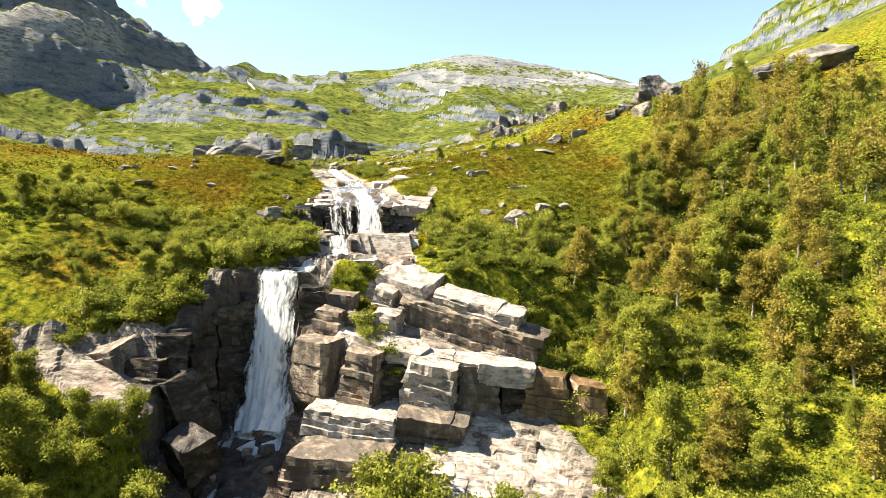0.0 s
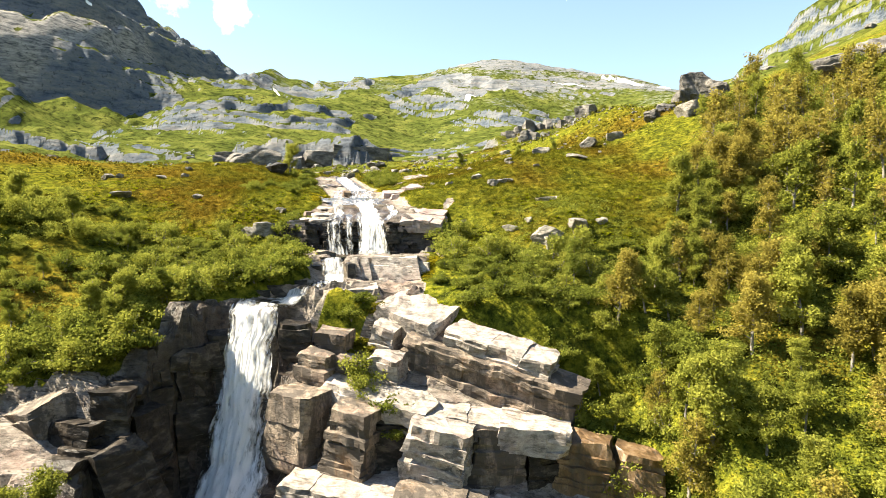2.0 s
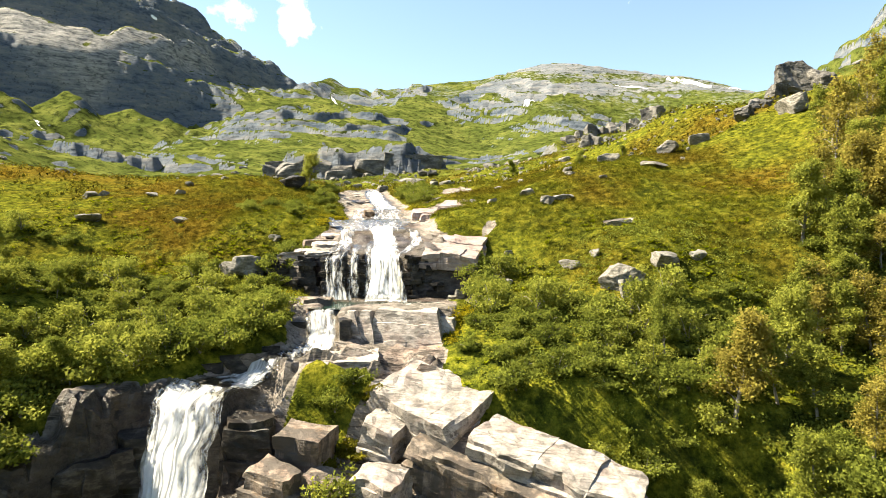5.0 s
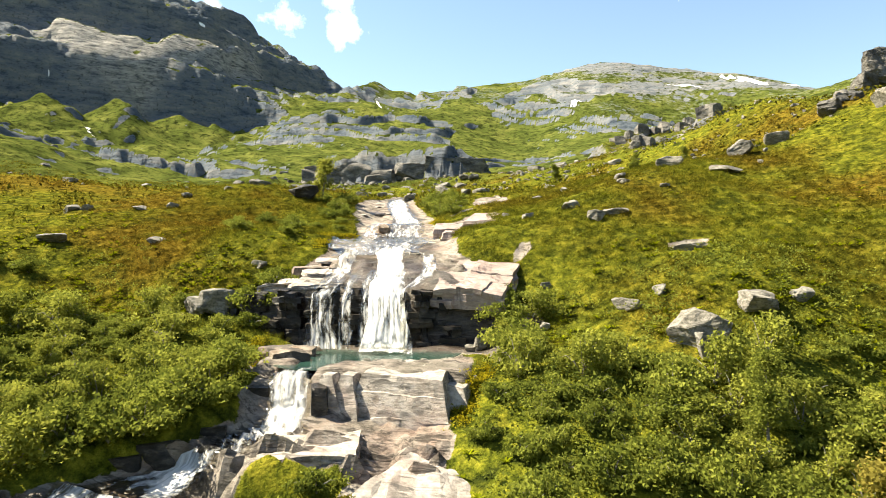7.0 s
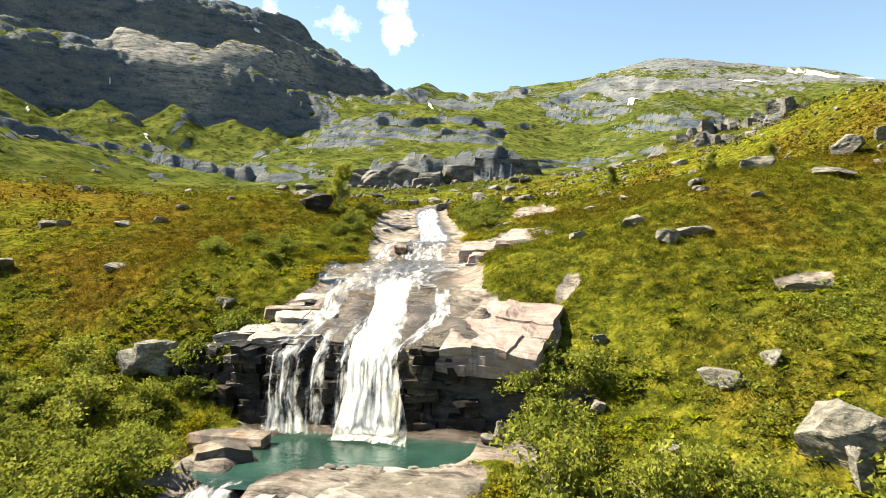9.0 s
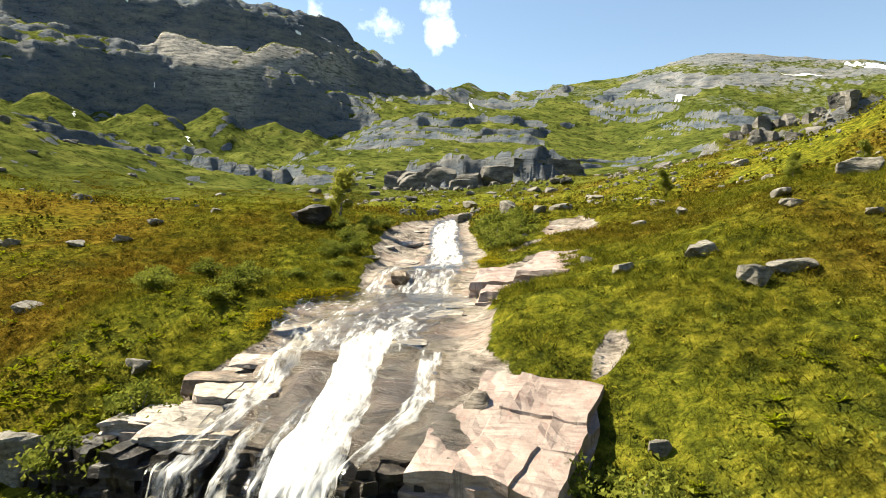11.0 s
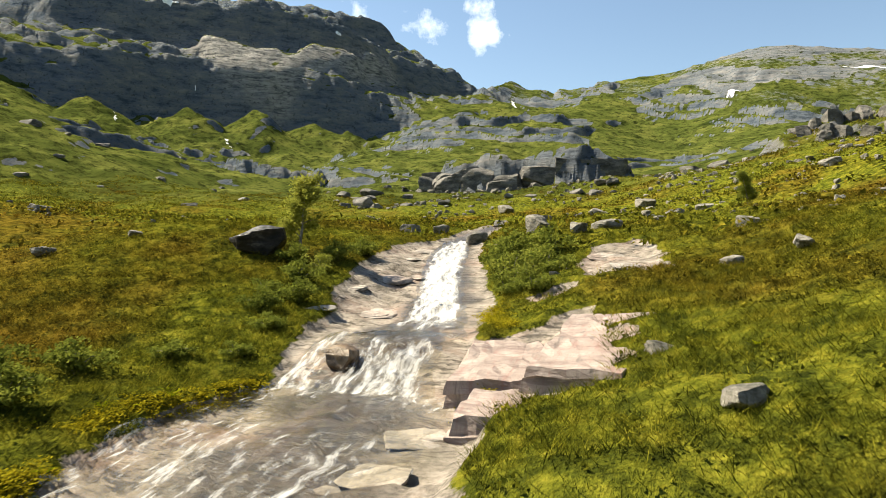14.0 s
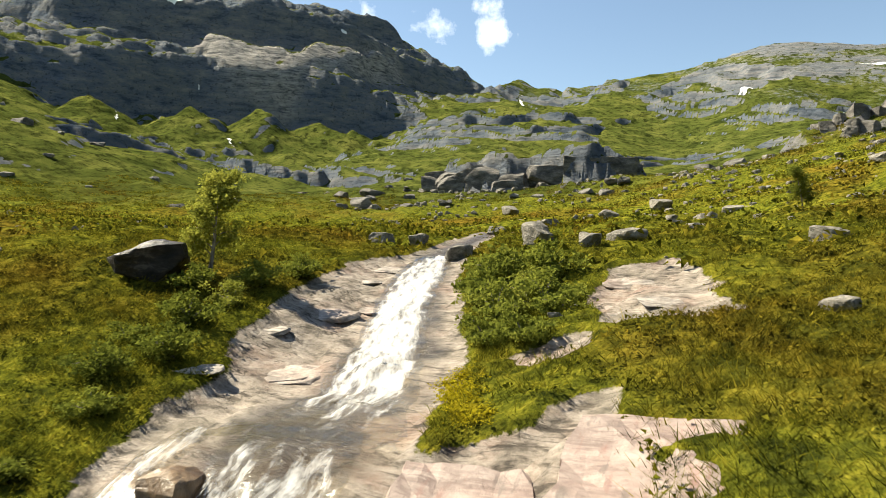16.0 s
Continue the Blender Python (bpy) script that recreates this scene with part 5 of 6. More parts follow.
# wet upright rock beside the lower fall, blackened for its shade
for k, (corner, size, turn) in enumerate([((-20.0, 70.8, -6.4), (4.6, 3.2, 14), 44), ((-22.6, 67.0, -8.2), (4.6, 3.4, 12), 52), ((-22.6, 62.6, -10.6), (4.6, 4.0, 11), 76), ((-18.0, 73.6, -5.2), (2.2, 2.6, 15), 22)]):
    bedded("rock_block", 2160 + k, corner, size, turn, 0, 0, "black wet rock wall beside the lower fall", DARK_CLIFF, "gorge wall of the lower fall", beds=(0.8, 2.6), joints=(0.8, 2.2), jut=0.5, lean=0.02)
# slabs over the face
for k, (corner, size, turn, dip, tilt) in enumerate([((-13.9, 98.2, 5.35), (4.4, 3.6, 0.8), 8, 0, 8), ((-17.2, 99.8, 5.2), (3.8, 3.6, 0.9), -6, -2, 8), ((-14.4, 101.8, 6.1), (4.0, 4.2, 0.8), 6, 0, 10)]):
    bedded("rock_slab", 2140 + k, corner, size, turn, dip, tilt, "flat pale grey slab overhanging the cliff", PALE_SLAB, "slabs over the upper falls", "rock slab", beds=(0.18, 0.45))
bedded("rock_slab", 2146, (-3.0, 97.5, 5.25), (5.6, 8.6, 1.5), -5, 5, 14, "broad pinkish slab overhanging the cliff", PINK_SLAB, "slabs over the upper falls", "rock slab", beds=(0.3, 0.7), jut=0.4, chips=0, joints=(1.5, 3.5), drop=0.22)
# the rosy step beside the low fall
for k, (corner, size, turn, dip, tilt) in enumerate([((-6.4, 121.3, 10.3), (3.6, 5.6, 1.8), 9, -2, 9), ((-3.7, 120.5, 11.0), (3.8, 8.5, 2.4), -8, -3, 10), ((-5.2, 117.6, 9.7), (2.6, 3.6, 1.0), 4, -3, 7)]):
    bedded("rock_slab", 2150 + k, corner, size, turn, dip, tilt, "rosy pink slab streaked with rust by seeping water", PINK_SLAB, "rosy slabs", "rock slab", beds=(0.3, 0.7), jut=0.35, lean=0.3, joints=(2.0, 4.5), drop=0.06, chips=1)
# thin beds of pale rock lying like shingles beside the water
rng = np.random.default_rng(53)
BEDS = [(-18.6, 131, -14.8, 137, 3, 2.4), (-20.4, 138, -16.6, 147, 4, 2.4), (-21.4, 147, -18.6, 156, 3, 2.2), (-7.0, 108, -4.4, 121, 4, 2.4), (-14.4, 108, -12.4, 112, 4, 2.2), (-4.4, 138, 0.2, 149, 3, 2.8), (-15.2, 99.5, -12.2, 107, 4, 2.6)]
for x0, y0, x1, y1, count, wide in BEDS:
    for k in range(count):
        bx, by = rng.uniform(x0, x1), y0 + (y1 - y0) * (k + rng.uniform(0, 1)) / count
        long = wide * rng.uniform(0.7, 1.6)
        slope = math.degrees(math.atan(np.clip((ground_z(bx, by + 0.8) - ground_z(bx, by - 0.8)) / 1.6, -0.2, 0.5)))
        rest_rock("rock_slab", 1000 + rng.integers(0, 16), bx, by, (long, long * rng.uniform(0.4, 0.75), rng.uniform(0.16, 0.32)), 12 + rng.uniform(-14, 14), "thin pale bed of rock beside the stream", PALE_SLAB, sink=0.68,
                  category="rock slab", group="pale beds by the stream", tilt=slope * 0.8, round_off=0.3, cuts=16, square=0.1, rough=0.06, deep=0.58, layered=0.06)
# wet rock left of the short fall, darkened for the bank's deep shade
for bx, by, bz, size in ((-11.6, 87.2, -2.6, (2.2, 2.4, 2.6)), (-11.2, 85.2, -3.4, (2.0, 2.2, 2.4)), (-12.6, 83.4, -3.6, (2.6, 2.4, 2.2)), (-13.6, 81.4, -3.8, (2.4, 2.2, 2.0)), (-15.4, 80.0, -3.8, (2.6, 2.0, 1.8)), (-7.3, 86.2, -3.0, (0.9, 1.8, 3.2))):
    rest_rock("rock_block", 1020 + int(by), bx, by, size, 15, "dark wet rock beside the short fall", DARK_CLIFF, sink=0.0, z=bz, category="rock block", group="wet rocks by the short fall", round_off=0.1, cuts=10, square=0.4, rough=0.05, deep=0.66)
rest_rock("rock", 1060, -12.7, 124.6, (1.5, 2.0, 1.3), 10, "rounded brown rock parting a low waterfall", BROWN_WET, sink=0.3, category="rock", round_off=0.6, cuts=12, rough=0.06, deep=0.6, fine=True)
# small stones along the pool's rim
for k in range(30):
    s = rng.uniform(0, 1)
    bx, by, wide = -6.2 + 6.2 * s, 90.2 + 1.3 * s * s + rng.uniform(-0.25, 0.25), rng.uniform(0.3, 0.75)
    rest_rock("stone", 730 + k % 6, bx, by, (wide, wide * 0.75, wide * 0.6), rng.uniform(0, 180), "small grey stone on the pool's rim", BOULDER, sink=0.2, z=0.82, category="stone", group="stones round the pool", round_off=0.6, cuts=9)

# wet walls on both sides of the lower fall, blackened for the gorge's shade
rng = np.random.default_rng(37)
for side, ax, ay, bx2, by2, n in ((0, -23.4, 61.5, -22.0, 68.6, 4),):
    for k in range(n):
        x0, y0 = ax + (bx2 - ax) * k / (n - 1), ay + (by2 - ay) * k / (n - 1)
        roof = min(ground_z(x0 - 2.0, y0), -8.5)
        bz = -21.5
        while bz < roof - 1.2:
            tall = rng.uniform(2.0, 6.0)
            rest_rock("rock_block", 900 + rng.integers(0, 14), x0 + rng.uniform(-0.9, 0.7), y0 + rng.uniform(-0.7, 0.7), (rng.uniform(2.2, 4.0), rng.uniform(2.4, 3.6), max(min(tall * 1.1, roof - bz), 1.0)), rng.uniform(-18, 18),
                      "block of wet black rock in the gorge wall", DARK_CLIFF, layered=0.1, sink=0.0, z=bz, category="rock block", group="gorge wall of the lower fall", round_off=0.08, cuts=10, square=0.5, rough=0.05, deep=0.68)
            bz += tall

# broken pieces lying on the ledges of the lower slabs and at the foot of the falls
rng = np.random.default_rng(8)
for k in range(30):
    if k < 18:
        bx, by = rng.uniform(-11, 17), rng.uniform(54, 79)
    else:
        bx, by = rng.uniform(-19.5, -12.8), rng.uniform(61, 73)
    if k < 18 and float(inside(BARE["lower slabs"], np.array([bx]), np.array([by]))[0]) < 0.6:
        continue
    wide = rng.uniform(0.5, 1.5)
    rest_rock("rock_fragment", 600 + k % 9, bx, by, (wide, wide * rng.uniform(0.6, 0.9), wide * rng.uniform(0.45, 0.8)), rng.uniform(0, 180), "broken angular piece of grey-brown cliff rock", CLIFF, sink=0.3, category="rock", group="broken rock by the falls", tilt=rng.uniform(-12, 12), round_off=0.2, cuts=10, square=0.4, rough=0.05)

# loose boulders: x, y, width, height
LOOSE = [
    (-50.4, 123.5, 2.0, 1.4), (-41.8, 109.2, 3.2, 1.2), (18.3, 94.2, 3.8, 1.7), (16.2, 104, 3.2, 1.1), (9.8, 112.4, 1.6, 1.2), (62.8, 146, 2.7, 1.5), (48.7, 142, 6.0, 3.6),
    (-31.4, 109.6, 2.1, 0.8), (21.4, 95.9, 1.5, 1.0), (10.4, 97.2, 2.0, 1.0), (11.1, 96.5, 1.5, 0.9), (11.4, 113.8, 2.8, 0.8), (7.7, 116.6, 2.0, 1.1), (20, 133.8, 3.1, 1.6), (25.4, 129.8, 3.6, 0.9), (29.5, 139, 3.8, 2.7), (36.5, 147, 3.8, 2.6),
    (5.2, 97.1, 1.0, 0.8), (12.9, 97.1, 1.1, 0.9),
]
LOOSE2 = [
    (-11.2, 159.6, 3.2, 2.2), (-19.2, 98.6, 3.0, 2.4), (8.0, 93, 1.1, 0.5), (2.3, 96.6, 0.9, 0.7), (0.9, 96.2, 1.4, 1.3), (5.2, 102.4, 0.9, 0.8), (13.4, 123.3, 1.4, 0.6), (3.6, 116.4, 1.3, 0.8), (17.3, 120.7, 1.5, 0.6), (0.2, 95.2, 1.0, 0.6),
    (1.1, 122.2, 1.2, 0.7), (7.6, 137, 1.6, 0.8), (13.4, 127, 1.5, 0.7), (4.0, 220, 4.2, 2.1), (-22.0, 163.4, 1.8, 1.5), (-26, 164.6, 2.4, 1.5), (-41, 133.1, 1.9, 0.8), (-39.5, 126.8, 2.1, 0.8), (-42.5, 124.9, 1.7, 0.6), (-16, 157, 2.6, 1.7),
    (-20.6, 209.5, 4.4, 2.2), (4.2, 137, 1.2, 0.7), (-10.2, 285.5, 8.0, 4.0), (0.1, 185.1, 2.8, 1.5),
]
LOOSE3 = [
    (-118, 347, 6.6, 3.4), (-83.6, 167.7, 3.1, 1.4), (-37.7, 137.9, 1.2, 0.6), (-22, 281, 5.8, 2.9), (6.2, 152, 2.4, 1.4), (21.1, 211.5, 3.2, 1.5), (-0.7, 164.1, 2.5, 0.9), (-5, 159, 2.8, 1.3),
    (-7.2, 156.8, 2.3, 1.5), (-20.2, 179.9, 2.4, 1.2), (-54, 310, 8.5, 3.4), (-18.6, 104.4, 1.6, 0.8), (-21.0, 98.2, 2.4, 1.8), (-48.7, 123.9, 1.5, 1.0),
]
KINDS = [rock_mesh("boulder", 400 + k, (1, 0.8, 0.7), BOULDER, round_off=0.4, cuts=16, rough=0.09, square=0.15, deep=0.52) for k in range(12)]
rng = np.random.default_rng(11)


def boulder(x, y, wide, tall):
    ob = new("boulder", KINDS[rng.integers(0, len(KINDS))])
    deep = wide * rng.uniform(0.75, 1.05)
    ob.matrix_world = pose(x, y, ground_z(x, y) - 0.25 * tall, rng.uniform(-8, 8), rng.uniform(-8, 8), rng.uniform(0, 360)) @ Matrix.Diagonal((wide * 1.05, deep, tall * 1.35, 1))
    size = "large" if wide > 2.5 else "small" if wide < 1.3 else "medium-sized"
    tagged(ob, f"{size} grey lichened boulder lying in the turf", "boulder", "boulders on the hillside")
    return ob


rest_rock("boulder", 1400, 14.6, 91.9, (3.3, 2.7, 2.4), -35, "large tilted grey boulder with a split top", BOULDER, sink=0.22, category="boulder", group="boulders on the hillside", tilt=22, round_off=0.1, cuts=12, square=0.1, rough=0.07, fine=True, deep=0.5, layered=0.08)
rest_rock("boulder", 1401, 14.2, 89.9, (0.8, 0.6, 1.9), 20, "upright pointed grey stone in the turf", BOULDER, sink=0.2, category="boulder", group="boulders on the hillside", tilt=-14, round_off=0.3, cuts=12, rough=0.05, deep=0.55)
rest_rock("boulder", 1404, -27.4, 139.2, (4.0, 3.0, 2.2), 20, "low dark boulder in front of a birch", DARK_CLIFF, sink=0.25, category="boulder", group="boulders on the hillside", tilt=8, round_off=0.35, cuts=14, rough=0.07, fine=True, deep=0.55)
for bx, by, wide, tall in LOOSE + LOOSE2 + LOOSE3:
    boulder(bx, by, wide, tall)
# scattered stones of the boulder fields on the plateau and round the knoll
n_made = 0
while n_made < 80:
    bx, by = rng.uniform(-45, 60), rng.uniform(128, 330)
    lane = fbm(np.array([bx / 25]), np.array([by / 25]), 2, 301)[0] + 0.25 * (bx > -12) - 0.1 * (bx < -20)
    if lane < 0.16 or abs(bx - np.interp(by, STREAM[:, 0], STREAM[:, 1])) < 5:
        continue
    wide = rng.uniform(0.3, 1.0 + 0.7 * rng.random()) * (1 + (by - 120) / 110)
    boulder(bx, by, wide, wide * rng.uniform(0.35, 0.6))
    n_made += 1
for k in range(34):
    a, r = rng.uniform(0, 6.28), rng.uniform(0.2, 0.95)
    bx, by = 62 + 40 * r * math.cos(a), 400 + 22 * r * math.sin(a) - 6
    wide = rng.uniform(4.0, 9.5)
    rest_rock("crag_block", 1170 + k % 12, bx, by, (wide, wide * 0.7, wide * rng.uniform(0.7, 1.35)), rng.uniform(0, 180), "angular grey block of the rocky knoll", CRAG, sink=0.48, category="rock block", group="blocks of the knoll", tilt=rng.uniform(-14, 14), round_off=0.1, cuts=12, square=0.4, rough=0.05, deep=0.6, layered=0.08)
for k in range(40):
    bx, by = 62 + rng.uniform(-50, 45), 374 + rng.uniform(-12, 10)
    wide = rng.uniform(1.2, 4.0)
    boulder(bx, by, wide, wide * rng.uniform(0.5, 0.8))
# countless small stones of the boulder fields
pieces = []
for me in KINDS[:5]:
    co, ids = np.empty(len(me.vertices) * 3, np.float32), np.empty(len(me.loops), np.int32)
    me.vertices.foreach_get("co", co)
    me.loops.foreach_get("vertex_index", ids)
    pieces.append((co.reshape(-1, 3), ids.reshape(-1, 4)))
heap = []
for k in range(1500):
    bx, by = rng.uniform(-110, 95), rng.uniform(128, 420)
    lane = fbm(np.array([bx / 25]), np.array([by / 25]), 3, 301)[0] + 0.16 * (bx > -12)
    if lane < 0.1 or abs(bx - np.interp(by, STREAM[:, 0], STREAM[:, 1])) < 4:
        continue
    wide = rng.uniform(0.25, 0.8) * (1 + (by - 120) / 90)
    co, ids = pieces[k % 5]
    turn = np.array(pose(bx, by, ground_z(bx, by) - 0.15 * wide, rng.uniform(-15, 15), rng.uniform(-15, 15), rng.uniform(0, 360)))
    heap.append((co * (wide, wide * rng.uniform(0.6, 1.0), wide * rng.uniform(0.6, 1.1)) @ turn[:3, :3].T + turn[:3, 3], ids))
verts, faces, n = [], [], 0
for v, f in heap:
    verts.append(v)
    faces.append(f + n)
    n += len(v)
tagged(new("stones", mesh_from("stones", np.concatenate(verts), np.concatenate(faces), BOULDER, shade=False)), "grey stones strewn over the turf of the plateau", "stones", kind="stuff")
# outcrops and fallen rocks on the far slopes
for k in range(100):
    side = k % 3
    bx, by = ((rng.uniform(-360, -150), rng.uniform(280, 560)), (rng.uniform(-150, -20), rng.uniform(330, 430)), (rng.uniform(0, 230), rng.uniform(330, 620)))[side]
    wide = rng.uniform(1.5, 4.0) * (1 + by / 500) * (1.8 if rng.random() < 0.12 else 1)
    rest_rock("boulder", 1190 + k % 10, bx, by, (wide, wide * 0.8, wide * rng.uniform(0.35, 0.6)), rng.uniform(0, 180), "grey rock lying on a far green slope", CRAG, sink=0.4, category="boulder", group="rocks of the far slopes", tilt=rng.uniform(-8, 8), round_off=0.4, cuts=13, rough=0.06, deep=0.6)
# great blocks split from the crag on the valley floor
for k in range(13):
    a = radians(195 + 12.5 * k + rng.uniform(-5, 5))
    bx, by = -84 + 49 * math.cos(a), 454 + 17 * math.sin(a)
    wide = rng.uniform(18, 29)
    rest_rock("crag_block", 1100 + k, bx, by, (wide, wide * 0.6, rng.uniform(8, 15)), rng.uniform(0, 34), "huge grey block split from the crag", CRAG, z=ground_z(bx, 420) + 1.0, sink=0.0, category="rock block", group="blocks of the crag", tilt=rng.uniform(-6, 6), round_off=0.12, cuts=13, square=0.35, rough=0.06, deep=0.6)
for k in range(26):
    bx = -140 + 4.4 * k + rng.uniform(-2, 2)
    wide = rng.uniform(1.6, 4.5)
    boulder(bx, 454 - 27 + rng.uniform(-6, 3) - 0.002 * (bx + 84) ** 2 * -1, wide, wide * rng.uniform(0.5, 0.8))
# the dark knob with bushes on the right-hand skyline, and broken rock below it
for k, (bx, by, wide, tall) in enumerate(((61.5, 173, 7.5, 7.5), (58, 172, 4.5, 4), (50, 160, 6, 2.6), (46, 155, 5, 2.8), (84, 158, 18, 5), (95, 160, 20, 5), (66, 171.5, 6, 4.5))):
    rest_rock("outcrop", 1150 + k, bx, by, (wide, wide * 0.7, tall), 20 * k, "dark grey outcrop of rock on the ridge", CRAG, sink=0.45 if k in (4, 5) else 0.15, category="outcrop", group="outcrops of the ridge", round_off=0.5, cuts=18, rough=0.13, deep=0.6, fine=True, layered=0.12)


# ---- plants ----
def build_leaf(dark, mid, light, trans):
    def build(nt, bsdf):
        rnd = nt.nodes.new("ShaderNodeObjectInfo").outputs["Random"]
        isl = nt.nodes.new("ShaderNodeNewGeometry").outputs["Random Per Island"]
        patch = noise_tex(nt, place_of(nt), 0.6, 5, 0.7)
        f = calc(nt, "ADD", calc(nt, "MULTIPLY", isl, 0.34), calc(nt, "ADD", calc(nt, "MULTIPLY", rnd, 0.25), calc(nt, "MULTIPLY", calc(nt, "SUBTRACT", patch, 0.40), 1.3)))
        c = ramp(nt, f, (0.1, dark), (0.5, mid), (0.95, light))
        nt.links.new(c, bsdf.inputs["Base Color"])
        bsdf.inputs["Roughness"].default_value = 0.6
        bsdf.inputs["Specular IOR Level"].default_value = 0.0
        tr, out = nt.nodes.new("ShaderNodeBsdfTranslucent"), nt.nodes.new("ShaderNodeMixShader")
        nt.links.new(c, tr.inputs[0])
        out.inputs[0].default_value = trans
        nt.links.new(bsdf.outputs[0], out.inputs[1])
        nt.links.new(tr.outputs[0], out.inputs[2])
        nt.links.new(out.outputs[0], nt.nodes["Material Output"].inputs[0])
    return build


LEAF = material("birch_leaves", build_leaf((0.082, 0.096, 0.016), (0.228, 0.24, 0.04), (0.345, 0.335, 0.07), 0.42))
LEAF_OLIVE = material("dry_birch_leaves", build_leaf((0.105, 0.092, 0.018), (0.245, 0.205, 0.042), (0.345, 0.285, 0.066), 0.42))
LEAF_BUSH = material("willow_leaves", build_leaf((0.054, 0.068, 0.012), (0.165, 0.185, 0.03), (0.29, 0.292, 0.057), 0.4))
FERN = material("fern_fronds", build_leaf((0.07, 0.085, 0.003), (0.189, 0.21, 0.007), (0.357, 0.357, 0.017), 0.32))
HEATHER = material("heather_and_bilberry", build_leaf((0.0425, 0.0425, 0.005), (0.119, 0.108, 0.0105), (0.23, 0.196, 0.0255), 0.35))


def build_bark(nt, bsdf):
    n = noise_tex(nt, place_of(nt), 5.0, 4, 0.7, (1, 1, 0.3))
    nt.links.new(ramp(nt, n, (0.35, (0.06, 0.05, 0.04)), (0.6, (0.24, 0.22, 0.19))), bsdf.inputs["Base Color"])
    bsdf.inputs["Roughness"].default_value = 0.9
    bump(nt, bsdf, n, 0.5, 0.03)


BARK = material("birch_bark", build_bark)


def tube(path, radii, sides=5):
    """A tapered branch along a path."""
    path = np.asarray(path, float)
    t = np.gradient(path, axis=0)
    t /= np.linalg.norm(t, axis=1, keepdims=True) + 1e-9
    ref = np.array([0.3, 0.9, 0.2])
    a = np.cross(t, ref)
    a /= np.linalg.norm(a, axis=1, keepdims=True) + 1e-9
    b = np.cross(t, a)
    ang = np.linspace(0, 2 * np.pi, sides, endpoint=False)
    ring = a[:, None] * np.cos(ang)[None, :, None] + b[:, None] * np.sin(ang)[None, :, None]
    v = path[:, None] + ring * np.asarray(radii)[:, None, None]
    return v.reshape(-1, 3), grid_faces(len(path), sides, True)


def gather(pieces):
    verts, faces, n = [], [], 0
    for v, f in pieces:
        verts.append(v)
        faces.append(f + n)
        n += len(v)
    return np.concatenate(verts), np.concatenate(faces)


def leaf_cloud(rng, centres, spread, per, size, flat=0.5):
    """Small folded leaves, loose round each centre."""
    c = np.repeat(centres, per, axis=0)
    p = c + rng.normal(size=c.shape) * np.asarray(spread)
    n = rng.normal(size=p.shape) + np.array([0, 0, flat])
    n /= np.linalg.norm(n, axis=1, keepdims=True)
    u = np.cross(n, rng.normal(size=p.shape))
    u /= np.linalg.norm(u, axis=1, keepdims=True) + 1e-9
    w = np.cross(n, u)
    s = (size * rng.uniform(0.6, 1.4, len(p)))[:, None]
    tri = np.stack([p - u * s * 0.6, p + w * s * 0.5 + n * s * 0.1, p + u * s * 0.5 - w * s * 0.35], 1)
    return tri.reshape(-1, 3), np.arange(len(p) * 3).reshape(-1, 3)


def birch(seed, tall, leaf, label, sparse=1.0):
    rng = np.random.default_rng(seed)
    root = new("birch_tree")
    s = np.linspace(0, 1, 9)
    lean = rng.normal(size=2) * 0.10 * tall
    curve = np.stack([lean[0] * s**1.5 + 0.02 * tall * np.sin(s * 5 + seed), lean[1] * s**1.5 + 0.02 * tall * np.cos(s * 4 + seed), tall * 0.95 * s], -1)
    wood = [tube(curve, 0.022 * tall * (1 - s * 0.9) + 0.006, 5)]
    centres = []
    wide = 0.21 * tall
    for k in range(22):
        h = rng.uniform(0.16, 0.93)
        base = np.array([np.interp(h, s, curve[:, i]) for i in range(3)])
        a = k * 2.4 + rng.uniform(-0.5, 0.5)
        reach = wide * (1.15 - 0.75 * h) * rng.uniform(0.75, 1.35)
        tip = base + np.array([math.cos(a) * reach, math.sin(a) * reach, tall * rng.uniform(0.03, 0.14)])
        q = np.linspace(0, 1, 4)[:, None]
        limb = base * (1 - q) + tip * q + np.array([0, 0, 0.035 * tall]) * np.sin(q * 3.1)
        wood.append(tube(limb, 0.008 * tall * (1 - q[:, 0] * 0.85) * (1.2 - h) + 0.004, 3))
        for m in np.linspace(0.4, 1.05, 5):
            centres.append(base * (1 - m) + tip * m + rng.normal(size=3) * 0.035 * tall)
        if k % 3 == 0:
            tip2 = tip + rng.normal(size=3) * 0.06 * tall
            wood.append(tube(np.linspace(limb[2], tip2, 4), [0.012, 0.01, 0.007, 0.004], 3))
            centres.append(tip2)
    for h in np.linspace(0.75, 1.0, 6):
        centres.append(np.array([np.interp(h, s, curve[:, i]) for i in range(3)]) + rng.normal(size=3) * 0.03 * tall)
    centres = np.array(centres)
    keep = rng.random(len(centres)) < 0.9 * sparse
    v, f = gather(wood)
    part("trunk", mesh_from("trunk", v, f, BARK), root, "slender grey birch trunk with limbs")
    v, f = leaf_cloud(rng, centres[keep], (0.04 * tall, 0.04 * tall, 0.032 * tall), int(84 * sparse), 0.027 * tall)
    part("crown", mesh_from("crown", v, f, leaf, shade=False), root)
    return tagged(root, label, "tree", "birch trees of the valley")


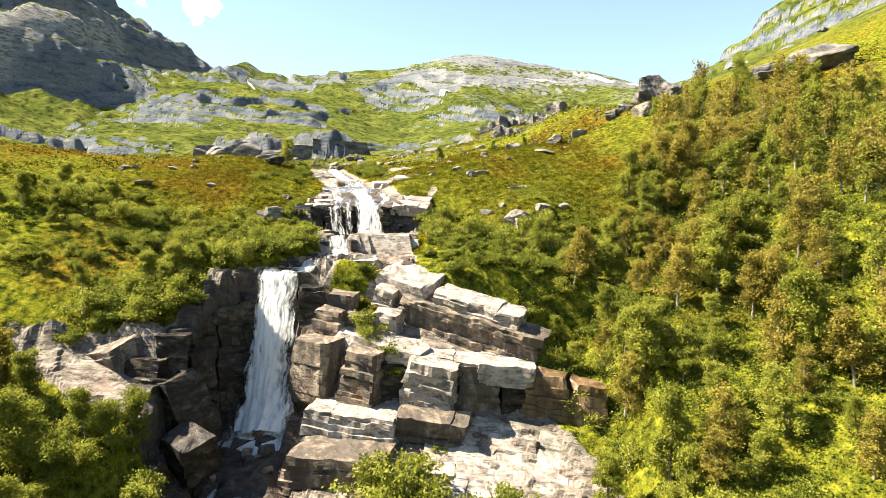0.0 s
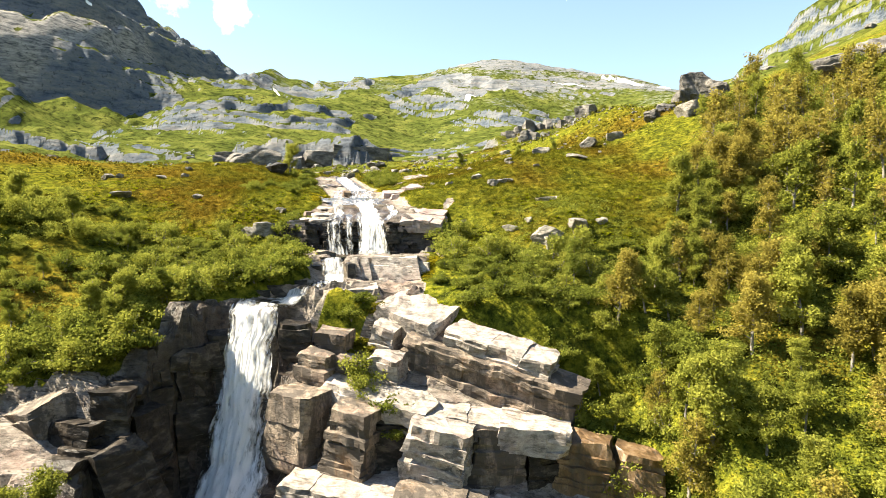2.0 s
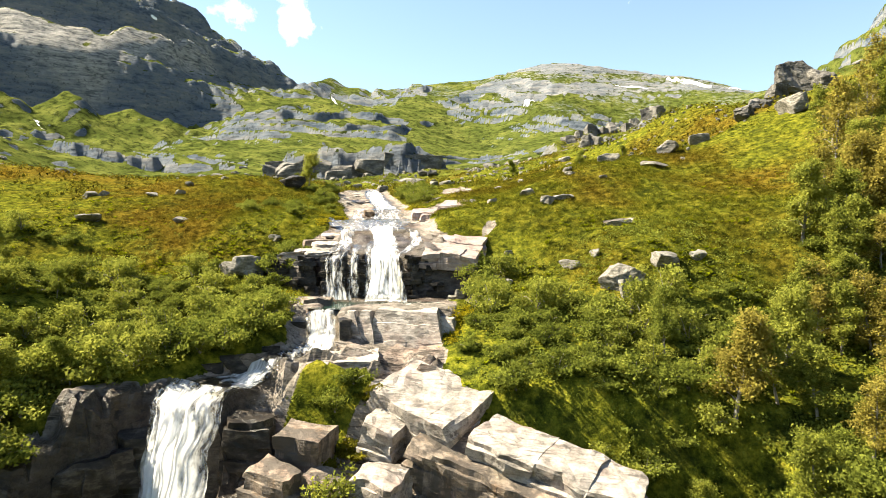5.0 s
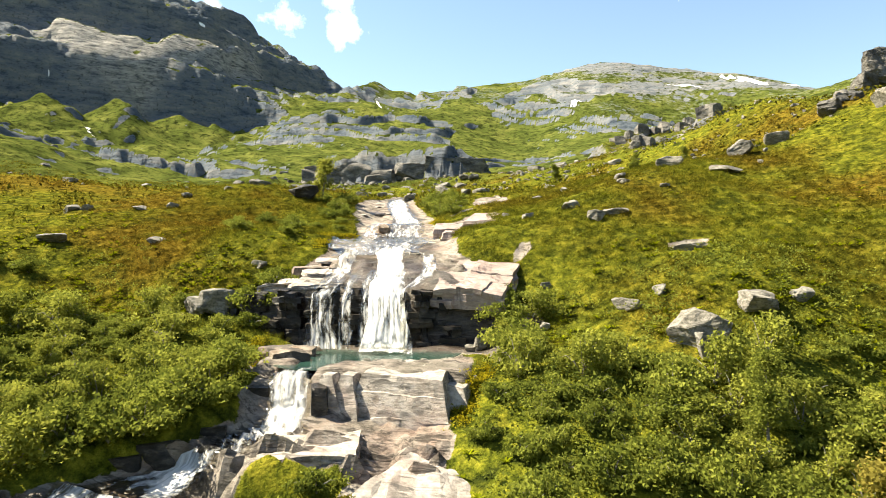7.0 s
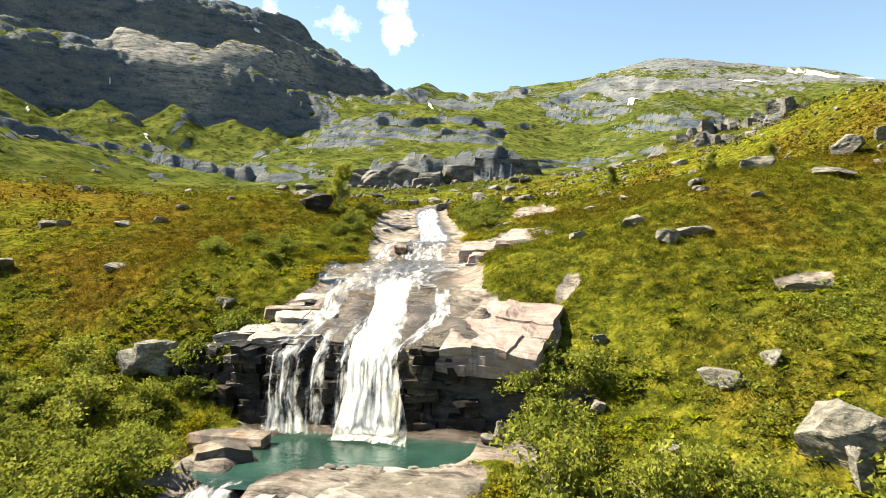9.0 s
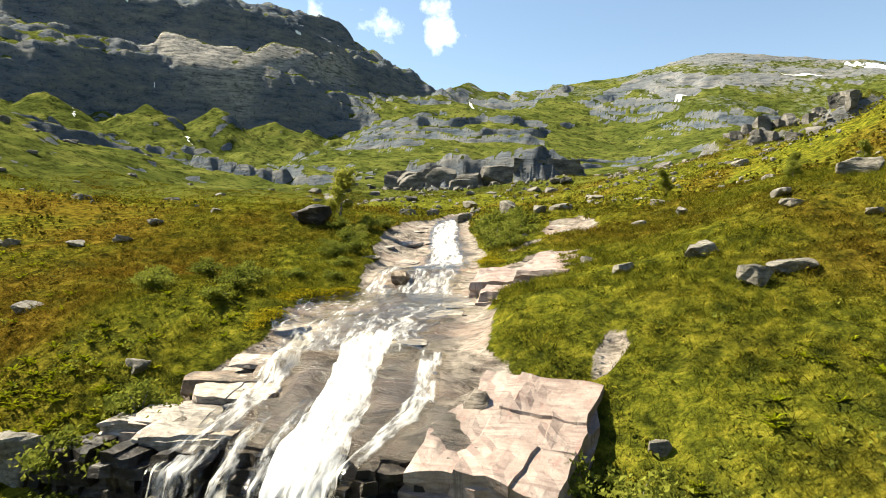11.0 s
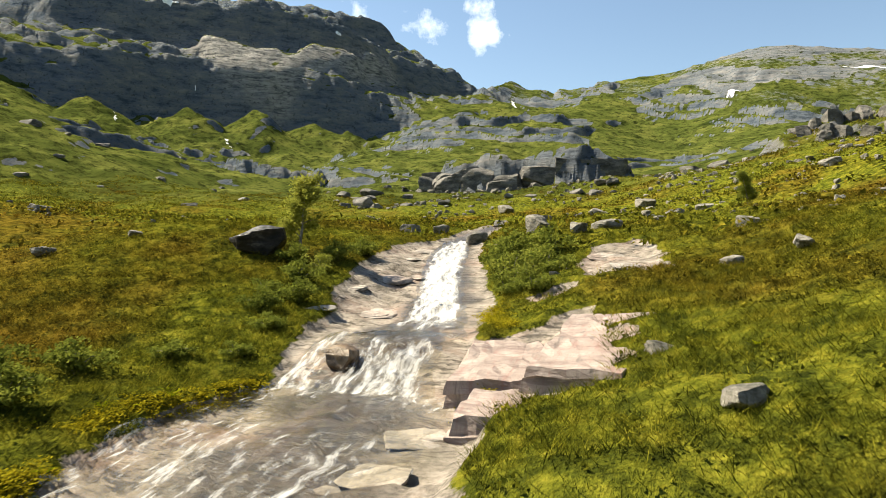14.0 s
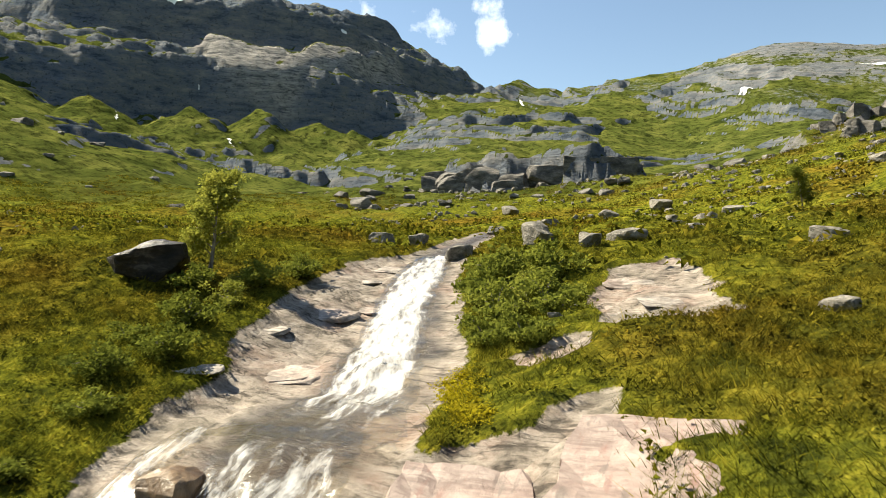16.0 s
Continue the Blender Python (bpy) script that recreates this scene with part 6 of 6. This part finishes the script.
def bush(seed, wide, tall, leaf, label):
    rng = np.random.default_rng(seed)
    root = new("bush")
    wood, centres = [], []
    for k in range(9):
        a, r = rng.uniform(0, 6.28), wide * 0.5 * rng.uniform(0.2, 1.0)
        tip = np.array([math.cos(a) * r, math.sin(a) * r, tall * rng.uniform(0.45, 1.0) * (1 - 0.5 * (2 * r / wide) ** 2)])
        q = np.linspace(0, 1, 4)[:, None]
        path = tip * q + np.array([0, 0, 0.2 * tall]) * np.sin(q * 3.1)
        wood.append(tube(path, [0.035, 0.026, 0.016, 0.006], 4))
        for m in (0.45, 0.7, 0.9, 1.05):
            centres.append(tip * m + rng.normal(size=3) * (0.10 * wide, 0.10 * wide, 0.08 * tall))
    v, f = gather(wood)
    part("woody_base", mesh_from("woody_base", v, f, BARK), root, "thin brown branching wood")
    v, f = leaf_cloud(rng, np.array(centres), (0.085 * wide, 0.085 * wide, 0.07 * tall), 56, 0.085 * wide**0.5 * 1.1)
    v[:, 2] = np.maximum(v[:, 2], 0.02)
    part("foliage", mesh_from("foliage", v, f, leaf, shade=False), root)
    return tagged(root, label, "bush", "bushes of the valley")


GREEN_TREE, DRY_TREE = "slender mountain birch with loose green foliage", "thin mountain birch with dull olive foliage"
TREES = [birch(21, 7.5, LEAF, GREEN_TREE), birch(22, 6.0, LEAF, GREEN_TREE), birch(23, 8.5, LEAF_OLIVE, DRY_TREE, 0.85), birch(24, 5.0, LEAF, GREEN_TREE), birch(25, 7.0, LEAF_OLIVE, DRY_TREE, 0.75), birch(26, 4.2, LEAF_BUSH, "small young birch with bright green foliage")]
BUSHES = [bush(31, 2.6, 1.7, LEAF_BUSH, "rounded willow bush with grey-green leaves"), bush(32, 1.8, 1.1, LEAF_BUSH, "low green willow bush in the turf"), bush(33, 3.2, 2.4, LEAF, "tall leafy birch bush"), bush(34, 1.3, 0.8, HEATHER, "low brownish juniper bush")]


def inside_any(polys, x, y):
    return max(float(inside(p, np.array([x]), np.array([y]))[0]) for p in polys)


FOREST = [[(12.5, 74.5), (18.5, 67.5), (21, 60), (19, 48), (75, 48), (85, 110), (70, 150), (50, 138), (40, 113), (31, 99), (25, 89), (19, 80)]]
COPSE = [[(-19.5, 78), (-22.5, 71), (-38, 69), (-50, 82), (-44, 94), (-27, 92), (-19.5, 85)]]
THICKET = [[(-18.5, 54), (-23.5, 59), (-37, 60.5), (-48, 52), (-30, 40), (-16, 42)]]
SHRUBBY = [[(1, 90), (1.5, 84), (5, 81), (12, 75), (19, 80), (25, 89), (29, 96), (21, 91.5), (15.5, 88.8), (10.5, 90), (5, 90.5)], [(-15, 84), (-15.5, 96), (-22, 99), (-34, 98), (-46, 92), (-44, 84), (-24, 80)]]


class Free:
    """Keeps plants of one kind apart."""

    def __init__(self):
        self.taken = []

    def ok(self, x, y, gap):
        if any((x - a) ** 2 + (y - b) ** 2 < gap * gap for a, b in self.taken):
            return False
        self.taken.append((x, y))
        return True


def plant(kind, x, y, scale, rng, squash=1.0):
    h, rock, wet = (v[0] for v in ground(np.array([float(x)]), np.array([float(y)])))
    ob = copy_thing(kind, pose(x, y, h - 0.06, rng.uniform(-4, 4), rng.uniform(-4, 4), rng.uniform(0, 360)) @ Matrix.Diagonal((scale, scale, scale * squash, 1)))
    return ob


rng = np.random.default_rng(5)
free = Free()


WOOD = []  # trees at the back of the wood, joined below


def fill(polys, count, gap, kinds, lo, hi, margin=0.0, squash=(0.9, 1.15)):
    made, tries = 0, 0
    xs, ys = [p[0] for q in polys for p in q], [p[1] for q in polys for p in q]
    while made < count and tries < count * 40:
        tries += 1
        x, y = rng.uniform(min(xs), max(xs)), rng.uniform(min(ys), max(ys))
        if inside_any(polys, x, y) < margin or inside_any(BARE.values(), x, y) > -0.5 or not free.ok(x, y, gap):
            continue
        kind, size = kinds[rng.integers(0, len(kinds))], rng.uniform(lo, hi)
        if (kind in TREES and (x > 42 or y > 112)) or (kind in BUSHES and (x > 21 or x < -34)):
            WOOD.append((kind, pose(x, y, ground_z(x, y) - 0.06, 0, 0, rng.uniform(0, 360)) @ Matrix.Diagonal((size, size, size * rng.uniform(*squash), 1))))
        else:
            plant(kind, x, y, size, rng, rng.uniform(*squash))
        made += 1


# single plants that stand out
for kind, x, y, scale in ((1, -25.6, 141.6, 1.0), (5, -28.4, 142.6, 0.5), (5, 7.4, 173, 0.8), (3, 16.6, 57.0, 1.0), (5, 61, 176, 0.8), (5, 64, 174, 0.9), (5, 16.5, 139.5, 0.6), (5, 25, 152, 0.7)):
    plant(TREES[kind], x, y, scale, rng)
UPPER_BANK = ((0, -10.6, 144.5, 1.3), (0, -9.2, 141.8, 1.3), (0, -10.4, 148.0, 1.5), (2, -8.4, 144.6, 0.9), (0, -7.0, 142.6, 1.2), (1, -8.6, 138.4, 1.3), (1, -6.6, 137.0, 1.2), (0, -8.0, 148.4, 1.3), (1, -5.8, 140.4, 1.2), (0, -22.6, 146, 1.3), (0, -22.4, 142, 1.4), (2, -21.8, 138.6, 0.9), (0, -21.6, 135.4, 1.4), (0, -19.8, 132.6, 1.3), (1, -22.6, 133.0, 1.3))
HILLSIDE_BANK = ((0, -20.6, 129.8, 1.2), (1, -18.6, 127.6, 1.2), (0, -24.4, 139.4, 1.2), (1, -17.8, 123.8, 1.1), (1, -19.6, 121.6, 1.2), (0, -20.8, 117.6, 1.3), (0, -22.6, 115.6, 1.2), (0, -19.2, 113.4, 1.2), (1, -18.4, 110.4, 1.3), (0, -23.8, 111.8, 1.3), (0, -25.6, 114.4, 1.1), (2, -5.4, 73.2, 1.25), (2, -4.6, 71.8, 1.0), (1, -2.2, 70.0, 1.6), (1, -1.4, 69.6, 1.3))
SLAB_BUSHES = ((2, -2.4, 59.2, 1.9), (2, 0.4, 58.2, 1.9), (2, 2.6, 57.2, 1.5), (2, -0.8, 56.6, 1.7), (0, 7.6, 57.0, 1.8), (2, 8.8, 56.2, 1.1), (1, 0.8, 62.5, 1.0), (1, 2.4, 63.4, 0.9), (2, 19.4, 61.6, 1.3), (2, 13.6, 72.8, 1.2), (0, 15.2, 71.2, 1.4), (2, 16.4, 69.4, 1.3), (0, 11.4, 75.6, 1.3), (2, 8.6, 77.6, 1.1), (0, 5.4, 79.6, 1.2))
LEDGE_BUSHES = ((2, 17.8, 67.2, 1.2), (0, 12.4, 74.2, 1.2), (1, 14.4, 72.0, 1.4), (1, 9.8, 76.4, 1.3), (1, -7.4, 77.6, 1.2), (0, -6.2, 78.6, 1.0), (1, -5.2, 79.6, 1.2), (3, -5.0, 77.4, 1.6), (3, -6.3, 76.2, 1.6), (1, -8.0, 76.2, 1.1), (3, -3.8, 79.0, 1.4), (0, 1.8, 98.2, 1.0), (0, 2.6, 99.8, 1.1), (1, 2.2, 101.2, 1.1), (0, -16.2, 101.6, 1.2))
GORGE_BUSHES = ((0, -16.9, 98.4, 1.3), (1, -16.0, 96.6, 1.2), (2, -17.6, 94.6, 0.9), (0, -15.0, 90.6, 1.1), (2, -19.0, 77.6, 1.3), (2, -21.0, 77.0, 1.4), (0, -23.0, 76.4, 1.7), (2, -24.6, 75.2, 1.3), (2, -25.8, 73.0, 1.3), (0, -26.2, 70.4, 1.6), (2, -26.4, 68.2, 1.2), (0, -17.4, 78.8, 1.5), (0, -20.2, 76.6, 1.4), (0, -24.2, 74.2, 1.3), (0, -14.4, 80.6, 1.3))
POOL_BUSHES = ((0, -13.6, 82.6, 1.4), (2, -13.0, 84.8, 1.0), (0, -12.9, 87.0, 1.3), (1, -12.6, 83.6, 1.5), (0, -15.6, 79.6, 1.4), (2, -14.8, 86.2, 1.1), (0, -13.8, 89.2, 1.2), (2, 3.0, 96.6, 1.0), (0, 3.4, 94.2, 1.4), (2, 4.4, 98.8, 1.1), (2, 4.2, 91.4, 1.0), (0, 2.4, 98.0, 1.3))
for kind, x, y, scale in UPPER_BANK + HILLSIDE_BANK + SLAB_BUSHES + LEDGE_BUSHES + GORGE_BUSHES + POOL_BUSHES:
    plant(BUSHES[kind], x, y, scale * (0.72 if x < -17 and y > 108 else 1.0), rng)
fill(FOREST, 300, 1.3, TREES[:5], 0.6, 1.1)
fill(THICKET, 60, 1.2, [TREES[0], TREES[1], TREES[3], TREES[2], BUSHES[2]], 0.5, 0.95)
fill(COPSE, 40, 1.5, [TREES[3], TREES[5], BUSHES[2], BUSHES[0], BUSHES[2]], 0.5, 0.95)
fill(SHRUBBY, 135, 1.2, [BUSHES[0], BUSHES[1], BUSHES[2], BUSHES[1]], 0.6, 1.3)
fill([[(8, 82), (12, 75.5), (19, 80), (27, 91), (17, 89)]], 30, 1.4, [BUSHES[2], TREES[5], BUSHES[0], BUSHES[2]], 0.6, 1.0)
fill(FOREST, 170, 1.0, BUSHES[:3], 0.8, 1.4)
fill(COPSE + THICKET, 26, 1.2, BUSHES[:3], 0.6, 1.2)
# bushes hanging over the left-hand cliff
for k in range(16):
    s = k / 15
    plant(BUSHES[(0, 2, 0, 1)[k % 4]], -32.5 + 10 * s + rng.uniform(-0.6, 0.6), 66.4 + 3.4 * s + 1.7 * (k % 3) + rng.uniform(-0.5, 0.5), rng.uniform(1.0, 1.5), rng)
for ob in TREES + BUSHES:
    x, y = {"birch_tree": (32 + 4 * TREES.index(ob) if ob in TREES else 0, 100), "bush": (0, 0)}.get(ob.name.split(".")[0]) if ob in TREES else (-40 - 3 * BUSHES.index(ob), 104)
    ob.matrix_world = pose(x, y, ground_z(x, y) - 0.06, 0, 0, 40 * x)


def joined(part_name):
    pieces = {}
    for kind, m in WOOD:
        own = [ch for ch in kind.children if ch.name.split(".")[0] == part_name]
        if not own:
            continue
        me = own[0].data
        co = np.empty(len(me.vertices) * 3, np.float32)
        me.vertices.foreach_get("co", co)
        ids = np.empty(len(me.loops), np.int32)
        me.loops.foreach_get("vertex_index", ids)
        r = np.array(m)
        co = co.reshape(-1, 3)
        if part_name == "crown":
            leaf = co.reshape(-1, 3, 3)[::5]
            mid = leaf.mean(1, keepdims=True)
            co = (mid + (leaf - mid) * 1.5).reshape(-1, 3)
            ids = np.arange(len(co))
        pieces.setdefault(me.materials[0], []).append((co @ r[:3, :3].T + r[:3, 3], ids.reshape(-1, 3 if part_name in ("crown", "foliage") else 4)))
    return {mat: gather(group) for mat, group in pieces.items()}


for mat, (v, f) in joined("crown").items():
    tagged(new("birch_wood", mesh_from("birch_wood", v, f, mat, shade=False)), "dense birch wood high on the hillside", "birch wood", kind="stuff")
for mat, (v, f) in joined("foliage").items():
    tagged(new("scrub", mesh_from("scrub", v, f, mat, shade=False)), "leafy scrub on the hillside", "scrub", kind="stuff")
for mat, (v, f) in joined("trunk").items():
    tagged(new("birch_stems", mesh_from("birch_stems", v, f, mat)), "thin grey stems of the birch wood", "tree trunks", kind="stuff")


# ---- ground cover, too many to count ----
def scatter(seed, count, box, want):
    """Places in a box (x0, x1, y0, y1), kept with the chance want(x, y), off the rock."""
    rng = np.random.default_rng(seed)
    x, y = rng.uniform(box[0], box[1], count), rng.uniform(box[2], box[3], count)
    h, rock, wet = ground(x, y)
    keep = (rng.random(count) < want(x, y)) & (rock < 0.25)
    return x[keep], y[keep], h[keep], rng


def fronds(x, y, z, rng, count, length, rise, wide, segs=2):
    """Arching strips from each root."""
    n = len(x)
    a = (np.arange(count)[None] * 6.283 / count + rng.uniform(0, 6.28, (n, 1)) + rng.normal(size=(n, count)) * 0.35).ravel()
    L = (length * rng.uniform(0.6, 1.25, (n, 1)) * rng.uniform(0.75, 1.2, (n, count))).ravel()
    R = (rise * rng.uniform(0.7, 1.3, (n, count))).ravel()
    ox, oy, oz = np.repeat(x, count), np.repeat(y, count), np.repeat(z, count)
    rows = []
    for k in range(segs + 1):
        s = k / segs
        out, up = L * s, L * R * (1.9 * s - 1.15 * s * s)
        half = L * wide * (0.55 + 0.9 * s - 1.35 * s * s) + 0.004
        cx, cy, cz = ox + np.cos(a) * out, oy + np.sin(a) * out, oz + up
        rows += [np.stack([cx - np.sin(a) * half, cy + np.cos(a) * half, cz], -1), np.stack([cx + np.sin(a) * half, cy - np.cos(a) * half, cz], -1)]
    v = np.stack(rows, 1)
    m = v.shape[0]
    per = 2 * (segs + 1)
    quad = np.array([[2 * k, 2 * k + 1, 2 * k + 3, 2 * k + 2] for k in range(segs)])
    f = (np.arange(m)[:, None, None] * per + quad[None]).reshape(-1, 4)
    return v.reshape(-1, 3), f


def stuff(name, v, f, mat, label):
    ob = new(name, mesh_from(name, v, f, mat, shade=False))
    return tagged(ob, label, name.replace("_", " "), kind="stuff")


def patchy(x, y, size, seed, lo=-0.15, hi=0.2):
    return smooth(lo, hi, fbm(x / size, y / size, 3, seed))


def blades(x, y, z, rng, length, lean, wide):
    """Thin pointed blades, one from each root."""
    n = len(x)
    a, L = rng.uniform(0, 6.283, n), length * rng.uniform(0.5, 1.3, n)
    out, b = L * lean * rng.uniform(0.3, 1.2, n), rng.uniform(0, 6.283, n)
    root = np.stack([x, y, z - 0.02], -1)
    side = np.stack([np.cos(b), np.sin(b), 0 * b], -1) * (L * wide)[:, None]
    tip = root + np.stack([np.cos(a) * out, np.sin(a) * out, L], -1)
    return np.stack([root - side, root + side, tip], 1).reshape(-1, 3), np.arange(3 * n).reshape(-1, 3)


def build_turf_plants(nt, bsdf):
    isl = nt.nodes.new("ShaderNodeNewGeometry").outputs["Random Per Island"]
    c = turf_colour(nt, place_of(nt), attribute(nt, "heath"))
    shade = ramp(nt, isl, (0.0, (0.36, 0.36, 0.34)), (0.5, (0.76, 0.74, 0.72)), (1.0, (1.45, 1.34, 1.28)))
    c = mix(nt, 1.0, c, shade, "MULTIPLY")
    nt.links.new(c, bsdf.inputs["Base Color"])
    bsdf.inputs["Roughness"].default_value = 0.6
    bsdf.inputs["Specular IOR Level"].default_value = 0.0
    tr, out = nt.nodes.new("ShaderNodeBsdfTranslucent"), nt.nodes.new("ShaderNodeMixShader")
    nt.links.new(c, tr.inputs[0])
    out.inputs[0].default_value = 0.35
    for p, q in ((bsdf.outputs[0], out.inputs[1]), (tr.outputs[0], out.inputs[2]), (out.outputs[0], nt.nodes["Material Output"].inputs[0])):
        nt.links.new(p, q)


TURF = material("turf_plants", build_turf_plants)


def turf_stuff(name, v, f, label):
    ob = new(name, mesh_from(name, v, f, TURF, {"heath": heath_of(v[:, 0], v[:, 1])}, shade=False))
    return tagged(ob, label, name.replace("_", " "), kind="stuff")


def brake(x, y):
    right = smooth(1, 5, x) * smooth(34, 20, x) * smooth(84, 90, y) * smooth(112, 100, y)
    left = smooth(-14, -18, x) * smooth(-52, -40, x) * smooth(78, 84, y) * smooth(112, 100, y)
    other = 0.3 * smooth(30, 45, abs(x)) + 0.05
    return np.clip(right + left + other * smooth(70, 80, y) * smooth(130, 110, y), 0, 1) * patchy(x, y, 5, 401)


x, y, z, r = scatter(41, 15000, (-50, 45, 62, 130), brake)
v, f = fronds(x, y, z, r, 7, 0.5, 0.5, 0.16)
stuff("ferns", v, f, FERN, "bright green ferns covering the slopes")
x, y, z, r = scatter(42, 34000, (-60, 50, 84, 185), lambda x, y: smooth(88, 104, y) * (0.25 + 0.75 * heath_of(x, y)) * smooth(60, 35, abs(x)))
v, f = leaf_cloud(r, np.stack([x, y, z + 0.10], -1), (0.22, 0.22, 0.08), 12, 0.15, 1.2)
turf_stuff("heather", v, f, "brown and green heather and bilberry clumps")
x, y, z, r = scatter(43, 640000, (-45, 35, 92, 172), lambda x, y: (0.25 + 0.75 * patchy(x, y, 2.5, 405, -0.25, 0.15)) * smooth(50, 25, abs(x)) * smooth(172, 130, y))
v, f = blades(x, y, z, r, 0.36, 1.5, 0.045)
turf_stuff("grass", v, f, "soft yellow-green hill grass")
BANKS = [[(-16.3, 113.5), (-16.4, 116.4), (-15.6, 119.2), (-15.1, 122)], [(-14.8, 108.5), (-15.2, 111.4)], [(-4.0, 119.4), (-5.4, 121.6)], [(-6.3, 130), (-7.6, 132.6), (-8.8, 135.5)], [(2.4, 92), (1.2, 88.5), (0.8, 85)], [(-13.8, 92.2), (-14.6, 95)]]
MOSS = material("yellow_moss", build_leaf((0.14, 0.115, 0.006), (0.27, 0.225, 0.012), (0.40, 0.34, 0.03), 0.3))
spots = np.concatenate([np.array(b)[:1] + (np.array(b)[1:2] - np.array(b)[:1]) * np.linspace(0, 1, 170)[:, None] if len(b) == 2 else np.stack([np.interp(np.linspace(0, len(b) - 1, 420), range(len(b)), [p[i] for p in b]) for i in (0, 1)], -1) for b in BANKS])
r = np.random.default_rng(47)
spots = spots + r.normal(size=spots.shape) * 0.28
v, f = leaf_cloud(r, np.column_stack([spots, ground(spots[:, 0], spots[:, 1])[0] + 0.06]), (0.2, 0.2, 0.03), 14, 0.10, 2.5)
stuff("moss", v, f, MOSS, "bright yellow moss along the stream's banks")
x, y, z, r = scatter(44, 20000, (-60, 75, 44, 130), lambda x, y: smooth(112, 95, y) * (0.03 + 0.97 * patchy(x, y, 4, 407, 0.0, 0.25)))
v, f = leaf_cloud(r, np.stack([x, y, z + 0.2], -1), (0.35, 0.35, 0.16), 22, 0.16, 0.8)
stuff("undergrowth", v, f, LEAF_BUSH, "low green undergrowth on the lower slopes")
def under_trees(x, y):
    return np.maximum(smooth(-1, 2, inside(FOREST[0], x, y)), smooth(-1, 2, inside(SHRUBBY[0], x, y)) * 0.6) * (0.3 + 0.7 * patchy(x, y, 3, 411))


x, y, z, r = scatter(46, 18000, (2, 85, 46, 150), under_trees)
v, f = leaf_cloud(r, np.stack([x, y, z + 0.45], -1), (0.45, 0.45, 0.3), 26, 0.22, 0.6)
stuff("brushwood", v, f, LEAF_BUSH, "dense green brushwood under the birches")
x, y, z, r = scatter(45, 23000, (-260, 120, 105, 420), lambda x, y: (0.25 + 0.75 * patchy(x, y, 14, 409)) * np.maximum(smooth(140, 155, y), smooth(45, 60, -x)))
v, f = leaf_cloud(r, np.stack([x, y, z + 0.25], -1), (0.8, 0.8, 0.25), 12, 0.5, 1.0)
turf_stuff("heath", v, f, "patchy heath on the plateau")


# ---- far off: snow left from winter, and thin cascades ----
def drape(name, cx, cy, rx, ry, turn, mat, label, seed, lift=0.8, category="snow"):
    """A patch with an uneven outline that lies on the mountain."""
    u = np.linspace(-1.3, 1.3, 40)
    U, V = np.meshgrid(u, u, indexing="ij")
    c, s = math.cos(radians(turn)), math.sin(radians(turn))
    X, Y = cx + c * U * rx - s * V * ry, cy + s * U * rx + c * V * ry
    Z = ground(X.ravel(), Y.ravel())[0].reshape(X.shape) + lift
    f = grid_faces(40, 40)
    e = (U**2 + V**2 + 1.3 * fbm(U * 2.2, V * 2.2, 4, seed)).ravel()[f].mean(1)
    f = f[e < 0.8]
    ob = new(name, mesh_from(name, np.stack([X, Y, Z], -1).reshape(-1, 3), f, mat))
    return tagged(ob, label, category)


def build_snow(nt, bsdf):
    n = noise_tex(nt, place_of(nt), 0.2, 5, 0.7)
    nt.links.new(ramp(nt, n, (0.35, (0.66, 0.68, 0.70)), (0.6, (0.86, 0.87, 0.88))), bsdf.inputs["Base Color"])
    bsdf.inputs["Roughness"].default_value = 0.7
    bump(nt, bsdf, n, 0.5, 0.6)


SNOW = material("old_snow", build_snow)
for k, (sx, sy, rx, ry, turn) in enumerate([(350, 1268, 30, 16, -38), (318, 1292, 14, 10, -30), (238, 1240, 34, 4, 0), (412, 1254, 14, 5, 0), (52, 1131, 11, 5, 10), (-712, 890, 14, 3, 38), (-519, 1044, 6, 2, 50)]):
    drape("snow_patch", sx, sy, rx, ry, turn, SNOW, "patch of old white snow on the mountain", 500 + k)
# thin cascades: each a white thread down the rock
for k, (x0, y0, x1, y1, half) in enumerate([(-293, 1262, -242, 1052, 2.2), (-590, 806, -552, 762, 0.9), (-478, 720, -462, 706, 1.6), (-430, 660, -319, 530, 0.8), (-570, 655, -548, 634, 0.9)]):
    n = 60
    u = np.linspace(0, 1, n)
    cx, cy = x0 + (x1 - x0) * u + 6 * fbm(u * 6, u * 0 + k, 3, 521), y0 + (y1 - y0) * u
    wide = half * (1 + 0.9 * fbm(u * 14, u * 0 + k, 3, 523))
    cz = ground(cx, cy)[0]
    across = np.stack([np.stack([cx + d * wide, cy, np.maximum(ground(cx + d * wide, cy)[0], cz - 1.5) + 0.7], -1) for d in (-1, 0, 1)], 1)
    faces = grid_faces(n, 3)
    cut_off = fbm(u * 9, u * 0 + 3.3 * k, 3, 525)[faces[:, 0] // 3] > 0.14
    tagged(new("cascade", mesh_from("cascade", across.reshape(-1, 3), faces[~cut_off], SNOW)), "thin white thread of falling water on a far slope", "water", kind="structure")
